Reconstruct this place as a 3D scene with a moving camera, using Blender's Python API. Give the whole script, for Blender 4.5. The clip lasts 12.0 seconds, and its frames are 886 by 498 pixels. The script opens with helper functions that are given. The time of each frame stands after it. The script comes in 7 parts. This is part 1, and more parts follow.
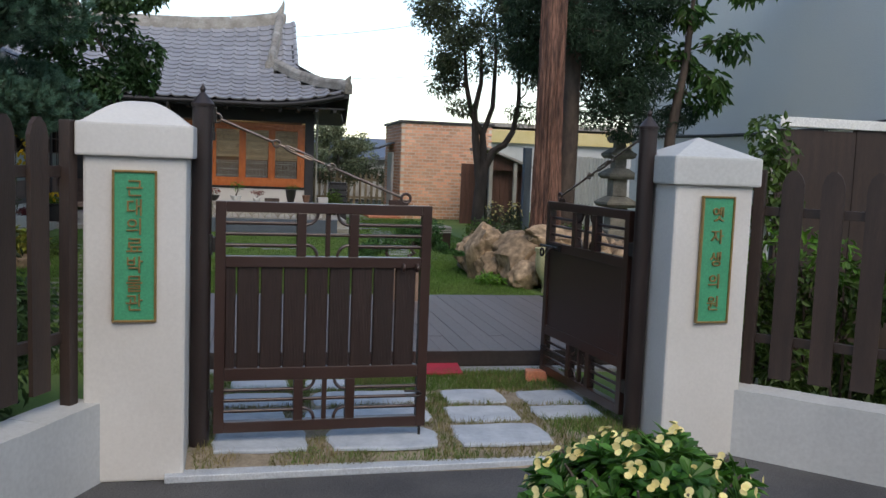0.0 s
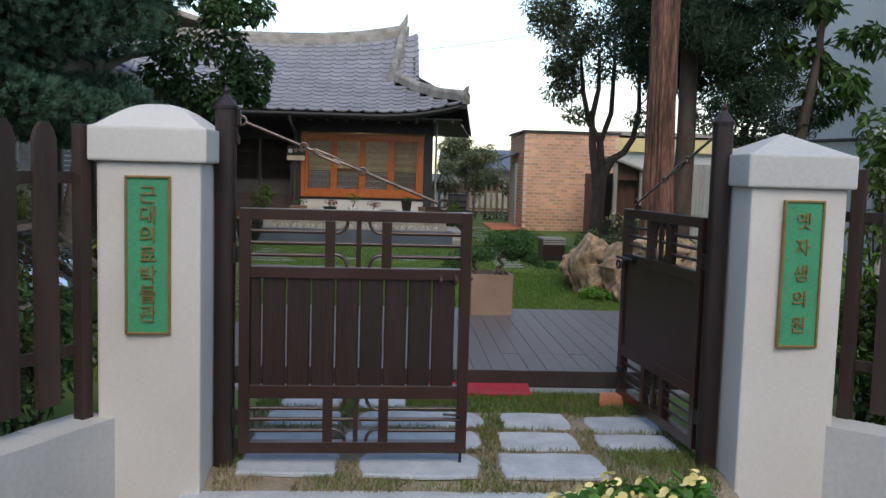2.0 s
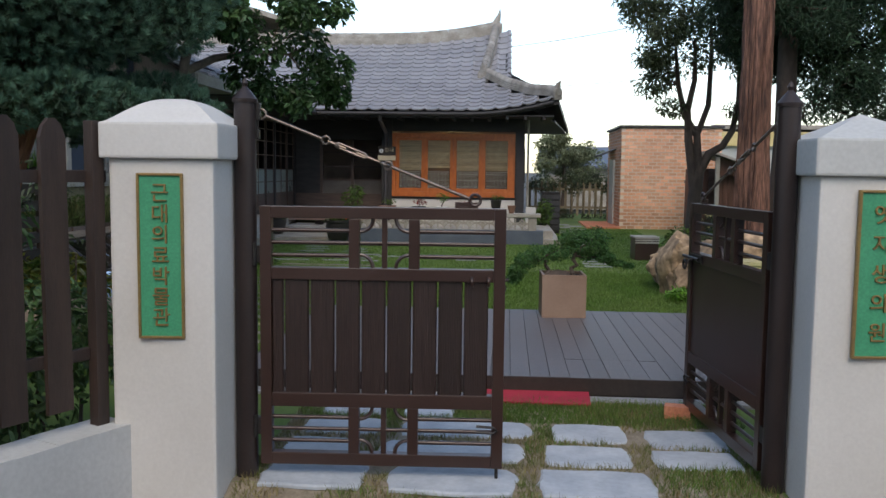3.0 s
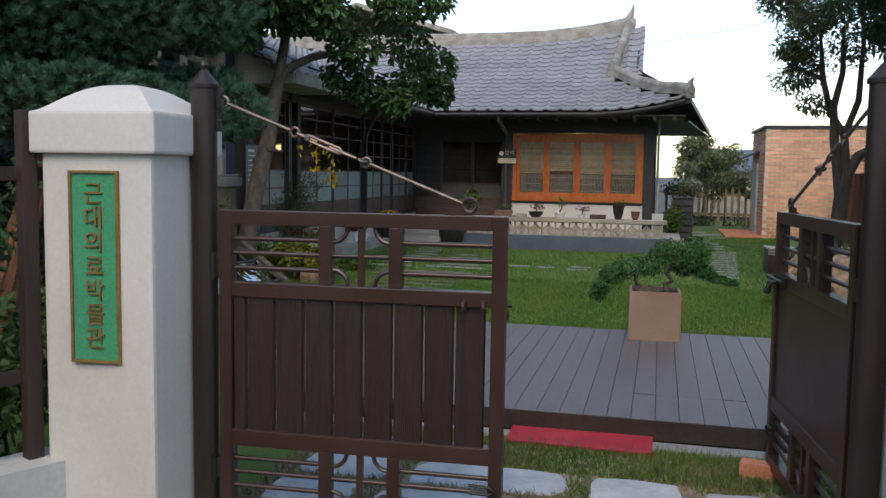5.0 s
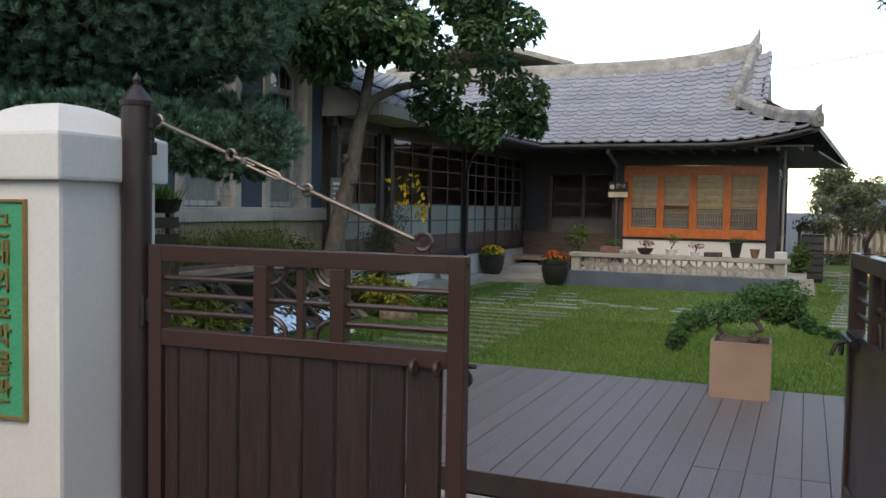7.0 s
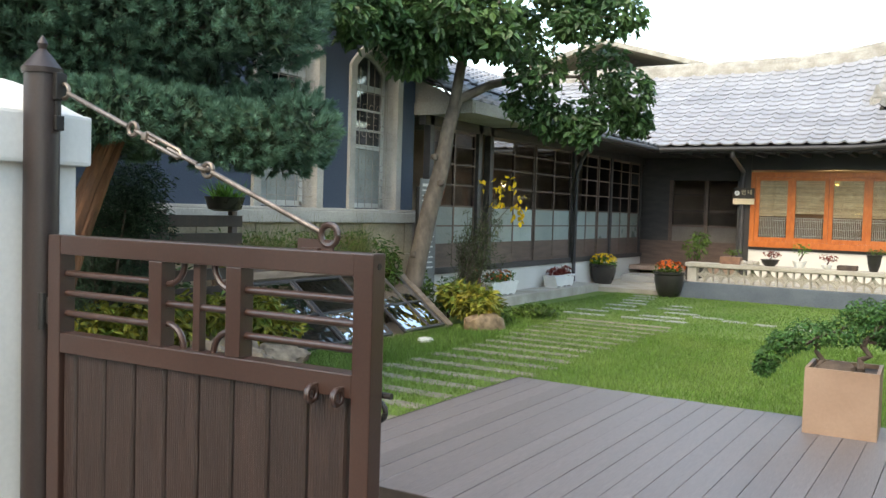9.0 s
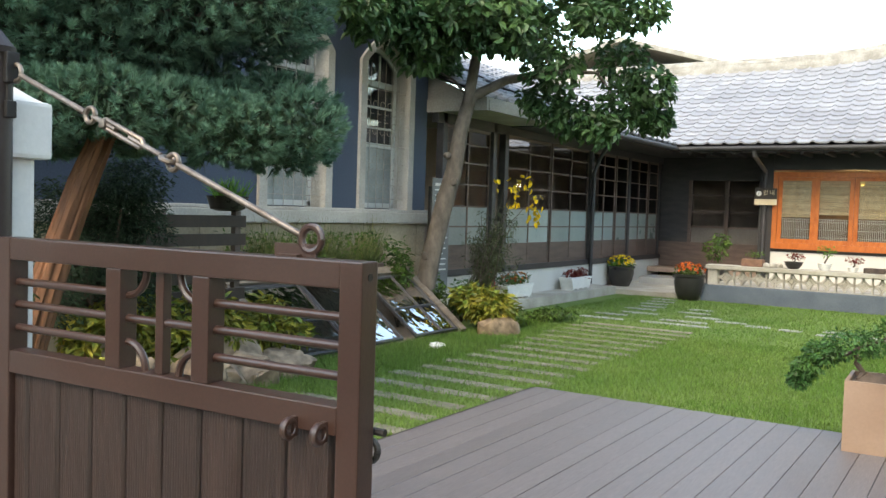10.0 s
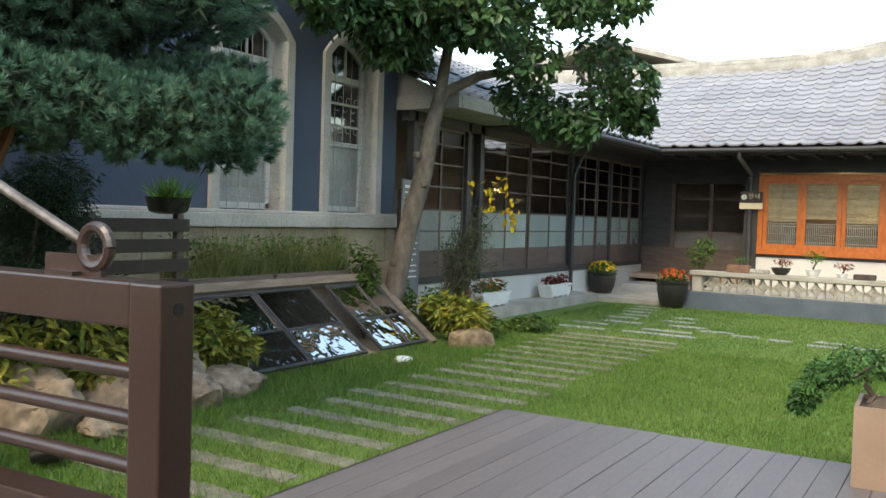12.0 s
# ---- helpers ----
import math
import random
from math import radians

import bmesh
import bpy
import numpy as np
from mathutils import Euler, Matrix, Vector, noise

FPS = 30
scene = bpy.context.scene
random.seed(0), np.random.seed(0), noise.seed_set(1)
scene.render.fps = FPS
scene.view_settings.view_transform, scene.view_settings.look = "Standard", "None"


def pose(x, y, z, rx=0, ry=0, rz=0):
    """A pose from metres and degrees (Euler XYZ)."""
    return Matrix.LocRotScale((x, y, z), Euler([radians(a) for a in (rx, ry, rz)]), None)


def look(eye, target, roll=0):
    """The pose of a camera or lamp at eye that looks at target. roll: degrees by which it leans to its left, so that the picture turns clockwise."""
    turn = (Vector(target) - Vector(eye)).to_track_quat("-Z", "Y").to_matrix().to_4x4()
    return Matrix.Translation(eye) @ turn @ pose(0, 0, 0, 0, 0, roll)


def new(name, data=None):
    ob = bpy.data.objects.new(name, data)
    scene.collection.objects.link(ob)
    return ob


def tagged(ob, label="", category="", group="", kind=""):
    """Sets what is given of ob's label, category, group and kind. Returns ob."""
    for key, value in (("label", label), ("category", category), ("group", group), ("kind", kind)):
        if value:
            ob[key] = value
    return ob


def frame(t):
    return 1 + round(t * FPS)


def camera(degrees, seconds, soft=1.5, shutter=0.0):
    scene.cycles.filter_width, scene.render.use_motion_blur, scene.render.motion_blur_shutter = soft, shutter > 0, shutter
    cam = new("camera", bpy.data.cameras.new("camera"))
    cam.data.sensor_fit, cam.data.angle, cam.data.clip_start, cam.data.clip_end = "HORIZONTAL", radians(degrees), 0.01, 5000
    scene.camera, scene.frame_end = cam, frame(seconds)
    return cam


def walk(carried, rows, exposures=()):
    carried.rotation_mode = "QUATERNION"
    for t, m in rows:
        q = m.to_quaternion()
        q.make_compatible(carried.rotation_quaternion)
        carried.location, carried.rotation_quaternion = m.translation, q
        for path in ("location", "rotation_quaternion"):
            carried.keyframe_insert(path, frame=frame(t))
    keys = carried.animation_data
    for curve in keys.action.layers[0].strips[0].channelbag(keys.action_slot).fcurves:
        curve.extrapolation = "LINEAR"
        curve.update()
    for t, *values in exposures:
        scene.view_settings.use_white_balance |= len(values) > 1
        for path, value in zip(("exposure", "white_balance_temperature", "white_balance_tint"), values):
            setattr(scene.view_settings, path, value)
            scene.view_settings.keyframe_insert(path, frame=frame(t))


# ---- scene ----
cam = camera(54.0, 12.0)
EXPOSURES = [(0.0, 1.02, 7200, 10), (3.5, 1.06, 7300, 10), (6.5, 1.26, 7700, 9), (7.2, 1.4, 7800, 8), (8.8, 2.52, 8350, 4), (10.5, 2.58, 8400, 3), (11.5, 2.06, 8400, 3), (12.0, 2.35, 8400, 3)]
PATH = [
    (0, (0.267, 0.033, 1.709), (0.691, 1.978, 1.517), 2.2),
    (0.5, (0.448, 0.019, 1.699), (0.816, 1.977, 1.524), 2.4),
    (1, (0.589, 0.076, 1.69), (0.839, 2.052, 1.512), 2.0),
    (1.5, (0.74, 0.248, 1.684), (0.923, 2.232, 1.51), 1.9),
    (2, (0.92, 0.403, 1.674), (1.022, 2.393, 1.5), 1.6),
    (2.5, (1.142, 0.555, 1.671), (1.108, 2.547, 1.494), 1.1),
    (3, (1.333, 0.757, 1.647), (1.188, 2.744, 1.468), 0.7),
    (3.5, (1.518, 0.986, 1.649), (1.304, 2.966, 1.467), 0.5),
    (5.5, (2.063, 1.944, 1.625), (1.499, 3.856, 1.46), 0.8),
    (6, (2.174, 2.174, 1.622), (1.547, 4.068, 1.47), 0.5),
    (6.5, (2.249, 2.421, 1.619), (1.568, 4.297, 1.488), 0.6),
    (7, (2.376, 2.57, 1.622), (1.605, 4.413, 1.523), 1.0),
    (9, (2.654, 3.453, 1.573), (1.607, 5.154, 1.484), 1.7),
    (9.5, (2.588, 3.621, 1.572), (1.488, 5.288, 1.481), 2.0),
    (10, (2.47, 3.796, 1.571), (1.394, 5.479, 1.482), 1.8),
    (10.5, (2.4, 3.953, 1.566), (1.367, 5.663, 1.482), 1.7),
    (11, (2.362, 4.148, 1.56), (1.309, 5.846, 1.476), 1.7),
    (11.5, (2.303, 4.307, 1.557), (1.268, 6.017, 1.483), 2.0),
    (12, (2.228, 4.492, 1.556), (1.184, 6.196, 1.48), 1.8),
]
walk(cam, [(t, look(eye, target, roll)) for t, eye, target, roll in PATH], exposures=EXPOSURES)


# ---- world, sun, exposure ----
world = bpy.data.worlds.new("sky")
scene.world = world
world.use_nodes = True
wn = world.node_tree.nodes
sky = wn.new("ShaderNodeTexSky")
sky.sky_type = "NISHITA"
sky.sun_disc = False
sky.sun_elevation = radians(46)
sky.sun_rotation = radians(176)
sky.air_density, sky.dust_density, sky.ozone_density = 1.0, 0.8, 1.0
wn["Background"].inputs["Strength"].default_value = 0.15
world.node_tree.links.new(sky.outputs["Color"], wn["Background"].inputs["Color"])

sun_data = bpy.data.lights.new("sun", "SUN")
sun_data.energy, sun_data.angle, sun_data.color = 0.5, radians(35), (1.0, 0.87, 0.72)
sun = new("sun", sun_data)
sun.matrix_world = look((0.33, -4.8, 5.0), (0, 0, 0))

# ---- materials ----


def mat(name, c1, c2, size=0.5, rough=0.7, bump=0.15, grain=60.0, metal=0.0, vary=0.0, stretch=(1, 1, 1), gloss=0.5, island=0.0, speck=0.15):
    """A surface of two colours mixed by a large noise, with fine grain and relief. vary: brightness from piece to piece."""
    m = bpy.data.materials.new(name)
    m.use_nodes = True
    n, link = m.node_tree.nodes, m.node_tree.links.new
    bs = n["Principled BSDF"]
    geo, mp = n.new("ShaderNodeNewGeometry"), n.new("ShaderNodeMapping")
    mp.inputs["Scale"].default_value = stretch
    link(geo.outputs["Position"], mp.inputs["Vector"])
    big, fine = n.new("ShaderNodeTexNoise"), n.new("ShaderNodeTexNoise")
    big.inputs["Scale"].default_value, big.inputs["Detail"].default_value = 1.0 / size, 6.0
    fine.inputs["Scale"].default_value, fine.inputs["Detail"].default_value = grain, 4.0
    for t in (big, fine):
        link(mp.outputs["Vector"], t.inputs["Vector"])
    ramp = n.new("ShaderNodeMapRange")
    ramp.inputs["From Min"].default_value, ramp.inputs["From Max"].default_value = 0.35, 0.68
    link(big.outputs["Fac"], ramp.inputs["Value"])
    mix = n.new("ShaderNodeMix")
    mix.data_type = "RGBA"
    mix.inputs["A"].default_value, mix.inputs["B"].default_value = (*c1, 1), (*c2, 1)
    link(ramp.outputs["Result"], mix.inputs["Factor"])
    val = n.new("ShaderNodeMapRange")
    val.inputs["From Min"].default_value, val.inputs["From Max"].default_value = 0.3, 0.7
    val.inputs["To Min"].default_value, val.inputs["To Max"].default_value = 1 - speck, 1 + speck
    link(fine.outputs["Fac"], val.inputs["Value"])
    last = val.outputs["Result"]
    for amount, node, out in ((vary, "ShaderNodeObjectInfo", "Random"), (island, "ShaderNodeNewGeometry", "Random Per Island")):
        if amount:
            rnd, rr, mul = n.new(node), n.new("ShaderNodeMapRange"), n.new("ShaderNodeMath")
            rr.inputs["To Min"].default_value, rr.inputs["To Max"].default_value = 1 - amount, 1 + amount
            link(rnd.outputs[out], rr.inputs["Value"])
            mul.operation = "MULTIPLY"
            link(last, mul.inputs[0])
            link(rr.outputs["Result"], mul.inputs[1])
            last = mul.outputs["Value"]
    hsv = n.new("ShaderNodeHueSaturation")
    link(mix.outputs["Result"], hsv.inputs["Color"])
    link(last, hsv.inputs["Value"])
    link(hsv.outputs["Color"], bs.inputs["Base Color"])
    rg = n.new("ShaderNodeMapRange")
    rg.inputs["To Min"].default_value, rg.inputs["To Max"].default_value = max(0.02, rough - 0.1), min(1, rough + 0.1)
    link(big.outputs["Fac"], rg.inputs["Value"])
    link(rg.outputs["Result"], bs.inputs["Roughness"])
    bs.inputs["Metallic"].default_value = metal
    bs.inputs["Specular IOR Level"].default_value = gloss
    if bump:
        bp = n.new("ShaderNodeBump")
        bp.inputs["Strength"].default_value, bp.inputs["Distance"].default_value = bump, 0.01
        link(fine.outputs["Fac"], bp.inputs["Height"])
        link(bp.outputs["Normal"], bs.inputs["Normal"])
    return m


def leaf_mat(name, c1, c2, rough=0.55, size=1.2, through_light=0.25, island=0.45):
    """Leaves: colour from leaf to leaf and from clump to clump, some light let through."""
    m = mat(name, c1, c2, size, rough, 0.0, 25.0, island=island, gloss=0.35)
    n, link = m.node_tree.nodes, m.node_tree.links.new
    bs, out = n["Principled BSDF"], n["Material Output"]
    tr, mx = n.new("ShaderNodeBsdfTranslucent"), n.new("ShaderNodeMixShader")
    link(bs.inputs["Base Color"].links[0].from_socket, tr.inputs["Color"])
    mx.inputs["Fac"].default_value = through_light
    link(bs.outputs["BSDF"], mx.inputs[1])
    link(tr.outputs["BSDF"], mx.inputs[2])
    link(mx.outputs["Shader"], out.inputs["Surface"])
    return m


def glass_mat(name, tint=(0.9, 0.95, 0.95), clear=0.9, rough=0.02, gloss=1.9, wave=0.0):
    """A thin pane: clear, with a mirror's gloss that grows towards grazing."""
    m = bpy.data.materials.new(name)
    m.use_nodes = True
    n, link = m.node_tree.nodes, m.node_tree.links.new
    out = n["Material Output"]
    tr, gl, mx, fr = n.new("ShaderNodeBsdfTransparent"), n.new("ShaderNodeBsdfGlossy"), n.new("ShaderNodeMixShader"), n.new("ShaderNodeFresnel")
    tr.inputs["Color"].default_value = (*[c * clear for c in tint], 1)
    gl.inputs["Roughness"].default_value = rough
    fr.inputs["IOR"].default_value = 1.55
    mul = n.new("ShaderNodeMath")
    mul.operation, mul.use_clamp = "MULTIPLY", True
    mul.inputs[1].default_value = gloss
    link(fr.outputs["Fac"], mul.inputs[0])
    link(mul.outputs["Value"], mx.inputs["Fac"])
    link(tr.outputs["BSDF"], mx.inputs[1])
    link(gl.outputs["BSDF"], mx.inputs[2])
    link(mx.outputs["Shader"], out.inputs["Surface"])
    if wave:
        geo, nz, bp = n.new("ShaderNodeNewGeometry"), n.new("ShaderNodeTexNoise"), n.new("ShaderNodeBump")
        nz.inputs["Scale"].default_value, nz.inputs["Detail"].default_value = 5.0, 2.0
        bp.inputs["Strength"].default_value, bp.inputs["Distance"].default_value = wave, 0.05
        link(geo.outputs["Position"], nz.inputs["Vector"])
        link(nz.outputs["Fac"], bp.inputs["Height"])
        link(bp.outputs["Normal"], gl.inputs["Normal"])
    return m


def glow_mat(name, color, strength):
    m = bpy.data.materials.new(name)
    m.use_nodes = True
    bs = m.node_tree.nodes["Principled BSDF"]
    bs.inputs["Base Color"].default_value = (*color, 1)
    bs.inputs["Emission Color"].default_value = (*color, 1)
    bs.inputs["Emission Strength"].default_value = strength
    return m


ASPHALT = mat("asphalt", (0.058, 0.058, 0.06), (0.1, 0.098, 0.096), 0.5, 0.9, 0.8, 110, speck=0.45)
DRY_EARTH = mat("dry_sandy_earth", (0.2, 0.165, 0.115), (0.32, 0.27, 0.2), 0.12, 0.95, 0.8, 60)
SOIL = mat("soil", (0.1, 0.078, 0.05), (0.19, 0.15, 0.1), 0.15, 0.95, 0.8, 45)
LAWN = mat("lawn_ground", (0.078, 0.145, 0.023), (0.135, 0.19, 0.047), 1.4, 0.95, 0.7, 55)
GRASS = leaf_mat("grass_blades", (0.088, 0.178, 0.03), (0.14, 0.22, 0.052), 0.6, 0.9)
DRY_GRASS = leaf_mat("dry_grass", (0.11, 0.15, 0.04), (0.28, 0.22, 0.11), 0.7, 0.25)
WHITE_PLASTER = mat("white_plaster", (0.555, 0.54, 0.505), (0.61, 0.597, 0.565), 0.7, 0.78, 0.07, 60, speck=0.035)
OLD_WHITE = mat("weathered_white_paint", (0.475, 0.485, 0.47), (0.53, 0.537, 0.52), 0.5, 0.75, 0.1, 40, speck=0.06)
POST_STEEL = mat("blackish_brown_steel", (0.019, 0.012, 0.011), (0.027, 0.017, 0.015), 0.3, 0.45, 0.05, 120)
BROWN_STEEL = mat("brown_painted_steel", (0.033, 0.015, 0.0105), (0.043, 0.021, 0.0155), 0.3, 0.34, 0.05, 120, gloss=0.75)
BROWN_BOARD = mat("brown_composite_board", (0.0195, 0.0096, 0.0072), (0.0305, 0.0154, 0.0117), 0.12, 0.45, 0.3, 18, vary=0.16, stretch=(9, 9, 0.7), gloss=0.7)
FENCE_WOOD = mat("dark_stained_fence_wood", (0.028, 0.017, 0.013), (0.046, 0.028, 0.021), 0.3, 0.6, 0.2, 30, vary=0.15, stretch=(5, 5, 0.6))
GREEN_PANEL = mat("green_enamel", (0.04, 0.27, 0.135), (0.05, 0.31, 0.16), 0.2, 0.5, 0.05, 90)
GILT = mat("aged_gilt", (0.3, 0.2, 0.07), (0.23, 0.15, 0.06), 0.08, 0.45, 0.2, 120, metal=0.4)
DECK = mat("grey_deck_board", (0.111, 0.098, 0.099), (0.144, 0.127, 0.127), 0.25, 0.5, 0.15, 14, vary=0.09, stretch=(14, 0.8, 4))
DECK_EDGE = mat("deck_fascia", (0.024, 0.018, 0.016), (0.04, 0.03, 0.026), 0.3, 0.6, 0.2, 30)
CONCRETE = mat("grey_concrete", (0.27, 0.28, 0.28), (0.36, 0.36, 0.35), 0.6, 0.85, 0.25, 60)
PALE_CONCRETE = mat("pale_concrete", (0.32, 0.295, 0.25), (0.44, 0.42, 0.37), 0.4, 0.85, 0.25, 60)
SLATE_BASE = mat("blue_grey_painted_concrete", (0.075, 0.095, 0.125), (0.105, 0.13, 0.16), 0.5, 0.8, 0.15, 60)
FLAGSTONE = mat("pale_granite_flagstone", (0.36, 0.4, 0.44), (0.48, 0.52, 0.55), 0.22, 0.8, 0.2, 35, vary=0.08, speck=0.07)
PATH_STONE = mat("grey_path_stone", (0.135, 0.127, 0.1), (0.225, 0.212, 0.17), 0.16, 0.92, 0.4, 45, vary=0.12, speck=0.22, gloss=0.25)
ROCK = mat("tan_granite_boulder", (0.185, 0.13, 0.08), (0.42, 0.3, 0.19), 0.14, 0.9, 1.0, 12, vary=0.2, speck=0.4)
GREY_ROCK = mat("grey_boulder", (0.19, 0.135, 0.095), (0.38, 0.285, 0.2), 0.16, 0.9, 0.9, 12, vary=0.18, speck=0.35)
RED_MAT = mat("red_rubber_mat", (0.36, 0.02, 0.045), (0.46, 0.035, 0.06), 0.2, 0.8, 0.5, 160)
RED_BRICK = mat("orange_brick", (0.52, 0.18, 0.095), (0.62, 0.26, 0.15), 0.1, 0.85, 0.4, 60)
WALL_BRICK = mat("salmon_wall_brick", (0.7, 0.38, 0.235), (0.79, 0.48, 0.315), 0.5, 0.85, 0.3, 40, vary=0.22, island=0.22)
MORTAR = mat("pale_mortar", (0.7, 0.6, 0.5), (0.78, 0.69, 0.58), 0.4, 0.9, 0.3, 60)
TILE = mat("grey_glazed_roof_tile", (0.232, 0.232, 0.246), (0.305, 0.304, 0.318), 0.9, 0.5, 0.08, 40, vary=0.1, island=0.1, gloss=0.45)
RIDGE_TILE = mat("weathered_ridge_tile", (0.2, 0.18, 0.155), (0.33, 0.31, 0.28), 0.3, 0.75, 0.4, 25, vary=0.15, island=0.2)
DARK_WOOD = mat("black_stained_timber", (0.034, 0.033, 0.037), (0.06, 0.056, 0.058), 0.4, 0.55, 0.2, 25, stretch=(1, 1, 4))
DARK_BROWN_WOOD = mat("dark_brown_boarding", (0.095, 0.066, 0.057), (0.145, 0.103, 0.088), 0.4, 0.5, 0.2, 25, vary=0.15, stretch=(1, 1, 6))
ORANGE_WOOD = mat("orange_stained_window_wood", (0.37, 0.095, 0.018), (0.48, 0.14, 0.03), 0.2, 0.42, 0.1, 30, stretch=(3, 3, 1))
BLIND = mat("bamboo_blind", (0.42, 0.31, 0.19), (0.54, 0.43, 0.29), 0.1, 0.7, 0.1, 60, island=0.2)
GLASS = glass_mat("clear_glass", clear=0.9, gloss=0.5)
WINDOW_GLASS = glass_mat("dim_window_glass", (0.45, 0.5, 0.54), clear=0.7, rough=0.06, gloss=0.16)
SKYLIGHT_GLASS = glass_mat("dark_skylight_glass", (0.42, 0.5, 0.52), clear=0.5, rough=0.02, gloss=1.7, wave=0.35)
CABLE = mat("black_cable_rubber", (0.01, 0.01, 0.01), (0.02, 0.02, 0.02), 0.3, 0.7, 0.0, 40)
EAVE_WOOD = mat("black_eave_timber", (0.018, 0.0178, 0.02), (0.034, 0.032, 0.033), 0.4, 0.6, 0.2, 25)
DARK_GLASS = glass_mat("smoky_glass", (0.68, 0.68, 0.68), clear=0.9, gloss=0.55)
FROSTED = mat("frosted_glass", (0.24, 0.3, 0.29), (0.31, 0.37, 0.36), 0.6, 0.3, 0.0, 60, vary=0.25)
BLUE_PLASTER = mat("slate_blue_plaster", (0.043, 0.062, 0.098), (0.056, 0.078, 0.118), 1.0, 0.8, 0.2, 60)
TRIM_STONE = mat("grey_stone_trim", (0.32, 0.31, 0.285), (0.42, 0.405, 0.37), 0.4, 0.8, 0.25, 60)
ASHLAR = mat("tan_ashlar_stone", (0.27, 0.215, 0.15), (0.36, 0.3, 0.215), 0.3, 0.85, 0.4, 30, vary=0.15)
GREY_STUCCO = mat("blue_grey_stucco", (0.58, 0.61, 0.64), (0.7, 0.68, 0.63), 4.5, 0.9, 0.15, 60)
STEEL = mat("galvanised_steel", (0.13, 0.1, 0.08), (0.24, 0.2, 0.17), 0.05, 0.4, 0.05, 120, metal=0.8)
BLACK_STEEL = mat("black_steel", (0.015, 0.014, 0.014), (0.03, 0.027, 0.025), 0.1, 0.45, 0.1, 100, metal=0.3)
GALV = mat("threshold_steel", (0.5, 0.54, 0.58), (0.62, 0.65, 0.67), 0.15, 0.5, 0.1, 90, metal=0.3)
KRAFT = mat("tan_corten_paint", (0.22, 0.14, 0.095), (0.28, 0.19, 0.135), 0.4, 0.6, 0.04, 50, speck=0.04)
BARK_PINE = mat("red_pine_bark", (0.1, 0.045, 0.025), (0.22, 0.095, 0.045), 0.12, 0.9, 1.0, 22, stretch=(1, 1, 0.4))
BARK_GREY = mat("grey_bark", (0.08, 0.066, 0.054), (0.16, 0.132, 0.108), 0.12, 0.9, 0.8, 25, stretch=(1, 1, 0.5))
BARK_RED = mat("reddish_fibrous_bark", (0.06, 0.03, 0.022), (0.21, 0.105, 0.072), 0.25, 0.92, 1.0, 16, stretch=(3.0, 3.0, 0.35), speck=0.5)
BARK_DARK = mat("dark_bark", (0.05, 0.037, 0.03), (0.095, 0.07, 0.055), 0.15, 0.9, 0.8, 25, stretch=(1, 1, 0.4))
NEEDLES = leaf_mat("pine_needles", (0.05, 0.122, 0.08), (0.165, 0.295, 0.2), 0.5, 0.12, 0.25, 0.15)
LEAF_BROAD = leaf_mat("broad_glossy_leaves", (0.03, 0.078, 0.03), (0.08, 0.148, 0.052), 0.42, 0.8)
LEAF_OLIVE = leaf_mat("small_olive_leaves", (0.05, 0.075, 0.035), (0.085, 0.1, 0.05), 0.5, 0.7)
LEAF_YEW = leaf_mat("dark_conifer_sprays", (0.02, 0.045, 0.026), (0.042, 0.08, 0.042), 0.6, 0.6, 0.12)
LEAF_LIGHT = leaf_mat("bright_green_leaves", (0.07, 0.19, 0.02), (0.13, 0.27, 0.035), 0.45, 0.4)
LEAF_HEDGE = leaf_mat("hedge_leaves", (0.042, 0.09, 0.0192), (0.102, 0.168, 0.03), 0.5, 0.35)
LEAF_YELLOW = leaf_mat("yellow_green_leaves", (0.1, 0.17, 0.03), (0.36, 0.3, 0.05), 0.5, 0.12)
LEAF_BONSAI = leaf_mat("bonsai_leaves", (0.03, 0.095, 0.025), (0.07, 0.16, 0.04), 0.45, 0.12)
LEAF_TUB = leaf_mat("glossy_tub_leaves", (0.04, 0.13, 0.018), (0.085, 0.21, 0.03), 0.4, 0.4)
PETAL_YELLOW = leaf_mat("pale_yellow_petals", (0.75, 0.62, 0.22), (0.8, 0.7, 0.35), 0.6, 0.1)
PETAL_GOLD = leaf_mat("golden_petals", (0.75, 0.5, 0.02), (0.8, 0.56, 0.05), 0.6, 0.1)
PETAL_RED = leaf_mat("orange_red_petals", (0.6, 0.08, 0.02), (0.7, 0.2, 0.03), 0.6, 0.05)
POT_DARK = mat("dark_glazed_pot", (0.018, 0.017, 0.017), (0.035, 0.032, 0.03), 0.3, 0.3, 0.05, 60)
POT_CLAY = mat("brown_clay", (0.17, 0.088, 0.058), (0.24, 0.125, 0.08), 0.1, 0.7, 0.2, 60)
WHITE_PLASTIC = mat("white_plastic", (0.7, 0.7, 0.67), (0.76, 0.76, 0.73), 0.2, 0.45, 0.03, 60)
SIGN_BROWN = mat("sign_brown", (0.02, 0.015, 0.01), (0.03, 0.02, 0.014), 0.2, 0.5, 0.03, 60)
SIGN_CREAM = mat("sign_cream", (0.6, 0.5, 0.33), (0.66, 0.56, 0.4), 0.2, 0.6, 0.03, 60)
PAPER_WHITE = mat("white_lettering", (0.72, 0.72, 0.7), (0.78, 0.78, 0.76), 0.2, 0.6, 0.0, 60)
PLAQUE = mat("grey_plaque", (0.16, 0.17, 0.18), (0.2, 0.21, 0.22), 0.3, 0.5, 0.05, 60)
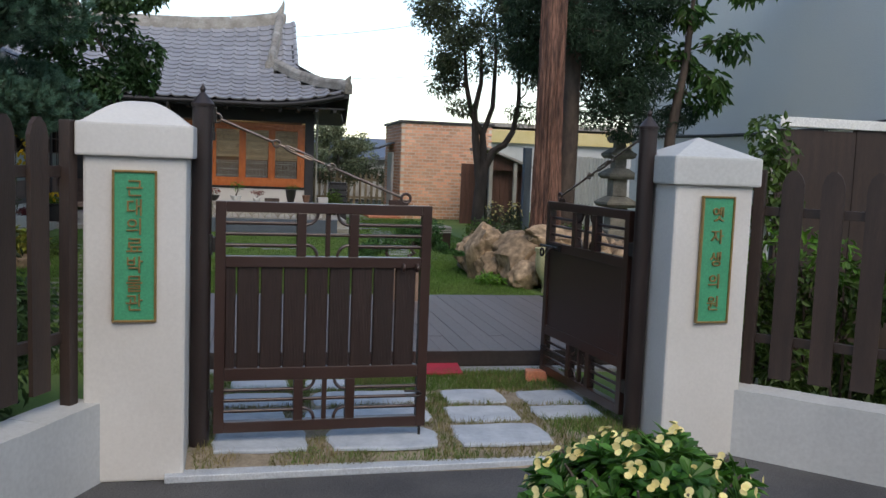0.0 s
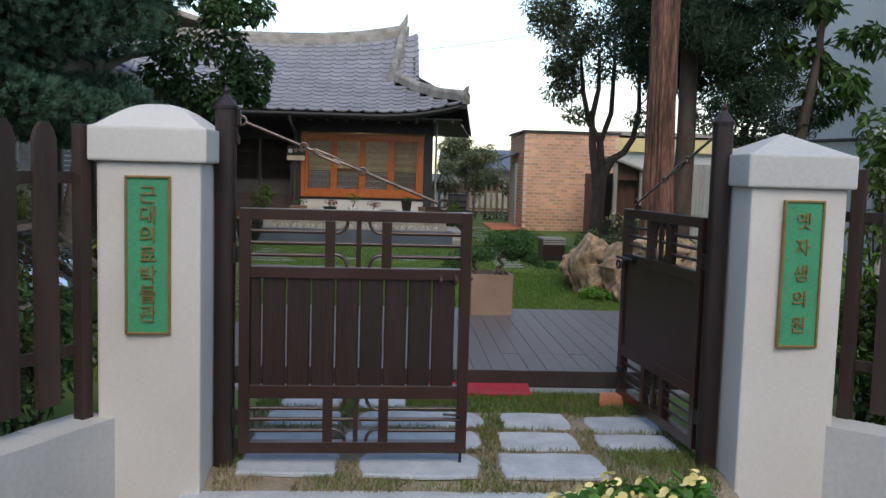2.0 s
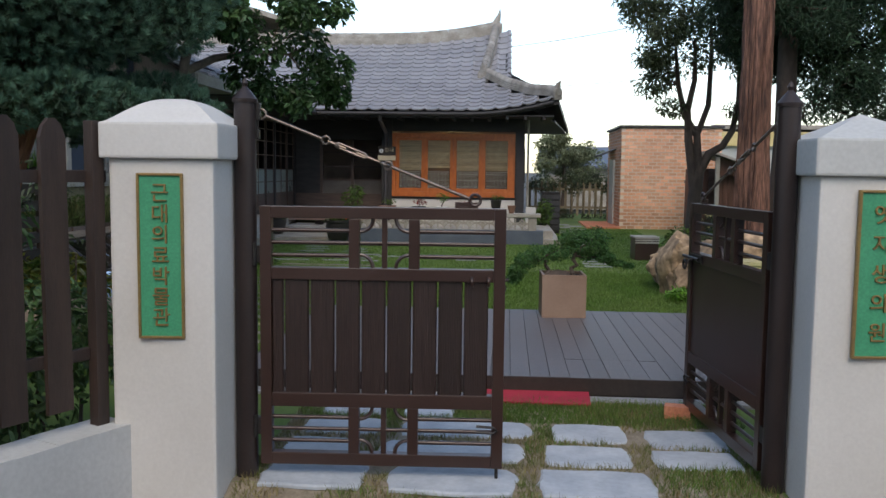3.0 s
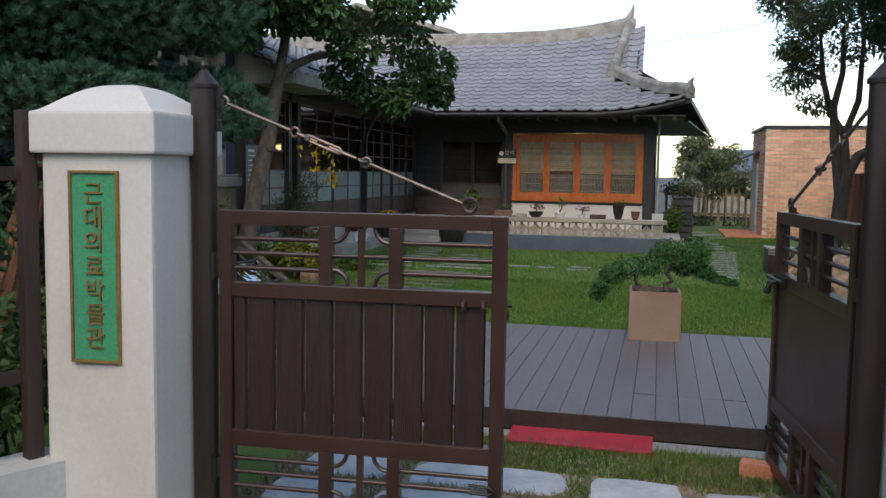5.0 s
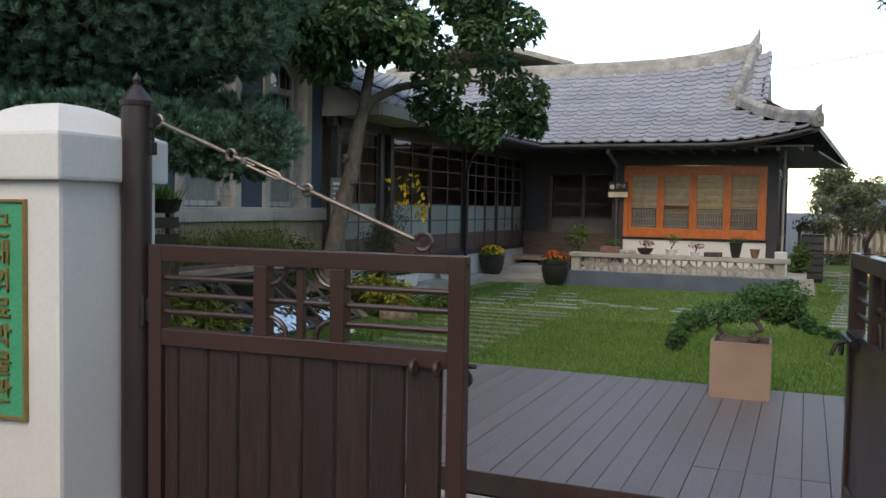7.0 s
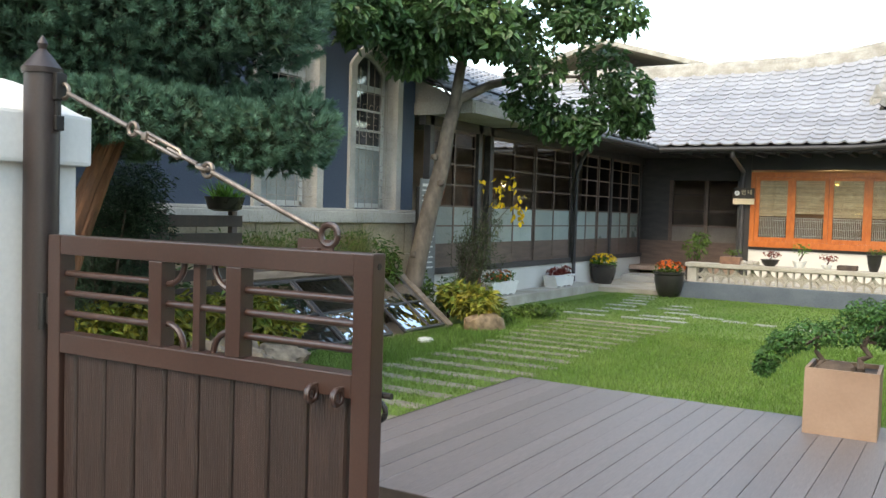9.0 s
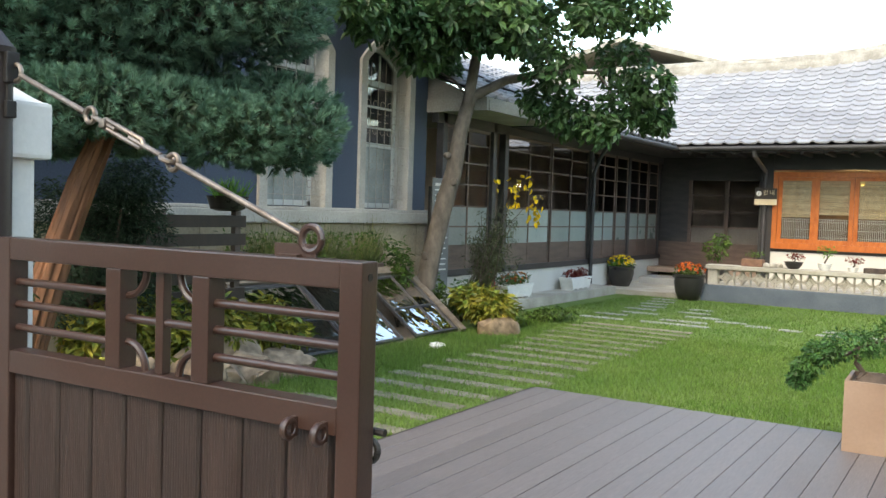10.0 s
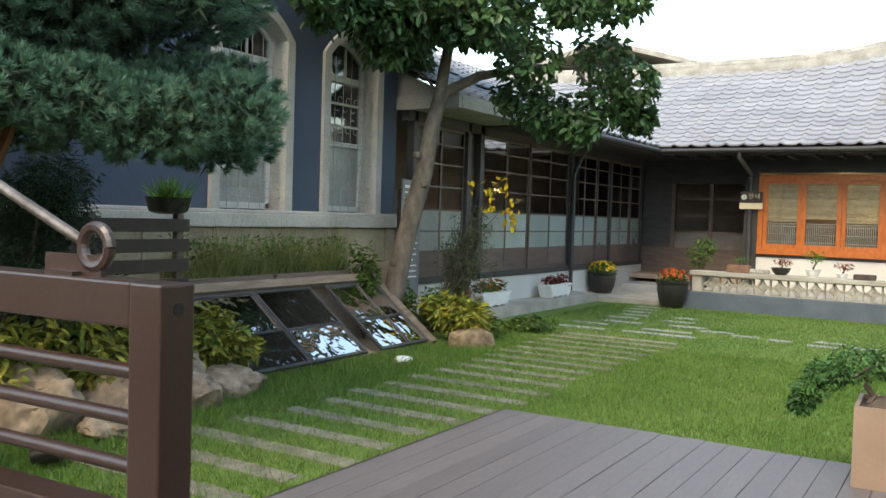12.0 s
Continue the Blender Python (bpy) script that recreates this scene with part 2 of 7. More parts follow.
DARK_ROOM = mat("dim_interior", (0.28, 0.205, 0.165), (0.4, 0.3, 0.245), 0.5, 0.8, 0.1, 30)
YELLOW_PAINT = mat("yellow_sign_paint", (0.6, 0.48, 0.2), (0.68, 0.56, 0.28), 0.8, 0.6, 0.05, 40)
BLUE_ROOF = mat("blue_sheet_roof", (0.1, 0.125, 0.165), (0.13, 0.155, 0.2), 0.5, 0.5, 0.1, 30)
STONE_LANTERN = mat("mossy_granite", (0.15, 0.14, 0.115), (0.25, 0.235, 0.19), 0.2, 0.9, 0.6, 30)
WORN_CREAM = mat("worn_grey_canopy_paint", (0.27, 0.255, 0.23), (0.36, 0.345, 0.315), 0.5, 0.75, 0.1, 40)
GREY_FROST = mat("grey_frosted_glass", (0.2, 0.225, 0.225), (0.3, 0.32, 0.315), 0.35, 0.35, 0.03, 60)
IRON_PALE = mat("weathered_pale_iron", (0.24, 0.22, 0.2), (0.36, 0.34, 0.31), 0.1, 0.6, 0.1, 60)
RED_BOARD = mat("red_brown_board", (0.09, 0.042, 0.03), (0.13, 0.062, 0.044), 0.3, 0.7, 0.2, 30, vary=0.1, stretch=(4, 4, 0.5))
LEAF_LOBED = leaf_mat("dark_lobed_leaves", (0.026, 0.07, 0.016), (0.065, 0.135, 0.03), 0.45, 0.4)
LAWN_STONE = mat("pale_lawn_stone", (0.2, 0.212, 0.2), (0.3, 0.31, 0.295), 0.2, 0.88, 0.3, 40, vary=0.1)
RED_PAINT = mat("red_paint", (0.4, 0.025, 0.03), (0.48, 0.04, 0.04), 0.1, 0.4, 0.05, 60)

# ---- builders ----


class Shape:
    """A mesh in the making; each call adds one solid."""

    def __init__(self):
        self.v, self.f = [], []

    def add(self, verts, faces):
        k = len(self.v)
        self.v.extend(tuple(p) for p in verts)
        self.f.extend(tuple(k + i for i in f) for f in faces)
        return self

    def box(self, x0, x1, y0, y1, z0, z1, b=0.0, m=None):
        """A box with its edges cut back by b."""
        if b <= 0:
            vs = [(x, y, z) for x in (x0, x1) for y in (y0, y1) for z in (z0, z1)]
            fs = [(0, 1, 3, 2), (4, 6, 7, 5), (0, 4, 5, 1), (2, 3, 7, 6), (0, 2, 6, 4), (1, 5, 7, 3)]
        else:
            bm = bmesh.new()
            bmesh.ops.create_cube(bm, size=1)
            for v in bm.verts:
                v.co = Vector(((x0 + x1) / 2 + v.co.x * (x1 - x0), (y0 + y1) / 2 + v.co.y * (y1 - y0), (z0 + z1) / 2 + v.co.z * (z1 - z0)))
            bmesh.ops.bevel(bm, geom=bm.edges[:], offset=b, segments=2, affect="EDGES", profile=0.6)
            vs, fs = [v.co.copy() for v in bm.verts], []
            bm.verts.index_update()
            fs = [tuple(v.index for v in f.verts) for f in bm.faces]
            bm.free()
        if m is not None:
            vs = [m @ Vector(p) for p in vs]
        return self.add(vs, fs)

    def tube(self, pts, radii, n=10, cap=True):
        """A round bar along points."""
        pts = [Vector(p) for p in pts]
        if not hasattr(radii, "__len__"):
            radii = [radii] * len(pts)
        vs, fs, side = [], [], None
        for i, p in enumerate(pts):
            d = (pts[min(i + 1, len(pts) - 1)] - pts[max(i - 1, 0)]).normalized()
            if side is None:
                side = d.orthogonal().normalized()
            side = (side - d * side.dot(d)).normalized()
            up = d.cross(side)
            for j in range(n):
                a = 2 * math.pi * j / n
                vs.append(p + (side * math.cos(a) + up * math.sin(a)) * radii[i])
        for i in range(len(pts) - 1):
            for j in range(n):
                fs.append((i * n + j, i * n + (j + 1) % n, (i + 1) * n + (j + 1) % n, (i + 1) * n + j))
        if cap:
            fs.append(tuple(range(n - 1, -1, -1)))
            fs.append(tuple(range((len(pts) - 1) * n, len(pts) * n)))
        return self.add(vs, fs)

    def ring(self, c, axis, R, r, a0=0.0, a1=360.0, start=(1, 0, 0), n=16, k=8):
        """A bar bent round c from a0 to a1 degrees."""
        c, axis, s = Vector(c), Vector(axis).normalized(), Vector(start).normalized()
        t = axis.cross(s)
        pts = [c + (s * math.cos(radians(a)) + t * math.sin(radians(a))) * R for a in np.linspace(a0, a1, n)]
        return self.tube(pts, r, k)

    def lathe(self, c, prof, n=20, squash=1.0):
        """A turned body: prof is a list of (radius, height)."""
        vs, fs = [], []
        for r, h in prof:
            for j in range(n):
                a = 2 * math.pi * j / n
                vs.append((c[0] + r * math.cos(a), c[1] + r * squash * math.sin(a), c[2] + h))
        for i in range(len(prof) - 1):
            for j in range(n):
                fs.append((i * n + j, i * n + (j + 1) % n, (i + 1) * n + (j + 1) % n, (i + 1) * n + j))
        fs.append(tuple(range(n - 1, -1, -1)))
        fs.append(tuple(range((len(prof) - 1) * n, len(prof) * n)))
        return self.add(vs, fs)

    def prism(self, poly, axis, lo, hi):
        """A flat outline pushed along an axis: 'x' takes (y, z), 'y' takes (x, z), 'z' takes (x, y)."""
        k = "xyz".index(axis)

        def put(p, h):
            q = list(p)
            q.insert(k, h)
            return tuple(q)

        n = len(poly)
        vs = [put(p, lo) for p in poly] + [put(p, hi) for p in poly]
        fs = [tuple(range(n - 1, -1, -1)), tuple(range(n, 2 * n))] + [(i, (i + 1) % n, n + (i + 1) % n, n + i) for i in range(n)]
        return self.add(vs, fs)

    def rock(self, c, size, seed, rough=0.22, cuts=3, flat=0.0, facets=True):
        """An uneven boulder."""
        bm = bmesh.new()
        bmesh.ops.create_icosphere(bm, subdivisions=cuts, radius=1)
        off = Vector((seed * 7.3, seed * 3.1, seed * 1.7))
        for v in bm.verts:
            d = v.co.normalized()
            q = Vector([math.copysign(abs(k) ** 0.72, k) for k in d])
            k = 1 + rough * noise.noise(d * 1.3 + off) + rough * 0.45 * noise.noise(d * 3.7 + off) + rough * 0.22 * noise.noise(d * 9.0 + off)
            v.co = q * k
            for cut in range(9 if facets else 0):
                pn = Vector((math.sin(cut * 2.4 + seed), math.cos(cut * 1.7 + seed * 2), math.sin(cut * 3.1 + seed * 3) * 0.8)).normalized()
                over = v.co.dot(pn) - 0.86
                if over > 0:
                    v.co -= pn * over * 0.85
            v.co = Vector((v.co.x * size[0], v.co.y * size[1], v.co.z * size[2]))
            if v.co.z < -flat * size[2]:
                v.co.z = -flat * size[2]
            v.co += Vector(c)
        bm.verts.index_update()
        self.add([v.co.copy() for v in bm.verts], [tuple(v.index for v in f.verts) for f in bm.faces])
        bm.free()
        return self

    def mesh(self, name, material, smooth=False):
        me = bpy.data.meshes.new(name)
        me.from_pydata(self.v, [], self.f)
        bm = bmesh.new()
        bm.from_mesh(me)
        bmesh.ops.recalc_face_normals(bm, faces=bm.faces[:])
        bm.to_mesh(me)
        bm.free()
        if smooth:
            me.shade_smooth()
            me.set_sharp_from_angle(angle=radians(38))
        me.materials.append(material)
        return me


def thing(name, x=0, y=0, z=0, rz=0, label="", category="", group=""):
    """An Empty at the base of a thing; its parts are built round it."""
    ob = new(name)
    ob.empty_display_size = 0.1
    ob.matrix_world = pose(x, y, z, 0, 0, rz)
    return tagged(ob, label, category, group)


def part(name, shape, material, parent, label="", smooth=False, kind=""):
    ob = new(name, shape if isinstance(shape, bpy.types.Mesh) else shape.mesh(name, material, smooth))
    ob.parent = parent
    return tagged(ob, label, kind=kind)


def setting(name, shape, material, label="", category="", smooth=False):
    return tagged(new(name, shape.mesh(name, material, smooth)), label, category, kind="structure")


def solid(name, shape, material, label, category, group="", smooth=False, at=None):
    """A thing of one mesh."""
    ob = new(name, shape.mesh(name, material, smooth))
    if at is not None:
        ob.matrix_world = at
    return tagged(ob, label, category, group)


def quads(name, centres, normals, ups, lengths, widths, material, bend=0.0, form=(0.5, 0.38)):
    """Many small pointed leaves as one mesh: each is two quads folded along the midrib."""
    c, nrm, up = (np.asarray(a, dtype=float) for a in (centres, normals, ups))
    n = len(c)
    nrm /= np.linalg.norm(nrm, axis=1)[:, None] + 1e-9
    up = up - nrm * (up * nrm).sum(1)[:, None]
    up /= np.linalg.norm(up, axis=1)[:, None] + 1e-9
    side = np.cross(up, nrm)
    L, W = np.asarray(lengths)[:, None], np.asarray(widths)[:, None]
    v = np.empty((n, 6, 3))
    v[:, 0] = c
    v[:, 1] = c + up * L * 0.35 + side * W * form[0] + nrm * W * 0.15
    v[:, 2] = c + up * L * 0.75 + side * W * form[1] + nrm * (W * 0.1 - bend * L)
    v[:, 3] = c + up * L - nrm * bend * 2 * L
    v[:, 4] = c + up * L * 0.75 - side * W * form[1] + nrm * (W * 0.1 - bend * L)
    v[:, 5] = c + up * L * 0.35 - side * W * form[0] + nrm * W * 0.15
    base = (np.arange(n) * 6)[:, None]
    f = np.concatenate([base + np.array([[0, 1, 2, 3]]), base + np.array([[0, 3, 4, 5]])])
    me = bpy.data.meshes.new(name)
    me.from_pydata(v.reshape(-1, 3).tolist(), [], f.tolist())
    me.materials.append(material)
    return me


def blades(name, centres, dirs, lengths, widths, material):
    """Many thin needles or grass blades, each one triangle, as one mesh."""
    c, d = np.asarray(centres, dtype=float), np.asarray(dirs, dtype=float)
    n = len(c)
    d /= np.linalg.norm(d, axis=1)[:, None] + 1e-9
    s = np.cross(d, np.random.normal(size=(n, 3)))
    s /= np.linalg.norm(s, axis=1)[:, None] + 1e-9
    L, W = np.asarray(lengths)[:, None], np.asarray(widths)[:, None]
    v = np.stack([c - s * W / 2, c + s * W / 2, c + d * L], 1)
    me = bpy.data.meshes.new(name)
    me.from_pydata(v.reshape(-1, 3).tolist(), [], np.arange(3 * n).reshape(n, 3).tolist())
    me.materials.append(material)
    return me


def ball(n, c, r, shell=0.35, low=-1.0):
    """Points in a lumpy ellipsoid, mostly towards its skin."""
    d = np.random.normal(size=(int(n * 1.6) + 8, 3))
    d /= np.linalg.norm(d, axis=1)[:, None]
    d = d[d[:, 2] >= low][:n]
    k = (shell + (1 - shell) * np.random.rand(len(d))) ** 0.6
    return np.asarray(c) + d * np.asarray(r) * k[:, None], d


def foliage(name, clumps, per, length, width, material, droop=0.3, shell=0.35, bend=0.12, flat=0.6):
    """Leaves on a set of clumps (centre, radii)."""
    C, N, U = [], [], []
    for c, r in clumps:
        p, d = ball(per, c, r, shell)
        k = len(p)
        C.append(p)
        nn = d * (1 - flat) + np.array([0, 0, flat]) + np.random.normal(size=(k, 3)) * 0.45
        uu = d + np.random.normal(size=(k, 3)) * 0.6 - np.array([0, 0, droop])
        N.append(nn)
        U.append(uu)
    C, N, U = np.concatenate(C), np.concatenate(N), np.concatenate(U)
    k = len(C)
    return quads(name, C, N, U, length * (0.6 + 0.8 * np.random.rand(k)), width * (0.6 + 0.8 * np.random.rand(k)), material, bend)


def pieces(name, mesh, poses, parent, limit=300, far_name=""):
    """Alike pieces on one mesh: the first ones as objects, the rest joined."""
    for m in poses[:limit]:
        ob = new(name, mesh)
        ob.parent = parent
        ob.matrix_local = m
    rest = poses[limit:]
    if rest:
        v0 = np.array([v.co[:] for v in mesh.vertices])
        f0 = [tuple(p.vertices) for p in mesh.polygons]
        vs, fs = [], []
        for i, m in enumerate(rest):
            a = np.array(m)
            vs.append(v0 @ a[:3, :3].T + a[:3, 3])
            fs.extend(tuple(j + i * len(v0) for j in f) for f in f0)
        me = bpy.data.meshes.new(far_name or name + "_rows")
        me.from_pydata(np.concatenate(vs).tolist(), [], fs)
        me.materials.append(mesh.materials[0])
        ob = new(far_name or name + "_rows", me)
        ob.parent = parent
        ob["kind"] = "stuff"


def limb(shape, p0, p1, r0, r1, wob=0.06, n=6, k=9):
    """A crooked tapered branch; returns its points."""
    p0, p1 = Vector(p0), Vector(p1)
    pts = []
    for i in range(n + 1):
        t = i / n
        w = math.sin(math.pi * t) * wob * (p1 - p0).length
        pts.append(p0.lerp(p1, t) + Vector((random.uniform(-w, w), random.uniform(-w, w), random.uniform(-w, w) * 0.5)))
    shape.tube(pts, [r0 + (r1 - r0) * i / n for i in range(n + 1)], k)
    return pts


def furrowed(shape, pts, radii, depth, n=84):
    """A thick trunk whose bark stands in long ragged ridges."""
    P = [Vector(p) for p in pts]
    zs = [P[0].z]
    while zs[-1] < P[-1].z:
        zs.append(zs[-1] + (0.07 if zs[-1] < 4.5 else 0.4))
    vs = []
    for z in zs:
        x, y, r = (float(np.interp(z, [p.z for p in P], k)) for k in ([p.x for p in P], [p.y for p in P], radii))
        for j in range(n):
            a = 2 * math.pi * j / n
            c, q = math.cos(a), math.sin(a)
            ridge = 1 - 2.2 * abs(noise.noise((c * 5.5, q * 5.5, z * 0.55))) + 0.35 * noise.noise((c * 13, q * 13, z * 2.2))
            flute = noise.noise((c * 1.3, q * 1.3, z * 0.3 + 9))
            k = r * (1 + depth * (ridge - 0.5) + 0.5 * depth * flute)
            vs.append((x + c * k, y + q * k, z))
    m = len(zs)
    shape.add(vs, [(i * n + j, i * n + (j + 1) % n, (i + 1) * n + (j + 1) % n, (i + 1) * n + j) for i in range(m - 1) for j in range(n)] + [tuple(range((m - 1) * n, m * n))])


def lettering(text, size, depth):
    """A word as a mesh, upright in the x-z plane, its middle at the origin."""
    cu = bpy.data.curves.new("text", "FONT")
    cu.body, cu.size, cu.extrude, cu.align_x, cu.align_y = text, size, depth, "CENTER", "CENTER"
    ob = bpy.data.objects.new("text", cu)
    scene.collection.objects.link(ob)
    bpy.context.view_layer.update()
    me = bpy.data.meshes.new_from_object(ob.evaluated_get(bpy.context.evaluated_depsgraph_get()))
    bpy.data.objects.remove(ob)
    me.transform(Matrix.Rotation(radians(90), 4, "X"))
    return me


def wpart(name, shape, material, parent, label="", smooth=False, kind=""):
    """A part whose mesh is given in world places."""
    ob = part(name, shape, material, parent, label, smooth, kind)
    if parent.parent is None and parent.data is None:
        ob.matrix_parent_inverse = parent.matrix_basis.inverted()
    return ob


# ---- ground ----
STREET = -0.09
g = Shape()
R_FAR = 1500.0
for x0, x1 in ((-R_FAR, -40), (-40, 40), (40, R_FAR)):
    for y0, y1 in ((-R_FAR, -40), (-40, 60), (60, R_FAR)):
        g.add([(x0, y0, STREET), (x1, y0, STREET), (x1, y1, STREET), (x0, y1, STREET)], [(0, 1, 2, 3)])
setting("ground", g, ASPHALT, "dark grey worn asphalt street and open ground", "ground")
setting("lawn", Shape().box(-14, 11, 5.13, 36, STREET + 0.005, 0.0), LAWN, "mown green lawn of the garden", "lawn")

# planted beds behind the flared street walls
setting("bed_west", Shape().prism([(-0.72, 5.128), (-2.03, 2.3), (-4.4, 2.3), (-4.4, 5.128)], "z", STREET + 0.004, -0.004), SOIL, "dark planted soil behind the street wall", "flower bed")
setting("bed_east", Shape().prism([(3.42, 5.128), (7.6, 5.128), (7.6, 2.95), (5.62, 2.95)], "z", STREET + 0.004, -0.004), SOIL, "dark planted soil behind the street wall", "flower bed")
# steel threshold strip under the gate
setting("soil_ramp", Shape().prism([(4.9, STREET), (5.2, STREET), (5.2, 0.002), (5.14, 0.002), (4.96, -0.055)], "x", -0.12, 2.82), DRY_EARTH, "bare earth ramp behind the threshold", "soil")
setting("trim_threshold", Shape().box(-0.06, 2.74, 4.86, 4.965, STREET, -0.048, 0.006, Matrix.Rotation(radians(1.6), 4, "Z")), GALV, "pale metal threshold strip across the gateway", "threshold")

# ---- gate pillars ----


def gate_pillar(name, x0, x1, y0, y1, z_cap, z_band, z_peak, bell, label, group="gate pillars"):
    cx, cy = (x0 + x1) / 2, (y0 + y1) / 2
    t = thing(name, cx, cy, STREET, 0, label, "pillar", group)
    wpart("shaft", Shape().box(x0, x1, y0, y1, STREET, z_cap + 0.01, 0.018), WHITE_PLASTER, t)
    s = Shape()
    o = 0.035
    s.box(x0 - o, x1 + o, y0 - o, y1 + o, z_cap, z_band, 0.014)
    n = 10
    rows = []
    for i in range(n + 1):
        k = i / n
        w = (1 - k) if not bell else (1 - k) ** 0.62 * 0.5 + (1 - k) * 0.5
        h = z_band - 0.004 + (z_peak - z_band) * (k if not bell else math.sin(k * math.pi / 2) ** 1.25)
        hx, hy = ((x1 - x0) / 2 + o - 0.012) * w, ((y1 - y0) / 2 + o - 0.012) * w
        rows.append([(cx - hx, cy - hy, h), (cx + hx, cy - hy, h), (cx + hx, cy + hy, h), (cx - hx, cy + hy, h)])
    vs = [p for r in rows for p in r]
    fs = [(4 * i + j, 4 * i + (j + 1) % 4, 4 * i + 4 + (j + 1) % 4, 4 * i + 4 + j) for i in range(n) for j in range(4)]
    s.add(vs, fs + [(4 * n, 4 * n + 1, 4 * n + 2, 4 * n + 3)])
    wpart("cap", s, OLD_WHITE if not bell else WHITE_PLASTER, t)
    return t


gate_pillar("gate_pillar", -0.622, -0.095, 4.91, 5.415, 1.69, 1.868, 2.0, True, "white plastered square gate pillar with a domed cap")
gate_pillar("gate_pillar", 2.805, 3.335, 4.99, 5.50, 1.645, 1.825, 1.955, False, "white plastered gate pillar with a low pyramid cap")


def name_plate(x0, x1, y, z0, z1, word, size, label, turn=0.0):
    cx, cz = (x0 + x1) / 2, (z0 + z1) / 2
    t = thing("name_plate", cx, y, z0, turn, label, "sign", "gate name plates")
    h, w = z1 - z0, (x1 - x0) / 2
    part("panel", Shape().box(-w + 0.006, w - 0.006, -0.014, 0.0, 0.006, h - 0.006, 0.002), GREEN_PANEL, t)
    s = Shape()
    b = 0.013
    for a in ((-w, -w + b, 0, h), (w - b, w, 0, h), (-w + b, w - b, 0, b), (-w + b, w - b, h - b, h)):
        s.box(a[0], a[1], -0.024, 0.0, a[2], a[3], 0.003)
    part("border", s, GILT, t, "gilt raised border")
    n = len(word)
    step = (h - 0.1) / n
    for i, ch in enumerate(word):
        me = lettering(ch, size, 0.006)
        me.materials.clear()
        me.materials.append(GILT)
        ob = part("character", me, GILT, t, "raised gilt character")
        ob.matrix_local = pose(0, -0.018, h - 0.05 - step * (i + 0.5))
    return t


name_plate(-0.474, -0.246, 4.91, 0.803, 1.62, "\uadfc\ub300\uc758\ub8cc\ubc15\ubb3c\uad00", 0.1, "tall green plate with raised gilt characters on a white pillar", 3.5)
name_plate(2.978, 3.21, 4.99, 0.78, 1.582, "\uc61b\uc790\uc0dd\uc758\uc6d0", 0.1, "tall green plate with five raised gilt characters on a white pillar", 4.0)

# ---- low walls and picket fences beside the gate ----


def low_wall(name, p, q, width, top):
    d = Vector((q[0] - p[0], q[1] - p[1], 0))
    m = Matrix.Translation((p[0], p[1], 0)) @ Matrix.Rotation(math.atan2(d.y, d.x), 4, "Z")
    s = Shape()
    n = 14
    L = d.length
    for i in range(n):
        x0, x1 = L * i / n, L * (i + 1) / n
        s.box(x0, x1, -width / 2, width / 2, STREET, top + 0.012 * noise.noise((i * 0.7, 3.1, 1)), 0.0, m)
    return setting(name, s, OLD_WHITE, "low white painted garden wall with worn edges", "wall"), m, L


def picket_fence(m, L, first, count, step, z0, z1, off, back, label):
    t = thing("picket_fence", *m.translation, 0, label, "fence", "picket fences")
    w = 0.135
    prof = [(-w / 2, z0), (w / 2, z0), (w / 2, z1 - 0.09), (w * 0.36, z1 - 0.035), (w * 0.12, z1), (-w * 0.12, z1), (-w * 0.36, z1 - 0.035), (-w / 2, z1 - 0.09)]
    me = Shape().prism(prof, "y", -0.013, 0.013).mesh("picket", FENCE_WOOD)
    for i in range(count):
        ob = new("picket", me)
        ob.parent = t
        ob.matrix_parent_inverse = t.matrix_basis.inverted()
        ob.matrix_basis = m @ pose(first + i * step, off, 0, 0, random.uniform(-0.6, 0.6), 0)
    for h in (z0 + 0.22, z1 - 0.3):
        s = Shape().box(0.02, L, min(off + back * 0.014, off + back * 0.05), max(off + back * 0.014, off + back * 0.05), h, h + 0.06, 0.004, m)
        wpart("rail", s, FENCE_WOOD, t)
    s = Shape().box(0.07, 0.14, off - 0.03, off + 0.035, 0.2, z1 + 0.0, 0.006, m)
    wpart("post", s, FENCE_WOOD, t)
    return t


_, mL, LL = low_wall("wall_left", (-0.63, 4.99), (-1.95, 2.2), 0.24, 0.36)
picket_fence(mL, LL, 0.325, 11, 0.245, 0.47, 1.87, -0.02, -1, "dark brown wooden picket fence with rounded tops on a low wall")
_, mR, LR = low_wall("wall_right", (3.32, 5.14), (5.6, 2.86), 0.24, 0.345)
picket_fence(mR, LR, 0.31, 11, 0.245, 0.4, 1.76, 0.13, 1, "dark brown wooden picket fence beside a brown screen")

# ---- gate posts, leaves and stays ----


def gate_post(x, y, label):
    t = thing("gate_post", x, y, 0, 0, label, "post", "gate posts")
    part("shaft", Shape().tube([(0, 0, -0.06), (0, 0, 2.0)], 0.057, 24), POST_STEEL, t, smooth=True)
    part("finial", Shape().lathe((0, 0, 2.0), [(0.064, -0.012), (0.066, 0.006), (0.06, 0.012), (0.03, 0.05), (0.012, 0.07), (0.014, 0.078), (0.017, 0.088), (0.012, 0.1), (0.004, 0.112), (0.001, 0.118)], 24), POST_STEEL, t, smooth=True)
    return t


POST_L, POST_R = (-0.035, 5.235), (2.742, 5.29)
postl = gate_post(*POST_L, "round dark brown steel gate post with pointed finial")
postr = gate_post(*POST_R, "round dark brown steel gate post against the pillar")


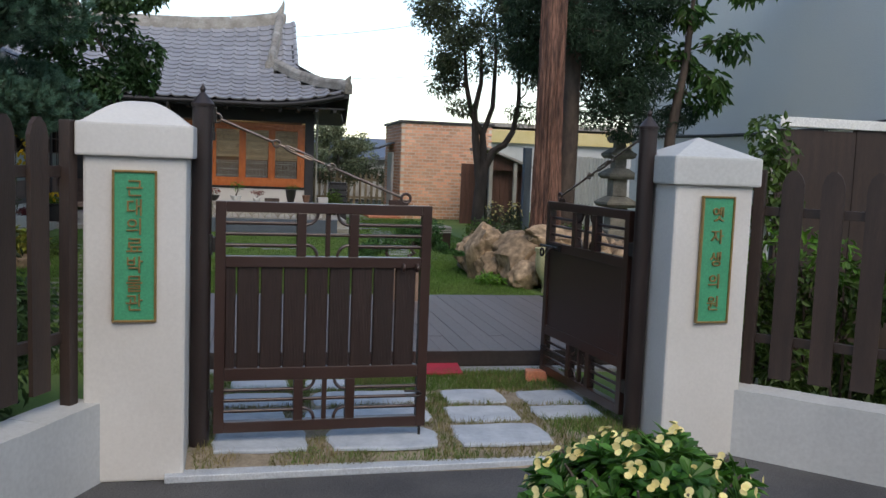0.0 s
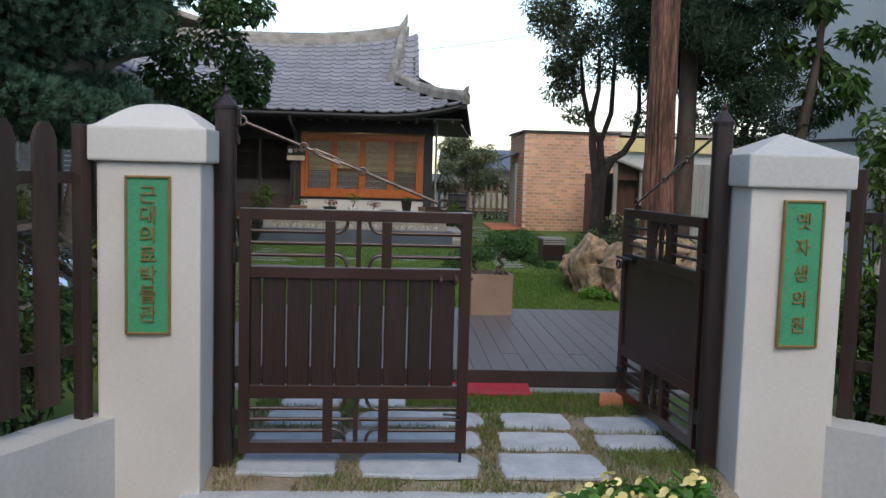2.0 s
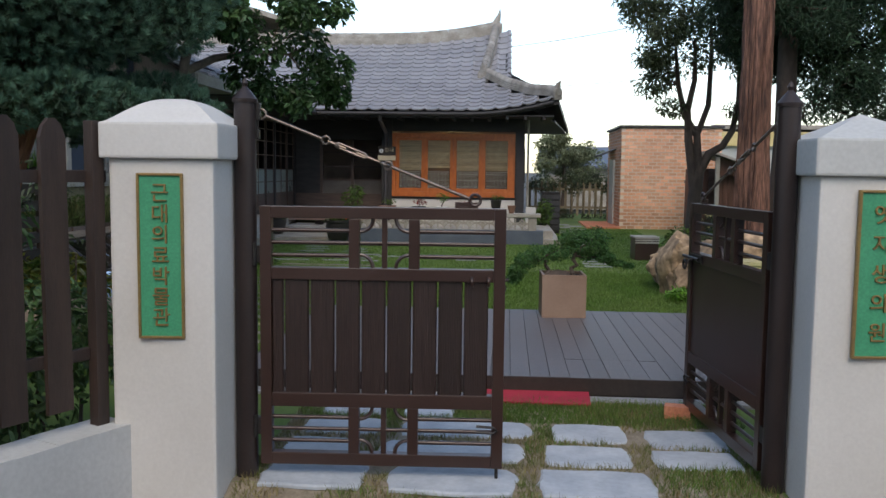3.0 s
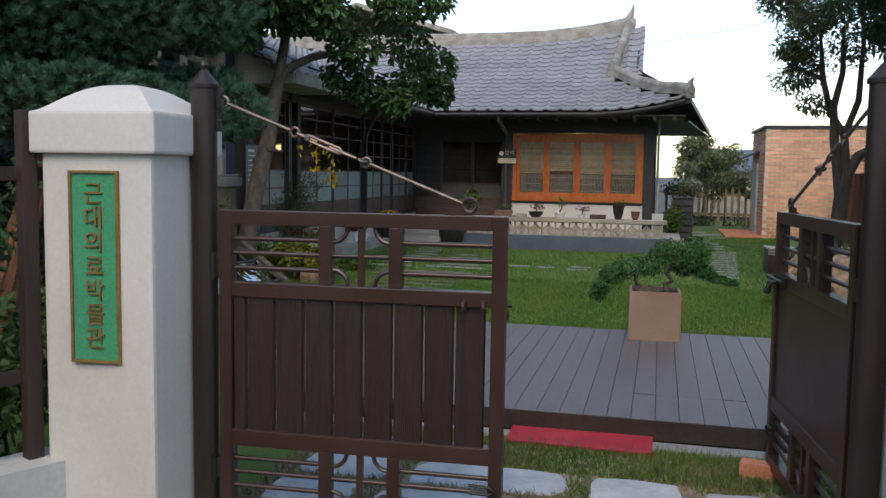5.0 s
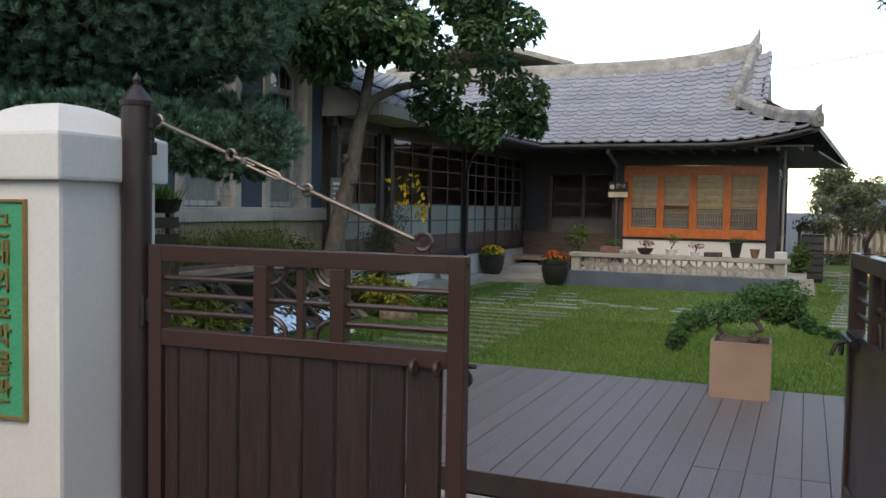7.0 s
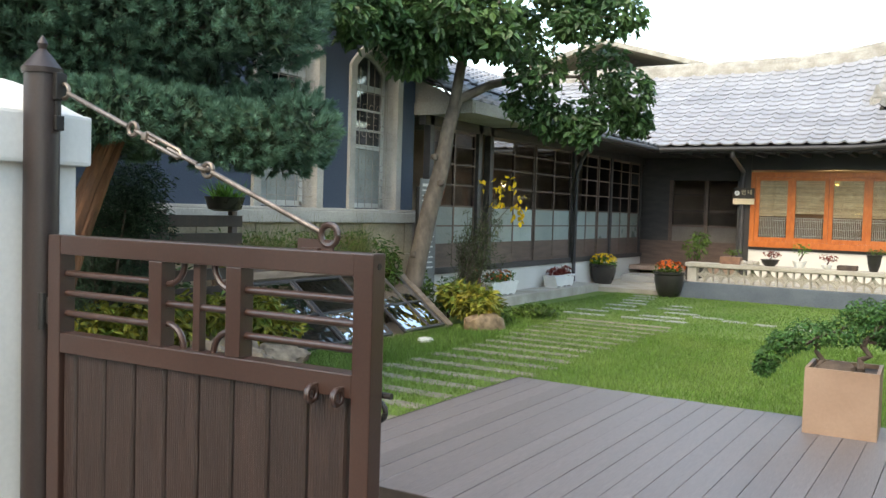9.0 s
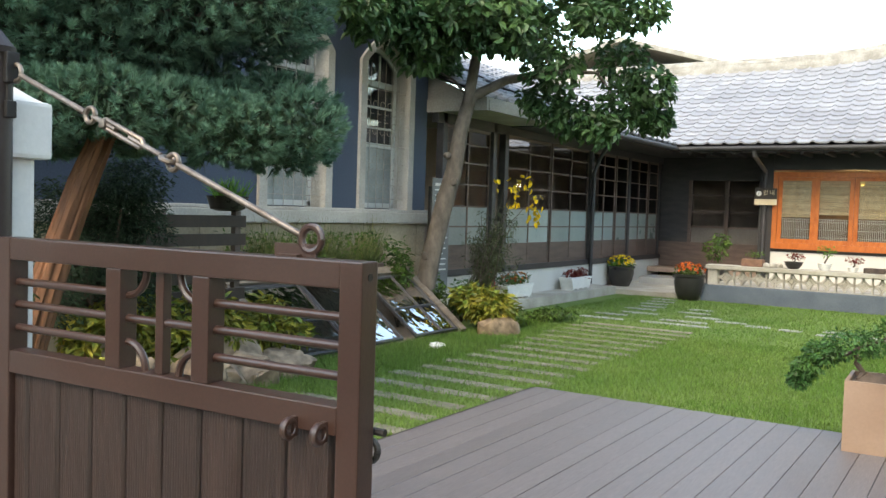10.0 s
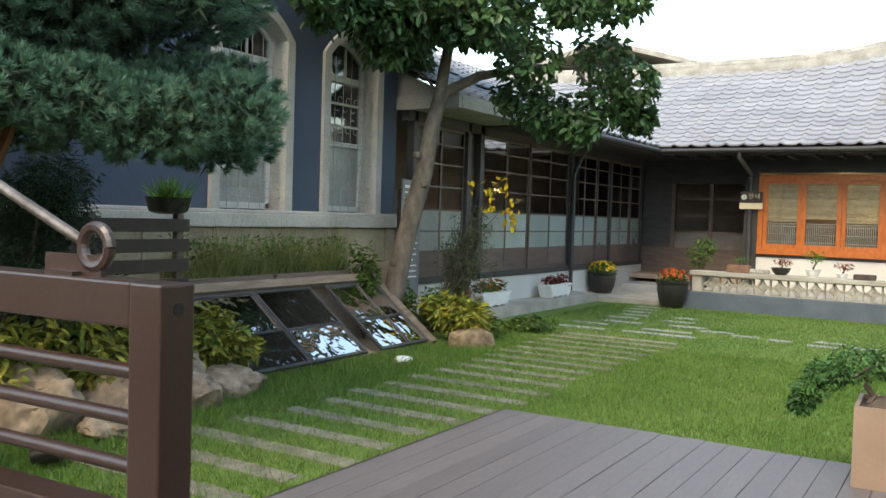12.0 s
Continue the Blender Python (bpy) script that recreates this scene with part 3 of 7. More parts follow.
def gate_leaf(x, y, rz, sgn, label, street_latch):
    """A leaf that hangs at the origin and reaches along x; sgn turns its face."""
    t = thing("gate_leaf", x, y, 0.0, rz, label, "gate", "gate leaves")
    W, z0, z1, d = 1.288, 0.075, 1.455, 0.03
    st = 0.06
    fr = Shape()
    for a in ((0, st, z0, z1), (W - st, W, z0, z1)):
        fr.box(a[0], a[1], -d, d, a[2], a[3], 0.004)
    for a in ((z1 - 0.062, z1), (1.07, 1.135), (0.39, 0.465), (z0, 0.14)):
        fr.box(st, W - st, -d + 0.001, d - 0.001, a[0], a[1], 0.004)
    part("frame", fr, BROWN_STEEL, t)
    for lo, hi in ((1.135, z1 - 0.062), (0.14, 0.39)):
        for x0 in (0.468, 0.782):
            part("divider", Shape().box(x0, x0 + 0.056, -d + 0.002, d - 0.002, lo, hi, 0.003), BROWN_STEEL, t)
        part("centre_bar", Shape().box(0.64, 0.668, -0.014, 0.014, lo, hi, 0.003), BROWN_STEEL, t)
        for x0, x1 in ((st, 0.468), (0.838, W - st)):
            for k in (0.24, 0.5, 0.75):
                h = lo + (hi - lo) * k
                part("bar", Shape().tube([(x0, 0, h), (x1, 0, h)], 0.011, 10), BROWN_STEEL, t, smooth=True)
        for x0, x1 in ((0.524, 0.64), (0.668, 0.782)):
            part("bar", Shape().tube([(x0, 0, (lo + hi) / 2), (x1, 0, (lo + hi) / 2)], 0.011, 10), BROWN_STEEL, t, smooth=True)
        for cx, cz, st0, ax in ((0.524, lo, (1, 0, 0), (0, -1, 0)), (0.782, lo, (-1, 0, 0), (0, 1, 0)), (0.524, hi, (1, 0, 0), (0, 1, 0)), (0.782, hi, (-1, 0, 0), (0, -1, 0))):
            part("scroll", Shape().ring((cx, 0, cz), ax, 0.068, 0.01, 0, 90, st0, 10, 8), BROWN_STEEL, t, smooth=True)
    # upright boards with fine ribs
    step = 0.1353
    x0 = st
    k = 0
    while x0 < W - st - 0.02:
        first = k == 0
        x1 = min(x0 + (0.068 if first else step) - 0.009, W - st)
        s = Shape()
        n = max(3, int((x1 - x0) / 0.009))
        prof = []
        for i in range(n):
            a, b = x0 + (x1 - x0) * i / n, x0 + (x1 - x0) * (i + 1) / n
            prof += [(a + 0.0008, -0.0115), (a + 0.0022, -0.0125), (b - 0.0022, -0.0125), (b - 0.0008, -0.0115)]
        prof[0], prof[-1] = (x0, -0.004), (x1, -0.004)
        prof[1], prof[-2] = (x0 + 0.006, -0.0125), (x1 - 0.006, -0.0125)
        prof += [(x1, 0.012), (x0, 0.012)]
        s.prism(prof, "z", 0.465, 1.07)
        part("board", s, BROWN_BOARD, t)
        x0 = x1 + 0.009
        k += 1
    if not street_latch:
        part("back_sheet", Shape().box(st, W - st, 0.0125, 0.017, 0.465, 1.07), BROWN_STEEL, t, "flat brown sheet behind the boards")
    # hinges
    for h in (0.28, 1.2):
        part("hinge", Shape().box(-0.055, 0.004, -0.026, 0.026, h - 0.045, h + 0.045, 0.004).tube([(-0.028, -0.03, h - 0.06), (-0.028, -0.03, h + 0.06)], 0.013, 10), BLACK_STEEL, t)
    # eye plate for the stay
    s = Shape().box(1.02, 1.14, -0.004, 0.004, z1, z1 + 0.03).ring((1.125, 0, z1 + 0.042), (0, 1, 0), 0.028, 0.009, 0, 360, n=20)
    s.box(1.04, 1.1, -0.02, 0.02, z1 - 0.001, z1 + 0.006)
    part("eye_plate", s, BROWN_STEEL, t)
    part("bolt_hole", Shape().tube([(W - 0.002, 0, z1 - 0.034), (W + 0.0015, 0, z1 - 0.034)], 0.009, 12), BLACK_STEEL, t)
    # barrel bolt and its lugs at the free end
    f = -sgn
    s = Shape()
    if street_latch:
        for xx in (1.115, 1.2):
            g = Shape().ring((xx, f * 0.052, 1.075), (1, 0, 0), 0.019, 0.009, 0, 360, (0, 1, 0), 16)
            g.box(xx - 0.006, xx + 0.006, min(f * 0.028, f * 0.05), max(f * 0.028, f * 0.05), 1.055, 1.1)
            part("bolt_lug", g, BROWN_STEEL, t, smooth=True)
        s.tube([(1.2, f * -0.045, 1.075), (1.308, f * -0.045, 1.075)], 0.009, 8)
        part("pull_ring", Shape().ring((1.264, f * -0.045, 1.03), (0, 1, 0), 0.026, 0.008, 0, 360, (1, 0, 0), 14), BLACK_STEEL, t, smooth=True)
    else:
        s.tube([(1.02, f * 0.05, 1.1), (1.33, f * 0.05, 1.1)], 0.011, 10)
        s.tube([(1.1, f * 0.05, 1.1), (1.08, f * 0.1, 1.09), (1.08, f * 0.12, 1.04)], 0.009, 8)
        part("pull_ring", Shape().ring((1.3, f * 0.05, 1.045), (0, 1, 0), 0.03, 0.008, 0, 360, (1, 0, 0), 14), BLACK_STEEL, t, smooth=True)
        s.box(1.0, 1.24, min(f * 0.028, f * 0.04), max(f * 0.028, f * 0.04), 1.075, 1.125)
    part("barrel_bolt", s, BLACK_STEEL, t, smooth=True)
    s = Shape().tube([(W - 0.03, 0, 0.3), (W - 0.03, 0, 0.004)], 0.009, 8)
    s.tube([(W - 0.14, f * 0.038, 0.305), (W - 0.05, f * 0.038, 0.3), (W - 0.03, f * 0.04, 0.285), (W - 0.05, f * 0.042, 0.27), (W - 0.14, f * 0.042, 0.275)], 0.007, 8)
    part("drop_bolt", s, BLACK_STEEL, t, smooth=True)
    return t


gate_leaf(0.044, 5.238, 2.3, 1, "brown steel and board gate leaf, nearly shut", True)
gate_leaf(2.715, 5.38, 96.0, -1, "brown steel and board gate leaf, swung wide open", False)


def gate_stay(a, b, label):
    """A tie rod with two eyes and a turnbuckle from the post's bracket to the leaf."""
    a, b = Vector(a), Vector(b)
    t = thing("gate_stay", a.x, a.y, a.z, 0, label, "tie rod", "gate stays")
    at = lambda k: a.lerp(b, k)
    side = (b - a).cross(Vector((0, 0, 1))).normalized()
    d = (b - a).normalized()
    up = side.cross(d)
    s = Shape().ring(a, side, 0.024, 0.007, 0, 360, d, 18).tube([at(0.02), at(0.285)], 0.0085, 10)
    s.ring(at(0.305), side, 0.02, 0.007, 0, 360, d, 16)
    wpart("upper_rod", s, STEEL, t, smooth=True)
    s = Shape()
    for k in (-1, 1):
        s.tube([at(0.35), at(0.36) + up * 0.011 * k, at(0.49) + up * 0.011 * k, at(0.5)], 0.007, 8)
    s.tube([at(0.315), at(0.4)], 0.0075, 8).tube([at(0.45), at(0.56)], 0.0075, 8).box(-0.012, 0.012, -0.012, 0.012, -0.012, 0.012, 0.002, Matrix.Translation(at(0.36)))
    wpart("turnbuckle", s, STEEL, t, smooth=True)
    s = Shape().ring(at(0.585), up, 0.02, 0.007, 0, 360, d, 16).ring(at(0.6), side, 0.02, 0.007, 0, 360, d, 16).tube([at(0.615), at(0.985)], 0.0085, 10)
    wpart("lower_rod", s, STEEL, t, smooth=True)
    return t


gate_stay((0.045, 5.262, 1.93), (1.155, 5.284, 1.497), "galvanised tie rod with turnbuckle from post to gate leaf")
gate_stay((2.728, 5.37, 1.93), (2.598, 6.49, 1.497), "rusty tie rod with turnbuckle from post to open gate leaf")
for p, (bx, by) in ((postl, (0.055, 0.02)), (postr, (-0.01, 0.06))):
    c = p.matrix_basis.translation
    wpart("bracket", Shape().box(c.x + bx - 0.022, c.x + bx + 0.022, c.y + by - 0.02, c.y + by + 0.02, 1.9, 1.99, 0.004).box(c.x + bx - 0.016, c.x + bx + 0.016, c.y + by - 0.016, c.y + by + 0.016, 1.8, 1.85, 0.004).tube([(c.x + bx, c.y + by, 1.82), (c.x + bx, c.y + by, 1.95)], 0.012, 8), BLACK_STEEL, p, "black welded bracket")

# ---- deck and entrance flagstones ----
DX0, DX1, DY0, DY1, DZ = -0.65, 3.75, 7.05, 10.12, 0.16
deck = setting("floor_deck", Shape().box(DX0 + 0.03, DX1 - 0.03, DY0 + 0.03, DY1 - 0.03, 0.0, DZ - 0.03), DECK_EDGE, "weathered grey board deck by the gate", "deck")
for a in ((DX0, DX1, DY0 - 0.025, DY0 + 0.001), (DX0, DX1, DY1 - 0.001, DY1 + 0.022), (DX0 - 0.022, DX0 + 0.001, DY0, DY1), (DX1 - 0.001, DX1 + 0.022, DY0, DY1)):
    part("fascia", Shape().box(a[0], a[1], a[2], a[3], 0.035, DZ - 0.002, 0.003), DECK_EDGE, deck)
setting("trim_deck_footing", Shape().box(DX0 - 0.05, DX1, DY0 - 0.16, DY0 - 0.026, -0.02, 0.03, 0.01), CONCRETE, "grey concrete footing under the deck edge", "footing")
solid("door_mat", Shape().box(-0.43, 0.43, -0.15, 0.15, 0.0, 0.018, 0.006), RED_MAT, "red rubber door mat on the deck footing", "mat", at=pose(1.52, 6.94, 0.031, 6, 0, -1.5))
solid("brick", Shape().box(-0.085, 0.085, -0.05, 0.05, 0, 0.09, 0.004), RED_BRICK, "loose orange brick holding the gate open", "brick", at=pose(2.505, 6.6, 0.003, 0, 0, -14))


def flagstone(x0, x1, y0, y1, seed, h=0.013, material=FLAGSTONE):
    rnd = random.Random(seed)
    s = Shape()
    cx, cy, hx, hy = (x0 + x1) / 2, (y0 + y1) / 2, (x1 - x0) / 2, (y1 - y0) / 2
    pts = []
    n = 20
    for i in range(n):
        a = 2 * math.pi * (i + 0.5) / n
        c, q = math.cos(a), math.sin(a)
        k = 1 / max(abs(c), abs(q)) ** 0.72
        k *= 0.98 + rnd.uniform(-0.045, 0.045)
        pts.append((c * k * hx, q * k * hy))
    inner = [(p[0] * 0.96, p[1] * 0.95) for p in pts]
    vs = [(*p, -0.01) for p in pts] + [(*p, h - 0.008) for p in pts] + [(*p, h) for p in inner]
    fs = [(i + k, (i + 1) % n + k, (i + 1) % n + k + n, i + k + n) for k in (0, n) for i in range(n)] + [tuple(range(2 * n, 3 * n))]
    s.add(vs, fs)
    return solid("flagstone", s, material, "pale grey granite flagstone set in thin grass", "paving stone", "flagstones inside the gate", at=pose(cx, cy, 0))


flag = 0
for y0, y1, edges in ((5.06, 5.48, (-0.02, 0.66, 1.47, 2.2)), (5.53, 5.9, (-0.02, 0.55, 1.52, 2.13, 2.75)), (5.98, 6.36, (0.0, 0.62, 1.58, 2.16, 2.75)), (6.42, 6.72, (0.05, 0.6, 1.06))):
    for x0, x1 in zip(edges[:-1], edges[1:]):
        flag += 1
        dy = -0.1 if (x0 > 2.1 and y0 > 5.9) else 0.0
        flagstone(x0 + 0.05, x1 - 0.05, y0 + random.uniform(-0.02, 0.02) + dy, y1 + random.uniform(-0.02, 0.02) + dy * 0.6, flag)

# ---- blue building on the west side ----
BX = -4.6
bays = ((9.6, 12.42, 10.92, 12.18), (12.42, 14.32, 12.72, 13.94))
west = thing("blue_building", BX, 9, 0, 0, "slate blue plastered building with stone trim and arched windows", "building")
s = Shape()
s.box(BX - 0.3, BX, 4.0, 9.6, 1.44, 7.2)
ZS, ZT = 3.49, 3.76
for y0, y1, a, b in bays:
    a, b = a + 0.1, b - 0.1
    arc = [((a + b) / 2 - (b - a) / 2 * math.cos(math.pi * i / 14), ZS + (ZT - ZS) * math.sin(math.pi * i / 14) ** 2) for i in range(15)]
    s.prism([(y0, 1.44), (a, 1.44)] + arc + [(b, 1.44), (y1, 1.44), (y1, 7.2), (y0, 7.2)], "x", BX - 0.3, BX)
s.box(-12, BX - 0.3, 14.02, 14.32, 0.0, 7.2)
wpart("wall", s, BLUE_PLASTER, west)
s = Shape().box(BX - 0.28, BX - 0.01, 4.0, 14.3, 0, 1.38)
wpart("plinth", s, MORTAR, west)
wpart("sill_band", Shape().box(BX - 0.3, BX + 0.09, 4.0, 14.4, 1.37, 1.52, 0.012).box(BX - 0.3, BX + 0.05, 4.0, 14.36, 1.52, 1.56, 0.01), TRIM_STONE, west, "pale stone sill band")
wpart("roof", Shape().box(-12, BX + 0.3, 3.8, 14.6, 7.2, 7.4), RIDGE_TILE, west)
wpart("back_wall", Shape().box(-12, -11.7, 4.0, 14.02, 0, 7.2).box(-11.7, BX - 0.3, 4.0, 4.3, 0, 7.2), BLUE_PLASTER, west)
wpart("floor", Shape().box(-11.7, BX - 0.3, 4.3, 14.02, 0.9, 1.0), DARK_ROOM, west)


def arched_window(a, b):
    t = 0.125
    n = 14

    def arch(o, z_lo):
        aa, bb = a + o, b - o
        return [(aa, z_lo)] + [((aa + bb) / 2 - (bb - aa) / 2 * math.cos(math.pi * i / n), ZS + (ZT + 0.12 - o - ZS) * math.sin(math.pi * i / n) ** 2) for i in range(n + 1)] + [(bb, z_lo)]

    def band(o0, o1, x0, x1, z_lo):
        s = Shape()
        p, q = arch(o0, z_lo), arch(o1, z_lo)
        m = len(p)
        vs = [(x, *pt) for x in (x0, x1) for c in (p, q) for pt in c]
        fs = []
        for i in range(m - 1):
            fs += [(i, i + 1, m + i + 1, m + i), (2 * m + i, 3 * m + i, 3 * m + i + 1, 2 * m + i + 1), (i, 2 * m + i, 2 * m + i + 1, i + 1), (m + i, m + i + 1, 3 * m + i + 1, 3 * m + i)]
        fs += [(0, m, 3 * m, 2 * m), (m - 1, 3 * m - 1, 4 * m - 1, 2 * m - 1)]
        return s.add(vs, fs)

    win = wpart("window", band(0.0, t, BX - 0.27, BX + 0.045, 1.56), TRIM_STONE, west, "arched window in a deep stone surround")
    X0, X1 = BX - 0.255, BX - 0.2
    f = band(t - 0.002, t + 0.055, X0, X1, 1.58)
    f.box(X0, X1, a + t, b - t, 1.57, 1.64, 0.006).box(X0 + 0.005, X1 + 0.012, a + t, b - t, 3.22, 3.3, 0.006).box(X0 + 0.005, X1 + 0.006, a + t, b - t, 2.4, 2.46, 0.006)
    wpart("window_frame", f, OLD_WHITE, win, "white painted window frame")
    for z in (2.67, 2.95, 2.13, 1.88):
        wpart("glazing_bar", Shape().box(X0 + 0.015, X1 - 0.01, a + t + 0.05, b - t - 0.05, z - 0.014, z + 0.014), OLD_WHITE if z > 2.4 else GREY_FROST, win)
    wpart("glazing_bar", Shape().box(X0 + 0.015, X1 - 0.01, (a + b) / 2 + 0.1, (a + b) / 2 + 0.125, 3.3, 3.66), OLD_WHITE, win)
    upper = [(y, max(z, 2.43)) for y, z in arch(t + 0.02, 2.43)]
    pane = Shape().add([(BX - 0.23, *q) for q in upper], [tuple(range(len(upper)))])
    ob = wpart("upper_pane", pane, WINDOW_GLASS, win)
    ob.visible_shadow = False
    wpart("lower_pane", Shape().box(BX - 0.234, BX - 0.228, a + t + 0.03, b - t - 0.03, 1.62, 2.42), GREY_FROST, win, "dusty grey frosted pane")
    # wrought iron grille in the plane of the wall, with curls between its bars
    w = (b - a - 2 * t) / 6
    for i in range(7):
        y = a + t + w * i
        part_bar = Shape().tube([(BX - 0.03, y + 0.006, 1.58), (BX - 0.03, y + 0.006, 3.44 + 0.1 * math.sin(math.pi * i / 6))], 0.0045, 6)
        wpart("grille_bar", part_bar, IRON_PALE, win)
    for z in (1.7, 2.42, 3.16):
        wpart("grille_bar", Shape().tube([(BX - 0.03, a + t, z), (BX - 0.03, b - t, z)], 0.005, 6), IRON_PALE, win)
    for i in range(6):
        y = a + t + w * (i + 0.5)
        for z, up in ((1.86, 1), (2.2, -1), (2.62, 1), (2.94, -1)):
            c = Shape().ring((BX - 0.03, y - 0.03, z + 0.07 * up), (up, 0, 0), 0.045, 0.004, 40, 300, (0, 1, 0), 11, 5)
            c.ring((BX - 0.03, y + 0.03, z - 0.02 * up), (-up, 0, 0), 0.045, 0.004, 40, 300, (0, 1, 0), 11, 5)
            wpart("grille_curl", c, IRON_PALE, win)
    return win


for _, _, a, b in bays:
    arched_window(a, b)

# ---- main house ----
HY = 23.4
house = thing("hanok_house", 0, HY, 0, 0, "dark timber house with grey tiled hip-and-gable roof", "house")
# walls: front bay, recess, side
wpart("wall", Shape().box(-1.95, 1.7, HY, HY + 0.16, 0.0, 0.93), WHITE_PLASTER, house, "white plastered wall below the window")
s = Shape()
s.box(-1.95, -1.68, HY - 0.03, HY + 0.17, 0.0, 3.05)
s.box(1.53, 1.76, HY - 0.03, HY + 0.2, 0.0, 3.05)
s.box(-1.68, 1.53, HY + 0.0, HY + 0.16, 2.66, 3.2)
s.box(-1.68, 1.53, HY - 0.02, HY + 0.1, 0.91, 0.965)
wpart("post_and_beam", s, EAVE_WOOD, house)
RY = 24.4
wpart("recess_dado", Shape().box(-4.6, -1.97, RY, RY + 0.16, 0.3, 1.0), DARK_BROWN_WOOD, house)
wpart("recess_lintel", Shape().box(-4.6, -1.97, RY, RY + 0.16, 2.46, 3.3), DARK_WOOD, house)
wpart("recess_jamb", Shape().box(-4.6, -3.8, RY, RY + 0.16, 1.0, 2.46), DARK_WOOD, house)
wpart("recess_return", Shape().box(-1.97, -1.81, HY + 0.17, RY, 0.2, 3.2), DARK_WOOD, house)
for x in (-3.76, -2.9):
    wpart("mullion", Shape().box(x - 0.04, x + 0.04, RY - 0.03, RY + 0.1, 1.0, 2.46), DARK_BROWN_WOOD, house)
for z in (1.37, 1.73, 2.12):
    wpart("glazing_bar", Shape().box(-3.72, -1.97, RY - 0.02, RY + 0.018, z - 0.018, z + 0.018), DARK_BROWN_WOOD, house)
# frosted lower panels; the shade of the recess is put into their brown
s = Shape()
for x0, x1 in ((-3.72, -2.94), (-2.86, -1.97)):
    s.box(x0, x1, RY + 0.02, RY + 0.03, 1.0, 1.355)
wpart("lower_panel", s, mat("shaded_frosted_panel", (0.11, 0.1, 0.095), (0.16, 0.145, 0.135), 0.4, 0.5, 0.05, 40), house)
s = Shape()
for x0, x1 in ((-3.72, -2.94), (-2.86, -1.97)):
    s.add([(x0, RY + 0.02, 1.38), (x1, RY + 0.02, 1.38), (x1, RY + 0.02, 2.46), (x0, RY + 0.02, 2.46)], [(0, 1, 2, 3)])
wpart("recess_pane", s, DARK_GLASS, house)
# backing wall added close behind the panes to catch light and brighten them
wpart("pane_backing", Shape().box(-4.5, -1.97, RY + 0.8, RY + 0.9, 0.4, 3.05), DARK_ROOM, house)
# side wall to the east, with white panels between dark timbers
s = Shape().box(1.6, 1.72, HY + 0.2, 32, 0.0, 3.1)
wpart("side_wall", s, WHITE_PLASTER, house)
s = Shape()
for y in (24.5, 25.9, 27.6, 29.4, 31.2):
    s.box(1.7, 1.78, y - 0.09, y + 0.09, 0, 3.1)
for z in (0.05, 0.85, 2.45, 2.95):
    s.box(1.7, 1.77, HY + 0.2, 32, z, z + 0.14)
s.box(1.7, 1.765, HY + 0.2, 24.4, 1.0, 2.4)
wpart("side_timber", s, DARK_WOOD, house)
wpart("side_window", Shape().box(1.73, 1.8, 24.75, 25.65, 1.35, 2.3, 0.01), DARK_WOOD, house, "dark framed side window")
wpart("side_pane", Shape().box(1.795, 1.81, 24.83, 25.57, 1.43, 2.22), DARK_GLASS, house)
wpart("back_wall", Shape().box(-12, 1.72, 31.84, 32, 0, 3.1).box(-12, -11.84, RY, 31.84, 0, 3.1).box(-11.84, -4.6, RY, RY + 0.16, 0.0, 3.3), DARK_WOOD, house)
wpart("floor", Shape().box(-11.84, 1.6, HY + 0.2, 31.8, 0.3, 0.4), DARK_ROOM, house)
wpart("ceiling", Shape().box(-11.84, 1.6, HY + 0.2, 31.8, 3.05, 3.12), DARK_ROOM, house)
wpart("partition", Shape().box(-1.9, 1.6, 26.6, 26.7, 0.4, 3.05).box(-1.9, -1.8, HY + 0.2, 26.6, 0.4, 3.05), DARK_BROWN_WOOD, house)
# orange window: frame, four sashes with blinds and fine bars
WX0, WX1, WZ0, WZ1 = -1.672, 1.518, 0.975, 2.61
win = wpart("window", Shape().box(WX0, WX1, HY - 0.07, HY + 0.1, WZ0, WZ0 + 0.13, 0.006).box(WX0, WX1, HY - 0.06, HY + 0.1, WZ1 - 0.11, WZ1, 0.006).box(WX0, WX0 + 0.1, HY - 0.06, HY + 0.1, WZ0 + 0.13, WZ1 - 0.11, 0.006).box(WX1 - 0.1, WX1, HY - 0.06, HY + 0.1, WZ0 + 0.13, WZ1 - 0.11, 0.006), ORANGE_WOOD, house, "wide orange-stained wooden window with four sashes")
x = WX0 + 0.1
wsash = (WX1 - WX0 - 0.2) / 4
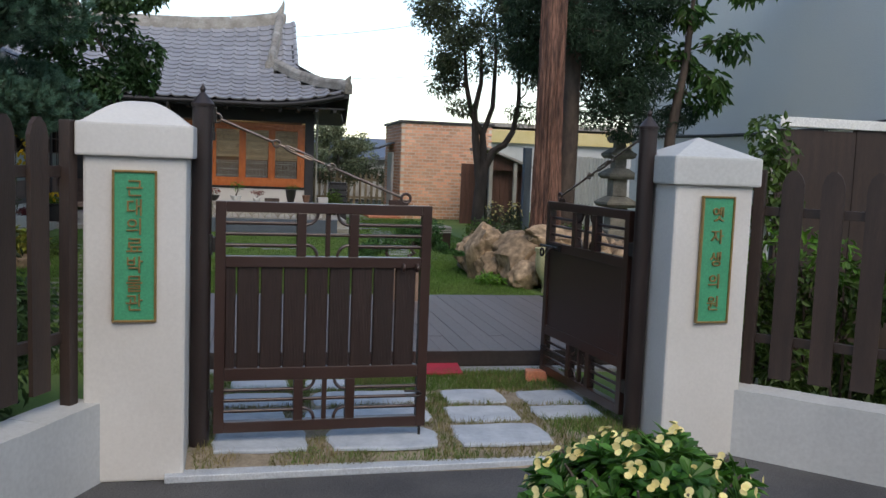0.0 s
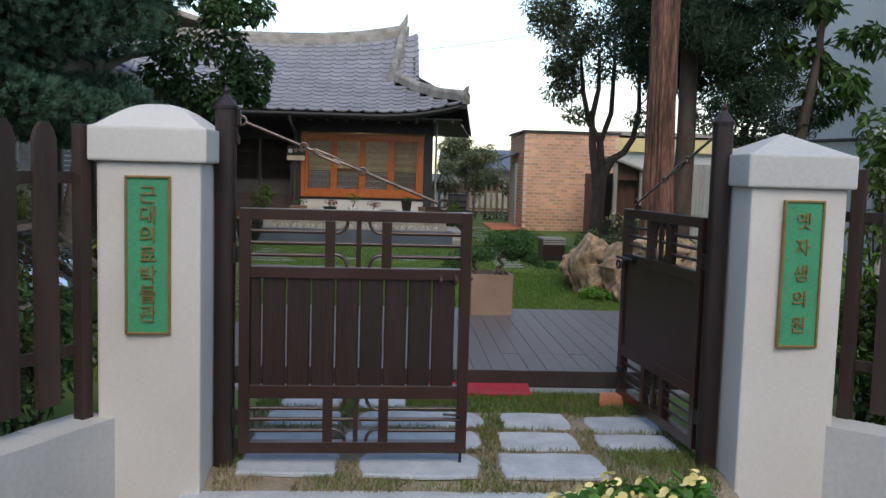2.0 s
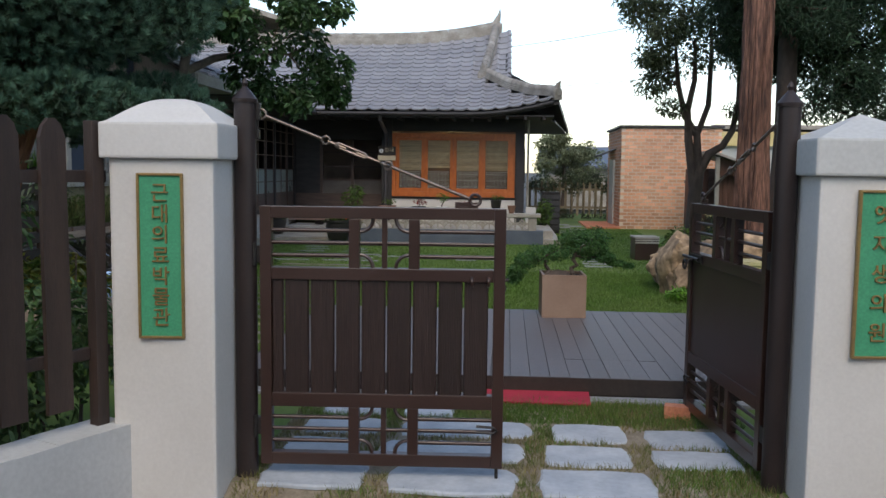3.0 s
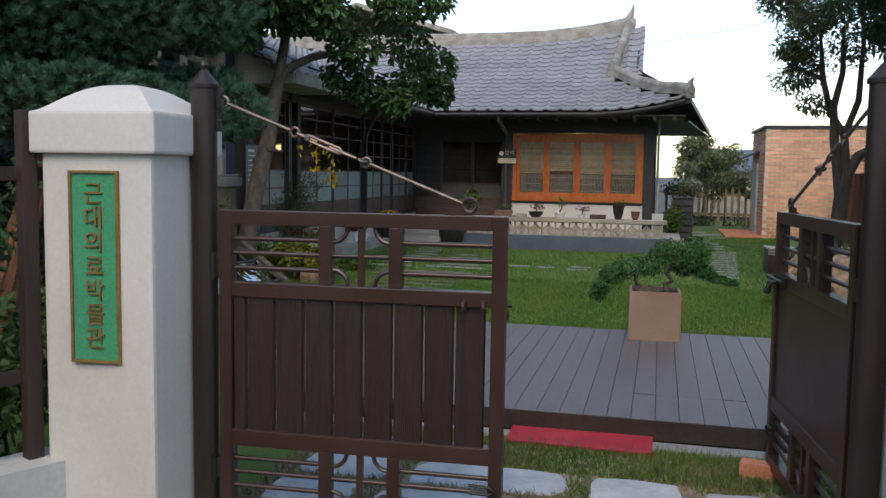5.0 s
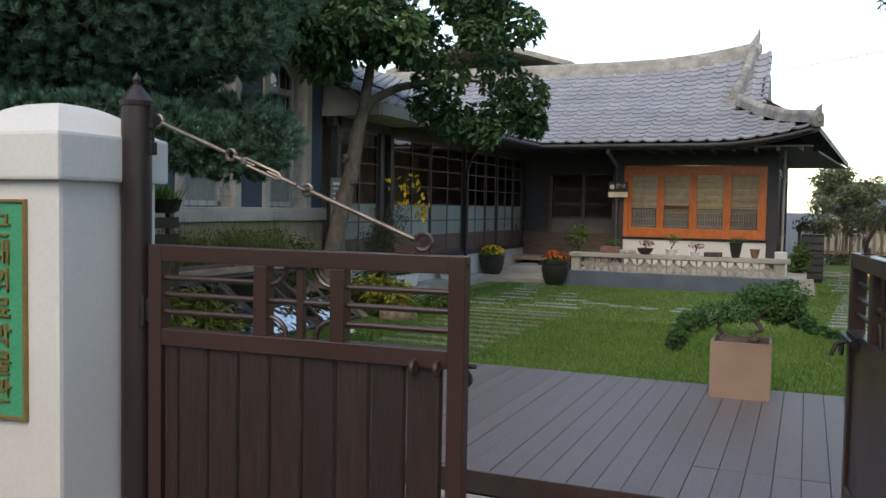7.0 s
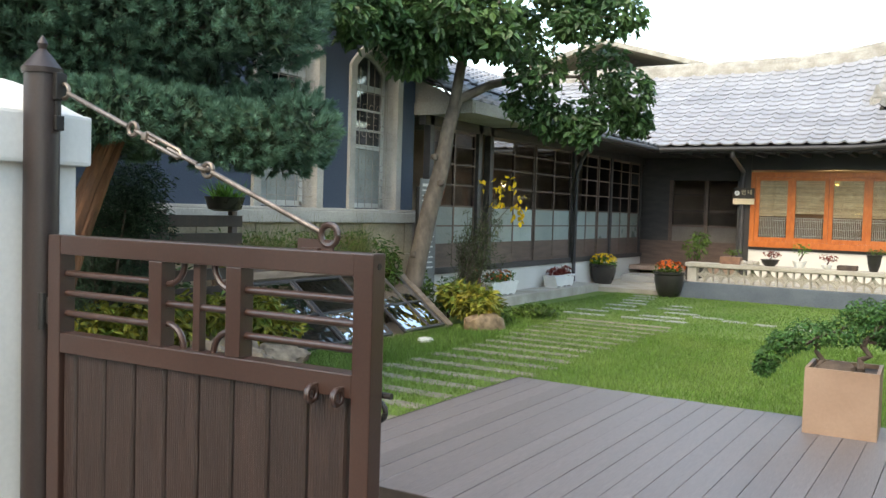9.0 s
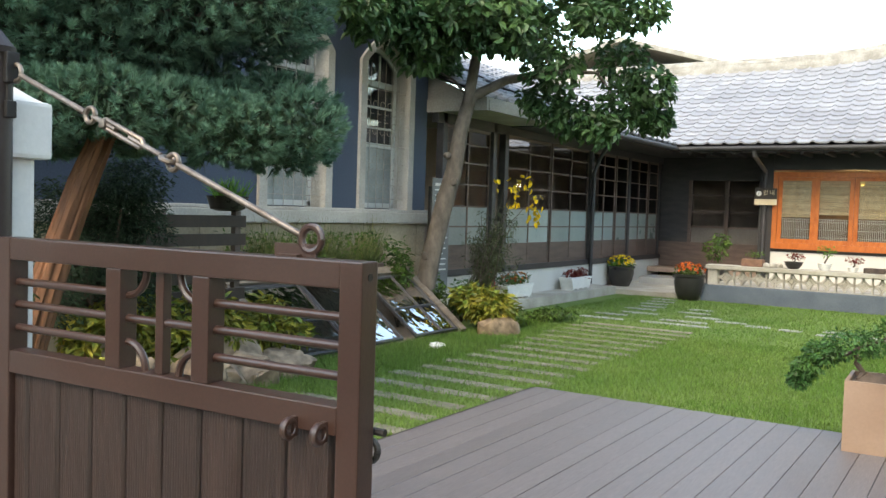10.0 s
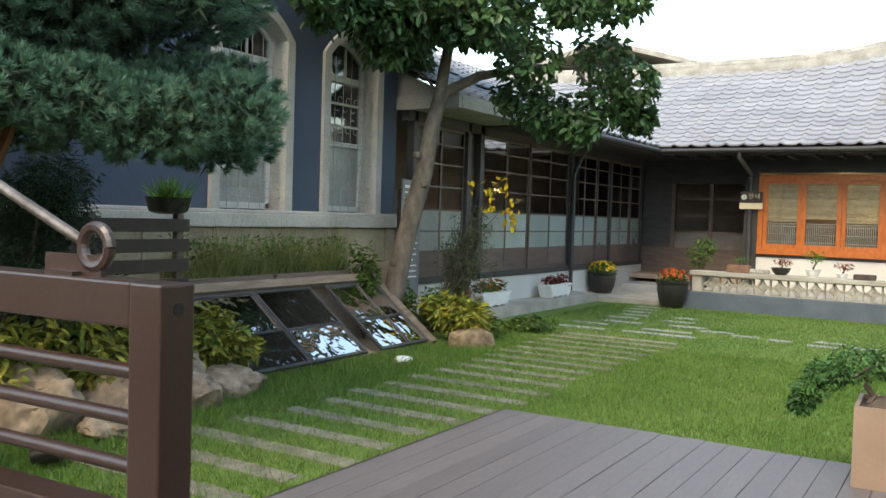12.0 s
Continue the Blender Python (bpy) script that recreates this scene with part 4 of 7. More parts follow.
for i in range(4):
    x0, x1 = x + i * wsash, x + (i + 1) * wsash
    dy = 0.0 if i % 2 else 0.035
    y0 = HY - 0.045 + dy
    z0, z1 = WZ0 + 0.13, WZ1 - 0.11
    s = Shape()
    for a in ((x0, x0 + 0.085, z0, z1), (x1 - 0.085, x1, z0, z1), (x0 + 0.085, x1 - 0.085, z0, z0 + 0.09), (x0 + 0.085, x1 - 0.085, z1 - 0.07, z1)):
        s.box(a[0], a[1], y0, y0 + 0.034, a[2], a[3], 0.004)
    sash = wpart("sash", s, ORANGE_WOOD, win)
    p = Shape().add([(x0 + 0.08, y0 + 0.02, z0 + 0.08), (x1 - 0.08, y0 + 0.02, z0 + 0.08), (x1 - 0.08, y0 + 0.02, z1 - 0.06), (x0 + 0.08, y0 + 0.02, z1 - 0.06)], [(0, 1, 2, 3)])
    ob = wpart("pane", p, GLASS, win)
    ob.visible_shadow = False
    s = Shape()
    k = x0 + 0.115
    while k < x1 - 0.1:
        s.box(k - 0.004, k + 0.004, y0 + 0.024, y0 + 0.034, z0 + 0.09, z0 + 0.52)
        k += 0.036
    for z in (0.14, 0.3, 0.46, 0.52):
        s.box(x0 + 0.085, x1 - 0.085, y0 + 0.024, y0 + 0.032, z0 + z - 0.004, z0 + z + 0.004)
    wpart("lattice", s, OLD_WHITE, win, kind="stuff")
    s = Shape()
    lowest = z0 + (0.56 if i != 1 else 0.62)
    z = z1 - 0.07
    while z > lowest:
        s.box(x0 + 0.07, x1 - 0.07, HY + 0.028, HY + 0.034, z - 0.012, z)
        z -= 0.0165
    wpart("bamboo_blind", s, BLIND, win)
# pendant lamp added behind the second blind as fill that warms the blinds
lamp = thing("added_lamp", -0.2, 25.2, 2.5, 0, "small yellow pendant lamp added inside to warm the blinds", "lamp")
part("shade", Shape().lathe((0, 0, 0), [(0.08, -0.08), (0.1, -0.02), (0.09, 0.06), (0.03, 0.12)], 18), glow_mat("added_lamp_shade", (0.5, 0.36, 0.12), 0.3), lamp, smooth=True)
part("cord", Shape().tube([(0, 0, 0.12), (0, 0, 0.55)], 0.008, 6), BLACK_STEEL, lamp)
bulb = bpy.data.lights.new("blind_fill_light", "POINT")
bulb.energy, bulb.color, bulb.shadow_soft_size = 14, (1.0, 0.75, 0.4), 0.1
new("blind_fill_light", bulb).location = (-0.2, 25.2, 2.3)
# eaves: boarding, beam ends, gutter
EY, EZ = 22.3, 3.13


def slope(x, v):
    """The front roof's skin: v runs from the eave to the ridge."""
    y = EY + (27.45 - EY) * v
    z = EZ + 2.32 * (v - 0.05 * math.sin(math.pi * v))
    z += 0.33 * max(0.0, (x - 0.3) / 2.2) ** 2 * max(0.0, 1 - 1.6 * v)
    z += 0.36 * max(0.0, (x + 2.6) / 3.6) ** 2.2 * v ** 3
    return Vector((x, y, z))


def east_edge(v):
    return 2.5 - (2.5 - 0.62) * (v / 0.5) if v < 0.5 else 1.36


def west_edge(v):
    return -3.4 - (27.45 - EY) * v


s = Shape()
nv = 24
for i in range(nv):
    v0, v1 = i / nv, (i + 1) / nv
    for j in range(16):
        a0, b0 = west_edge(v0) + (east_edge(v0) - west_edge(v0)) * j / 16, west_edge(v0) + (east_edge(v0) - west_edge(v0)) * (j + 1) / 16
        a1, b1 = west_edge(v1) + (east_edge(v1) - west_edge(v1)) * j / 16, west_edge(v1) + (east_edge(v1) - west_edge(v1)) * (j + 1) / 16
        q = [slope(a0, v0), slope(b0, v0), slope(b1, v1), slope(a1, v1)]
        s.add([p - Vector((0, 0, 0.05)) for p in q] + [p - Vector((0, 0, 0.13)) for p in q], [(0, 1, 2, 3), (7, 6, 5, 4), (0, 4, 5, 1), (2, 6, 7, 3), (1, 5, 6, 2), (3, 7, 4, 0)])
# hip side to the east, back slope
tipz = slope(2.5, 0).z - 0.05
s.add([(2.55, EY, tipz), (3.5, 32.6, 3.16), (1.3, 30.4, 4.35), (1.3, 24.9, 4.35), (2.55, EY, tipz - 0.12), (3.5, 32.6, 3.02), (1.3, 30.4, 4.26), (1.3, 24.9, 4.26)], [(0, 1, 2, 3), (7, 6, 5, 4), (0, 4, 5, 1), (1, 5, 6, 2), (2, 6, 7, 3), (3, 7, 4, 0)])
s.add([(3.5, 32.6, 3.16), (-12, 33.0, 3.1), (-12, 27.6, 5.5), (1.3, 27.6, 5.75), (1.3, 30.4, 4.35)], [(0, 1, 2, 3, 4)])
roof = wpart("roof", s, EAVE_WOOD, house, "grey glazed tile roof on dark boarding")
s = Shape()
s.prism([(24.95, 4.3), (30.3, 4.3), (27.5, 5.78)], "x", 1.22, 1.28)
wpart("gable", s, EAVE_WOOD, roof, "dark gable boarding")
s = Shape()
vs = []
for i in range(15):
    a = slope(-3.4 + 5.95 * i / 14, 0.0)
    vs += [(a.x, a.y - 0.02, a.z - 0.17), (a.x, a.y - 0.02, a.z - 0.055), (a.x, a.y + 0.03, a.z - 0.055), (a.x, a.y + 0.03, a.z - 0.17)]
s.add(vs, [(4 * i + j, 4 * i + (j + 1) % 4, 4 * i + 4 + (j + 1) % 4, 4 * i + 4 + j) for i in range(14) for j in range(4)] + [(3, 2, 1, 0), (56, 57, 58, 59)])
wpart("fascia", s, EAVE_WOOD, roof)
gut = [slope(-3.4 + 5.8 * i / 14, 0) + Vector((0, -0.075, -0.09)) for i in range(15)]
wpart("gutter", Shape().tube(gut, 0.05, 12), EAVE_WOOD, roof, "dark gutter along the eave", True)
soff = Shape().box(-4.5, 2.44, EY + 0.04, HY + 1.0, 3.0, 3.03).prism([(1.7, HY + 1.0), (2.56, HY + 1.0), (3.4, 32.4), (1.7, 32.4)], "z", 3.0, 3.04)
wpart("soffit", soff, EAVE_WOOD, roof)
for x in np.arange(-3.2, 2.4, 0.45):
    pr = wpart("rafter_end", Shape().box(x - 0.04, x + 0.04, EY + 0.06, HY, 2.92, 3.0, 0.004), EAVE_WOOD, roof)
# downpipe with swan neck beside the window
wpart("downpipe", Shape().tube([(-1.85, EY - 0.05, 3.05), (-1.85, EY - 0.03, 2.9), (-1.83, HY - 0.12, 2.62), (-1.83, HY - 0.1, 2.4), (-1.83, HY - 0.1, 0.2)], 0.045, 12), DARK_WOOD, house, "dark downpipe", True)
wpart("corner_downpipe", Shape().tube([(1.86, HY + 0.35, 3.0), (1.86, HY + 0.35, 0.1)], 0.03, 10), PALE_CONCRETE, house, "pale downpipe", True)

# ridges: stacked courses with round capping tiles


def ridge_line(pts, w, h, cap, name, label):
    s = Shape()
    # stepped outline of four tile courses
    prof = []
    for k in range(4):
        ww = w * (1 - 0.08 * k) + (0.02 if k % 2 else 0)
        prof += [(ww / 2, h * k / 4), (ww / 2, h * (k + 1) / 4 - 0.008), (ww / 2 - 0.025, h * (k + 1) / 4 - 0.008), (ww / 2 - 0.025, h * (k + 1) / 4)]
    prof = [(-x, z) for x, z in prof] + prof[::-1]
    n, vs, fs = len(prof), [], []
    P = [Vector(p) for p in pts]
    for i, p in enumerate(P):
        d = (P[min(i + 1, len(P) - 1)] - P[max(i - 1, 0)]).normalized()
        side = d.cross(Vector((0, 0, 1))).normalized()
        up = side.cross(d)
        vs += [p + side * x + up * z for x, z in prof]
    for i in range(len(P) - 1):
        fs += [(i * n + j, i * n + (j + 1) % n, (i + 1) * n + (j + 1) % n, (i + 1) * n + j) for j in range(n)]
    fs += [tuple(range(n - 1, -1, -1)), tuple(range(len(vs) - n, len(vs)))]
    s.add(vs, fs)
    r = wpart(name, s, RIDGE_TILE, roof, label)
    # capping tiles
    poses = []
    for a, b in zip(pts[:-1], pts[1:]):
        a, b = Vector(a), Vector(b)
        n = max(1, round((b - a).length / 0.26))
        for i in range(n):
            p = a.lerp(b, (i + 0.5) / n)
            d = (b - a).normalized()
            side = d.cross(Vector((0, 0, 1))).normalized()
            up = side.cross(d)
            m = Matrix((side, d, up)).transposed().to_4x4()
            m.translation = p + up * (h - 0.01)
            poses.append(m)
    t = Shape()
    k = 8
    vs, fs = [], []
    for yy, rr in ((-0.15, cap * 1.06), (-0.1, cap * 1.06), (-0.1, cap), (0.13, cap * 0.96)):
        for j in range(k + 1):
            a = math.pi * j / k
            vs.append((rr * math.cos(a), yy, rr * math.sin(a)))
    for i in range(3):
        for j in range(k):
            fs.append((i * (k + 1) + j, i * (k + 1) + j + 1, (i + 1) * (k + 1) + j + 1, (i + 1) * (k + 1) + j))
    fs.append(tuple(range(k + 1)))
    me = t.add(vs, fs).mesh("ridge_tile", RIDGE_TILE, True)
    for m in poses:
        ob = new("ridge_tile", me)
        ob.parent = r
        ob.matrix_local = m
    return r


top = [(x, 27.5, slope(x, 1.0).z - 0.02) for x in (-12, -9, -6, -4, -2.6, -1.6, -0.8, -0.2, 0.3, 0.7, 0.98)]
ridge_line(top, 0.3, 0.3, 0.085, "main_ridge", "weathered grey-brown ridge of stacked tiles")
desc = [slope(0.9, 0.985) + Vector((0, 0, 0.02)), slope(0.82, 0.83) + Vector((0, 0, 0.0)), slope(0.72, 0.66), slope(0.63, 0.5)]
ridge_line(desc, 0.24, 0.2, 0.11, "descending_ridge", "round-tiled descending ridge")
hip = [slope(0.68, 0.49) + Vector((0.02, 0, 0.02)), slope(1.3, 0.32) + Vector((0, 0, 0.02)), slope(1.9, 0.16) + Vector((0, 0, 0.02)), slope(2.48, 0.01) + Vector((0, 0, 0.02))]
ridge_line(hip, 0.24, 0.17, 0.105, "hip_ridge", "round-tiled hip ridge")


def end_tile(p, d, r, horn):
    d = Vector((d[0], d[1], 0)).normalized()
    p = Vector(p)
    s = Shape().tube([p - d * 0.1, p + d * 0.05, p + d * 0.06], [r, r, r * 0.8], 16).ring(p + d * 0.06, d, r * 0.7, 0.015, 0, 360, (0, 0, 1), 16, 6)
    s.box(-r, r, -0.05, 0.05, -r * 1.6, 0, 0.01, Matrix.Translation(p) @ Matrix.Rotation(math.atan2(d.y, d.x) - math.pi / 2, 4, "Z"))
    if horn:
        s.tube([p + Vector((0, 0, r * 0.6)), p + d * 0.03 + Vector((0, 0, r * 1.5)), p + d * 0.12 + Vector((0, 0, r * 2.2))], [r * 0.75, r * 0.5, 0.01], 10)
    return wpart("ornamental_end_tile", s, RIDGE_TILE, roof, "round ornamental end tile", True)


end_tile(slope(0.62, 0.47) + Vector((0, 0, 0.12)), (-0.1, -1), 0.15, True)
end_tile(slope(2.5, 0.0) + Vector((0.0, 0, 0.13)), (0.6, -0.8), 0.12, True)
end_tile(Vector((1.02, 27.5, slope(1.0, 1.0).z + 0.16)), (1, 0), 0.14, False)
wpart("ridge_horn", Shape().tube([(0.85, 27.5, 6.0), (0.95, 27.5, 6.2), (1.0, 27.5, 6.36), (1.02, 27.5, 6.52)], [0.13, 0.09, 0.045, 0.005], 10), RIDGE_TILE, roof, smooth=True)

# ---- glazed annex between the two buildings ----
AX = -4.5
annex = thing("glazed_annex", AX, 18, 0, 0, "dark timber annex with glazed lattice wall", "building")
wpart("base", Shape().box(AX - 0.1, AX + 0.02, 14.4, 24.4, 0.0, 0.58, 0.01), WHITE_PLASTER, annex, "white painted base course")
posts = (14.6, 16.1, 16.5, 20.1, 22.2, 24.2)
s = Shape()
for y in posts:
    s.box(AX - 0.07, AX + 0.05, y - 0.06, y + 0.06, 0.58, 3.1, 0.006)
s.box(AX - 0.07, AX + 0.05, 14.4, 24.4, 2.85, 3.15).box(AX - 0.07, AX + 0.05, 14.4, 24.4, 0.58, 0.68)
wpart("timber_frame", s, DARK_WOOD, annex)
for y0, y1, n in ((14.66, 16.04, 2), (16.56, 20.04, 4), (20.16, 22.14, 3), (22.26, 24.14, 3)):
    w = (y1 - y0) / n
    for i in range(n):
        a, b = y0 + i * w, y0 + (i + 1) * w
        dx = 0.0 if i % 2 else 0.03
        s = Shape()
        for q in ((a, a + 0.035, 0.68, 2.85), (b - 0.035, b, 0.68, 2.85), (a + 0.035, b - 0.035, 0.68, 0.74), (a + 0.035, b - 0.035, 2.8, 2.85)):
            s.box(AX - 0.04 + dx, AX - 0.01 + dx, q[0], q[1], q[2], q[3])
        door = wpart("sliding_door", s, DARK_BROWN_WOOD, annex)
        for z in (1.04, 1.33, 1.64, 1.98, 2.31, 2.6):
            wpart("glazing_bar", Shape().box(AX - 0.035 + dx, AX - 0.01 + dx, a + 0.03, b - 0.03, z - 0.012, z + 0.012), DARK_BROWN_WOOD, door)
        wpart("lower_board", Shape().box(AX - 0.03 + dx, AX - 0.018 + dx, a + 0.035, b - 0.035, 0.74, 1.03), DARK_BROWN_WOOD, door)
        p = Shape()
        for z0, z1 in ((1.052, 1.318), (1.342, 1.628)):
            p.box(AX - 0.028 + dx, AX - 0.022 + dx, a + 0.035, b - 0.035, z0, z1)
        wpart("frosted_pane", p, FROSTED, door)
        p = Shape()
        for z0, z1 in ((1.652, 1.968), (1.992, 2.298), (2.322, 2.588), (2.612, 2.8)):
            p.add([(AX - 0.025 + dx, a + 0.035, z0), (AX - 0.025 + dx, b - 0.035, z0), (AX - 0.025 + dx, b - 0.035, z1), (AX - 0.025 + dx, a + 0.035, z1)], [(0, 1, 2, 3)])
        ob = wpart("clear_pane", p, DARK_GLASS, door)
        ob.visible_shadow = False
wpart("floor", Shape().box(-11.7, AX - 0.1, 14.4, 24.4, 0.3, 0.42), DARK_ROOM, annex)
wpart("inner_wall", Shape().box(-6.3, -6.1, 14.4, 24.4, 0.42, 3.1), DARK_ROOM, annex)
wpart("inner_ceiling", Shape().box(-11.7, AX - 0.07, 14.4, 24.4, 3.1, 3.15), DARK_ROOM, annex)
wpart("downpipe", Shape().tube([(AX + 0.42, 20.1, 3.05), (AX + 0.2, 20.08, 2.7), (AX + 0.1, 20.05, 2.4), (AX + 0.1, 20.05, 0.2)], 0.04, 10), DARK_WOOD, annex, smooth=True)
# annex roof: tiled slope with eave to the garden, white fascia over the entrance
AE = -3.5
s = Shape()
s.add([(AE, 16.6, 3.12), (AE, 22.4, 3.12), (-7.5, 26.4, 4.9), (-7.5, 16.6, 4.9), (AE, 16.6, 3.03), (AE, 22.4, 3.03), (-7.5, 26.4, 4.8), (-7.5, 16.6, 4.8)], [(0, 1, 2, 3), (7, 6, 5, 4), (0, 4, 5, 1), (1, 5, 6, 2), (2, 6, 7, 3), (3, 7, 4, 0)])
s.add([(-3.7, 14.36, 3.17), (-3.7, 16.6, 3.17), (-7.5, 16.6, 4.86), (-7.5, 14.36, 4.86), (-3.7, 14.36, 3.161), (-3.7, 16.6, 3.161), (-7.5, 16.6, 4.77), (-7.5, 14.36, 4.77)], [(0, 1, 2, 3), (7, 6, 5, 4), (0, 4, 5, 1), (1, 5, 6, 2), (2, 6, 7, 3), (3, 7, 4, 0)])
annex_roof = wpart("roof", s, EAVE_WOOD, annex)
wpart("canopy", Shape().box(-7.5, -3.62, 14.36, 16.6, 3.0, 3.03).box(-3.66, -3.58, 14.36, 16.6, 2.98, 3.13, 0.006).box(-7.5, -3.6, 14.36, 16.58, 3.1, 3.16, 0.0).box(-7.5, -3.6, 14.3, 14.36, 2.98, 3.16), WORN_CREAM, annex, "pale painted canopy fascia")
wpart("gable_wall", Shape().prism([(-3.8, 3.16), (-7.5, 3.16), (-7.5, 4.76), (-3.8, 3.165)], "y", 14.4, 14.46), WORN_CREAM, annex, "pale rendered gable over the canopy")
wpart("gutter", Shape().tube([(AE + 0.04, 16.6, 3.03), (AE + 0.04, 22.3, 3.05)], 0.05, 10), DARK_WOOD, annex, smooth=True)
wpart("soffit", Shape().box(AX, AE, 16.6, 22.3, 2.98, 3.0), EAVE_WOOD, annex)
setting("pavement_annex", Shape().box(-4.5, -3.98, 14.4, 20.4, -0.02, 0.16, 0.01).box(-4.5, -2.3, 20.4, 24.4, -0.02, 0.1, 0.01), PALE_CONCRETE, "pale concrete apron in front of the annex", "pavement")
setting("trim_entrance_step", Shape().box(-4.2, -2.35, 22.3, 23.4, 0.1, 0.24, 0.012), CONCRETE, "grey entrance step by the recess", "step")

# ---- terrace wall with screen blocks ----
TY = 20.55
terr = thing("terrace_wall", 0, TY, 0, 0, "low terrace wall of pale screen blocks on a slate base", "wall")
wpart("base", Shape().box(-2.36, 2.16, TY - 0.08, TY + 0.26, -0.02, 0.315, 0.008), SLATE_BASE, terr, "slate blue painted base")
wpart("coping", Shape().box(-2.25, 2.1, TY - 0.02, TY + 0.38, 0.615, 0.695, 0.01), PALE_CONCRETE, terr, "pale concrete coping")
for x in (-2.12, 1.92):
    wpart("end_pier", Shape().box(x - 0.09, x + 0.09, TY + 0.02, TY + 0.2, 0.315, 0.615, 0.005), PALE_CONCRETE, terr)
setting("pavement_terrace", Shape().box(-2.3, 2.4, TY + 0.26, HY, -0.02, 0.3), PALE_CONCRETE, "pale concrete terrace floor", "terrace")
setting("trim_terrace_edge", Shape().box(2.16, 2.55, TY - 0.05, HY + 0.4, -0.02, 0.12, 0.01), PALE_CONCRETE, "pale concrete edging", "edging")


def screen_block():
    S, d, w = 0.3, 0.1, 0.018
    s = Shape()
    for cx, cz, a in ((0, 0, 0), (S, 0, 90), (S, S, 180), (0, S, 270)):
        for R in (0.15,):
            n = 8
            out, inn = [], []
            for i in range(n + 1):
                t = radians(a + 90 * i / n)
                out.append((cx + (R + w) * math.cos(t), cz + (R + w) * math.sin(t)))
                inn.append((cx + (R - w) * math.cos(t), cz + (R - w) * math.sin(t)))
            s.prism(out + inn[::-1], "y", 0, d)
    s.prism([(0.15 - 0.05, 0.15), (0.15, 0.1), (0.2, 0.15), (0.15, 0.2)], "y", 0.01, d - 0.01)
    for a in ((0, S, 0, 0.016), (0, S, S - 0.016, S), (0, 0.014, 0.016, S - 0.016), (S - 0.014, S, 0.016, S - 0.016)):
        s.box(a[0], a[1], 0.002, d - 0.002, a[2], a[3])
    return s


nb = 13
sb = screen_block().mesh("screen_block", PALE_CONCRETE)
for i in range(nb):
    ob = part("screen_block", sb, PALE_CONCRETE, terr)
    ob.matrix_local = pose(-2.03 + i * (3.86 / nb), 0.06, 0.315) @ Matrix.Diagonal((3.86 / nb / 0.3, 1, 1, 1))

# ---- west garden ----
sk = thing("cellar_skylight", -3.75, 11.7, 0, 0, "sloping glazed cellar skylight in a weathered wooden frame", "skylight")
SY0, SY1 = 10.05, 13.38
lo, hi = Vector((-3.3, 0, 0.03)), Vector((-4.22, 0, 0.74))
slope_d = (hi - lo).normalized()
slope_n = Vector((-slope_d.z, 0, slope_d.x)) * -1
SKM = Matrix(((slope_d.x, 0, slope_n.x, lo.x), (0, 1, 0, 0), (slope_d.z, 0, slope_n.z, lo.z), (0, 0, 0, 1)))
SL = (hi - lo).length
OLD_TIMBER = mat("weathered_grey_brown_timber", (0.13, 0.1, 0.075), (0.22, 0.18, 0.14), 0.2, 0.8, 0.3, 25, stretch=(3, 0.6, 3))
wpart("side_board", Shape().box(-0.02, SL + 0.02, SY1 - 0.13, SY1, -0.05, 0.05, 0.006, SKM), OLD_TIMBER, sk)
wpart("side_board", Shape().box(-0.02, SL + 0.02, SY0, SY0 + 0.1, -0.05, 0.05, 0.006, SKM), OLD_TIMBER, sk)
wpart("head_board", Shape().box(SL - 0.07, SL + 0.05, SY0, SY1, -0.03, 0.062, 0.006, SKM), OLD_TIMBER, sk)
for y0, y1 in ((SY1 - 0.1, SY1 - 0.03), (SY0 + 0.03, SY0 + 0.09)):
    wpart("cheek", Shape().prism([(-3.3, 0), (-4.24, 0), (-4.24, 0.7), (-3.32, 0.0)], "y", y0, y1), OLD_TIMBER, sk)
wpart("pit", Shape().box(-4.28, -4.24, SY0, SY1, 0.0, 0.7).box(-4.24, -3.35, SY0 + 0.09, SY1 - 0.1, 0.001, 0.012), DARK_ROOM, sk)
for y0, y1 in ((10.15, 11.12), (11.13, 12.04), (12.3, 13.24)):
    s = Shape()
    b = 0.035
    for a in ((0.02, SL - 0.08, y0, y0 + b), (0.02, SL - 0.08, y1 - b, y1), (0.02, 0.02 + b, y0 + b, y1 - b), (SL - 0.08 - b, SL - 0.08, y0 + b, y1 - b), (SL * 0.42, SL * 0.42 + 0.02, y0 + b, y1 - b)):
        s.box(a[0], a[1], a[2], a[3], 0.0, 0.035, 0.003, SKM)
    if y0 > 12:
        s.box(0.05, SL - 0.1, y0 + 0.58, y0 + 0.6, 0.0, 0.033, 0.002, SKM)
    sash = wpart("sash", s, DARK_WOOD, sk)
    p = Shape()
    for a0, a1 in ((0.02 + b, SL * 0.42), (SL * 0.42 + 0.02, SL - 0.08 - b)):
        p.add([SKM @ Vector(q) for q in ((a0, y0 + b, 0.017), (a1, y0 + b, 0.017), (a1, y1 - b, 0.017), (a0, y1 - b, 0.017))], [(0, 1, 2, 3)])
    wpart("pane", p, SKYLIGHT_GLASS, sash)

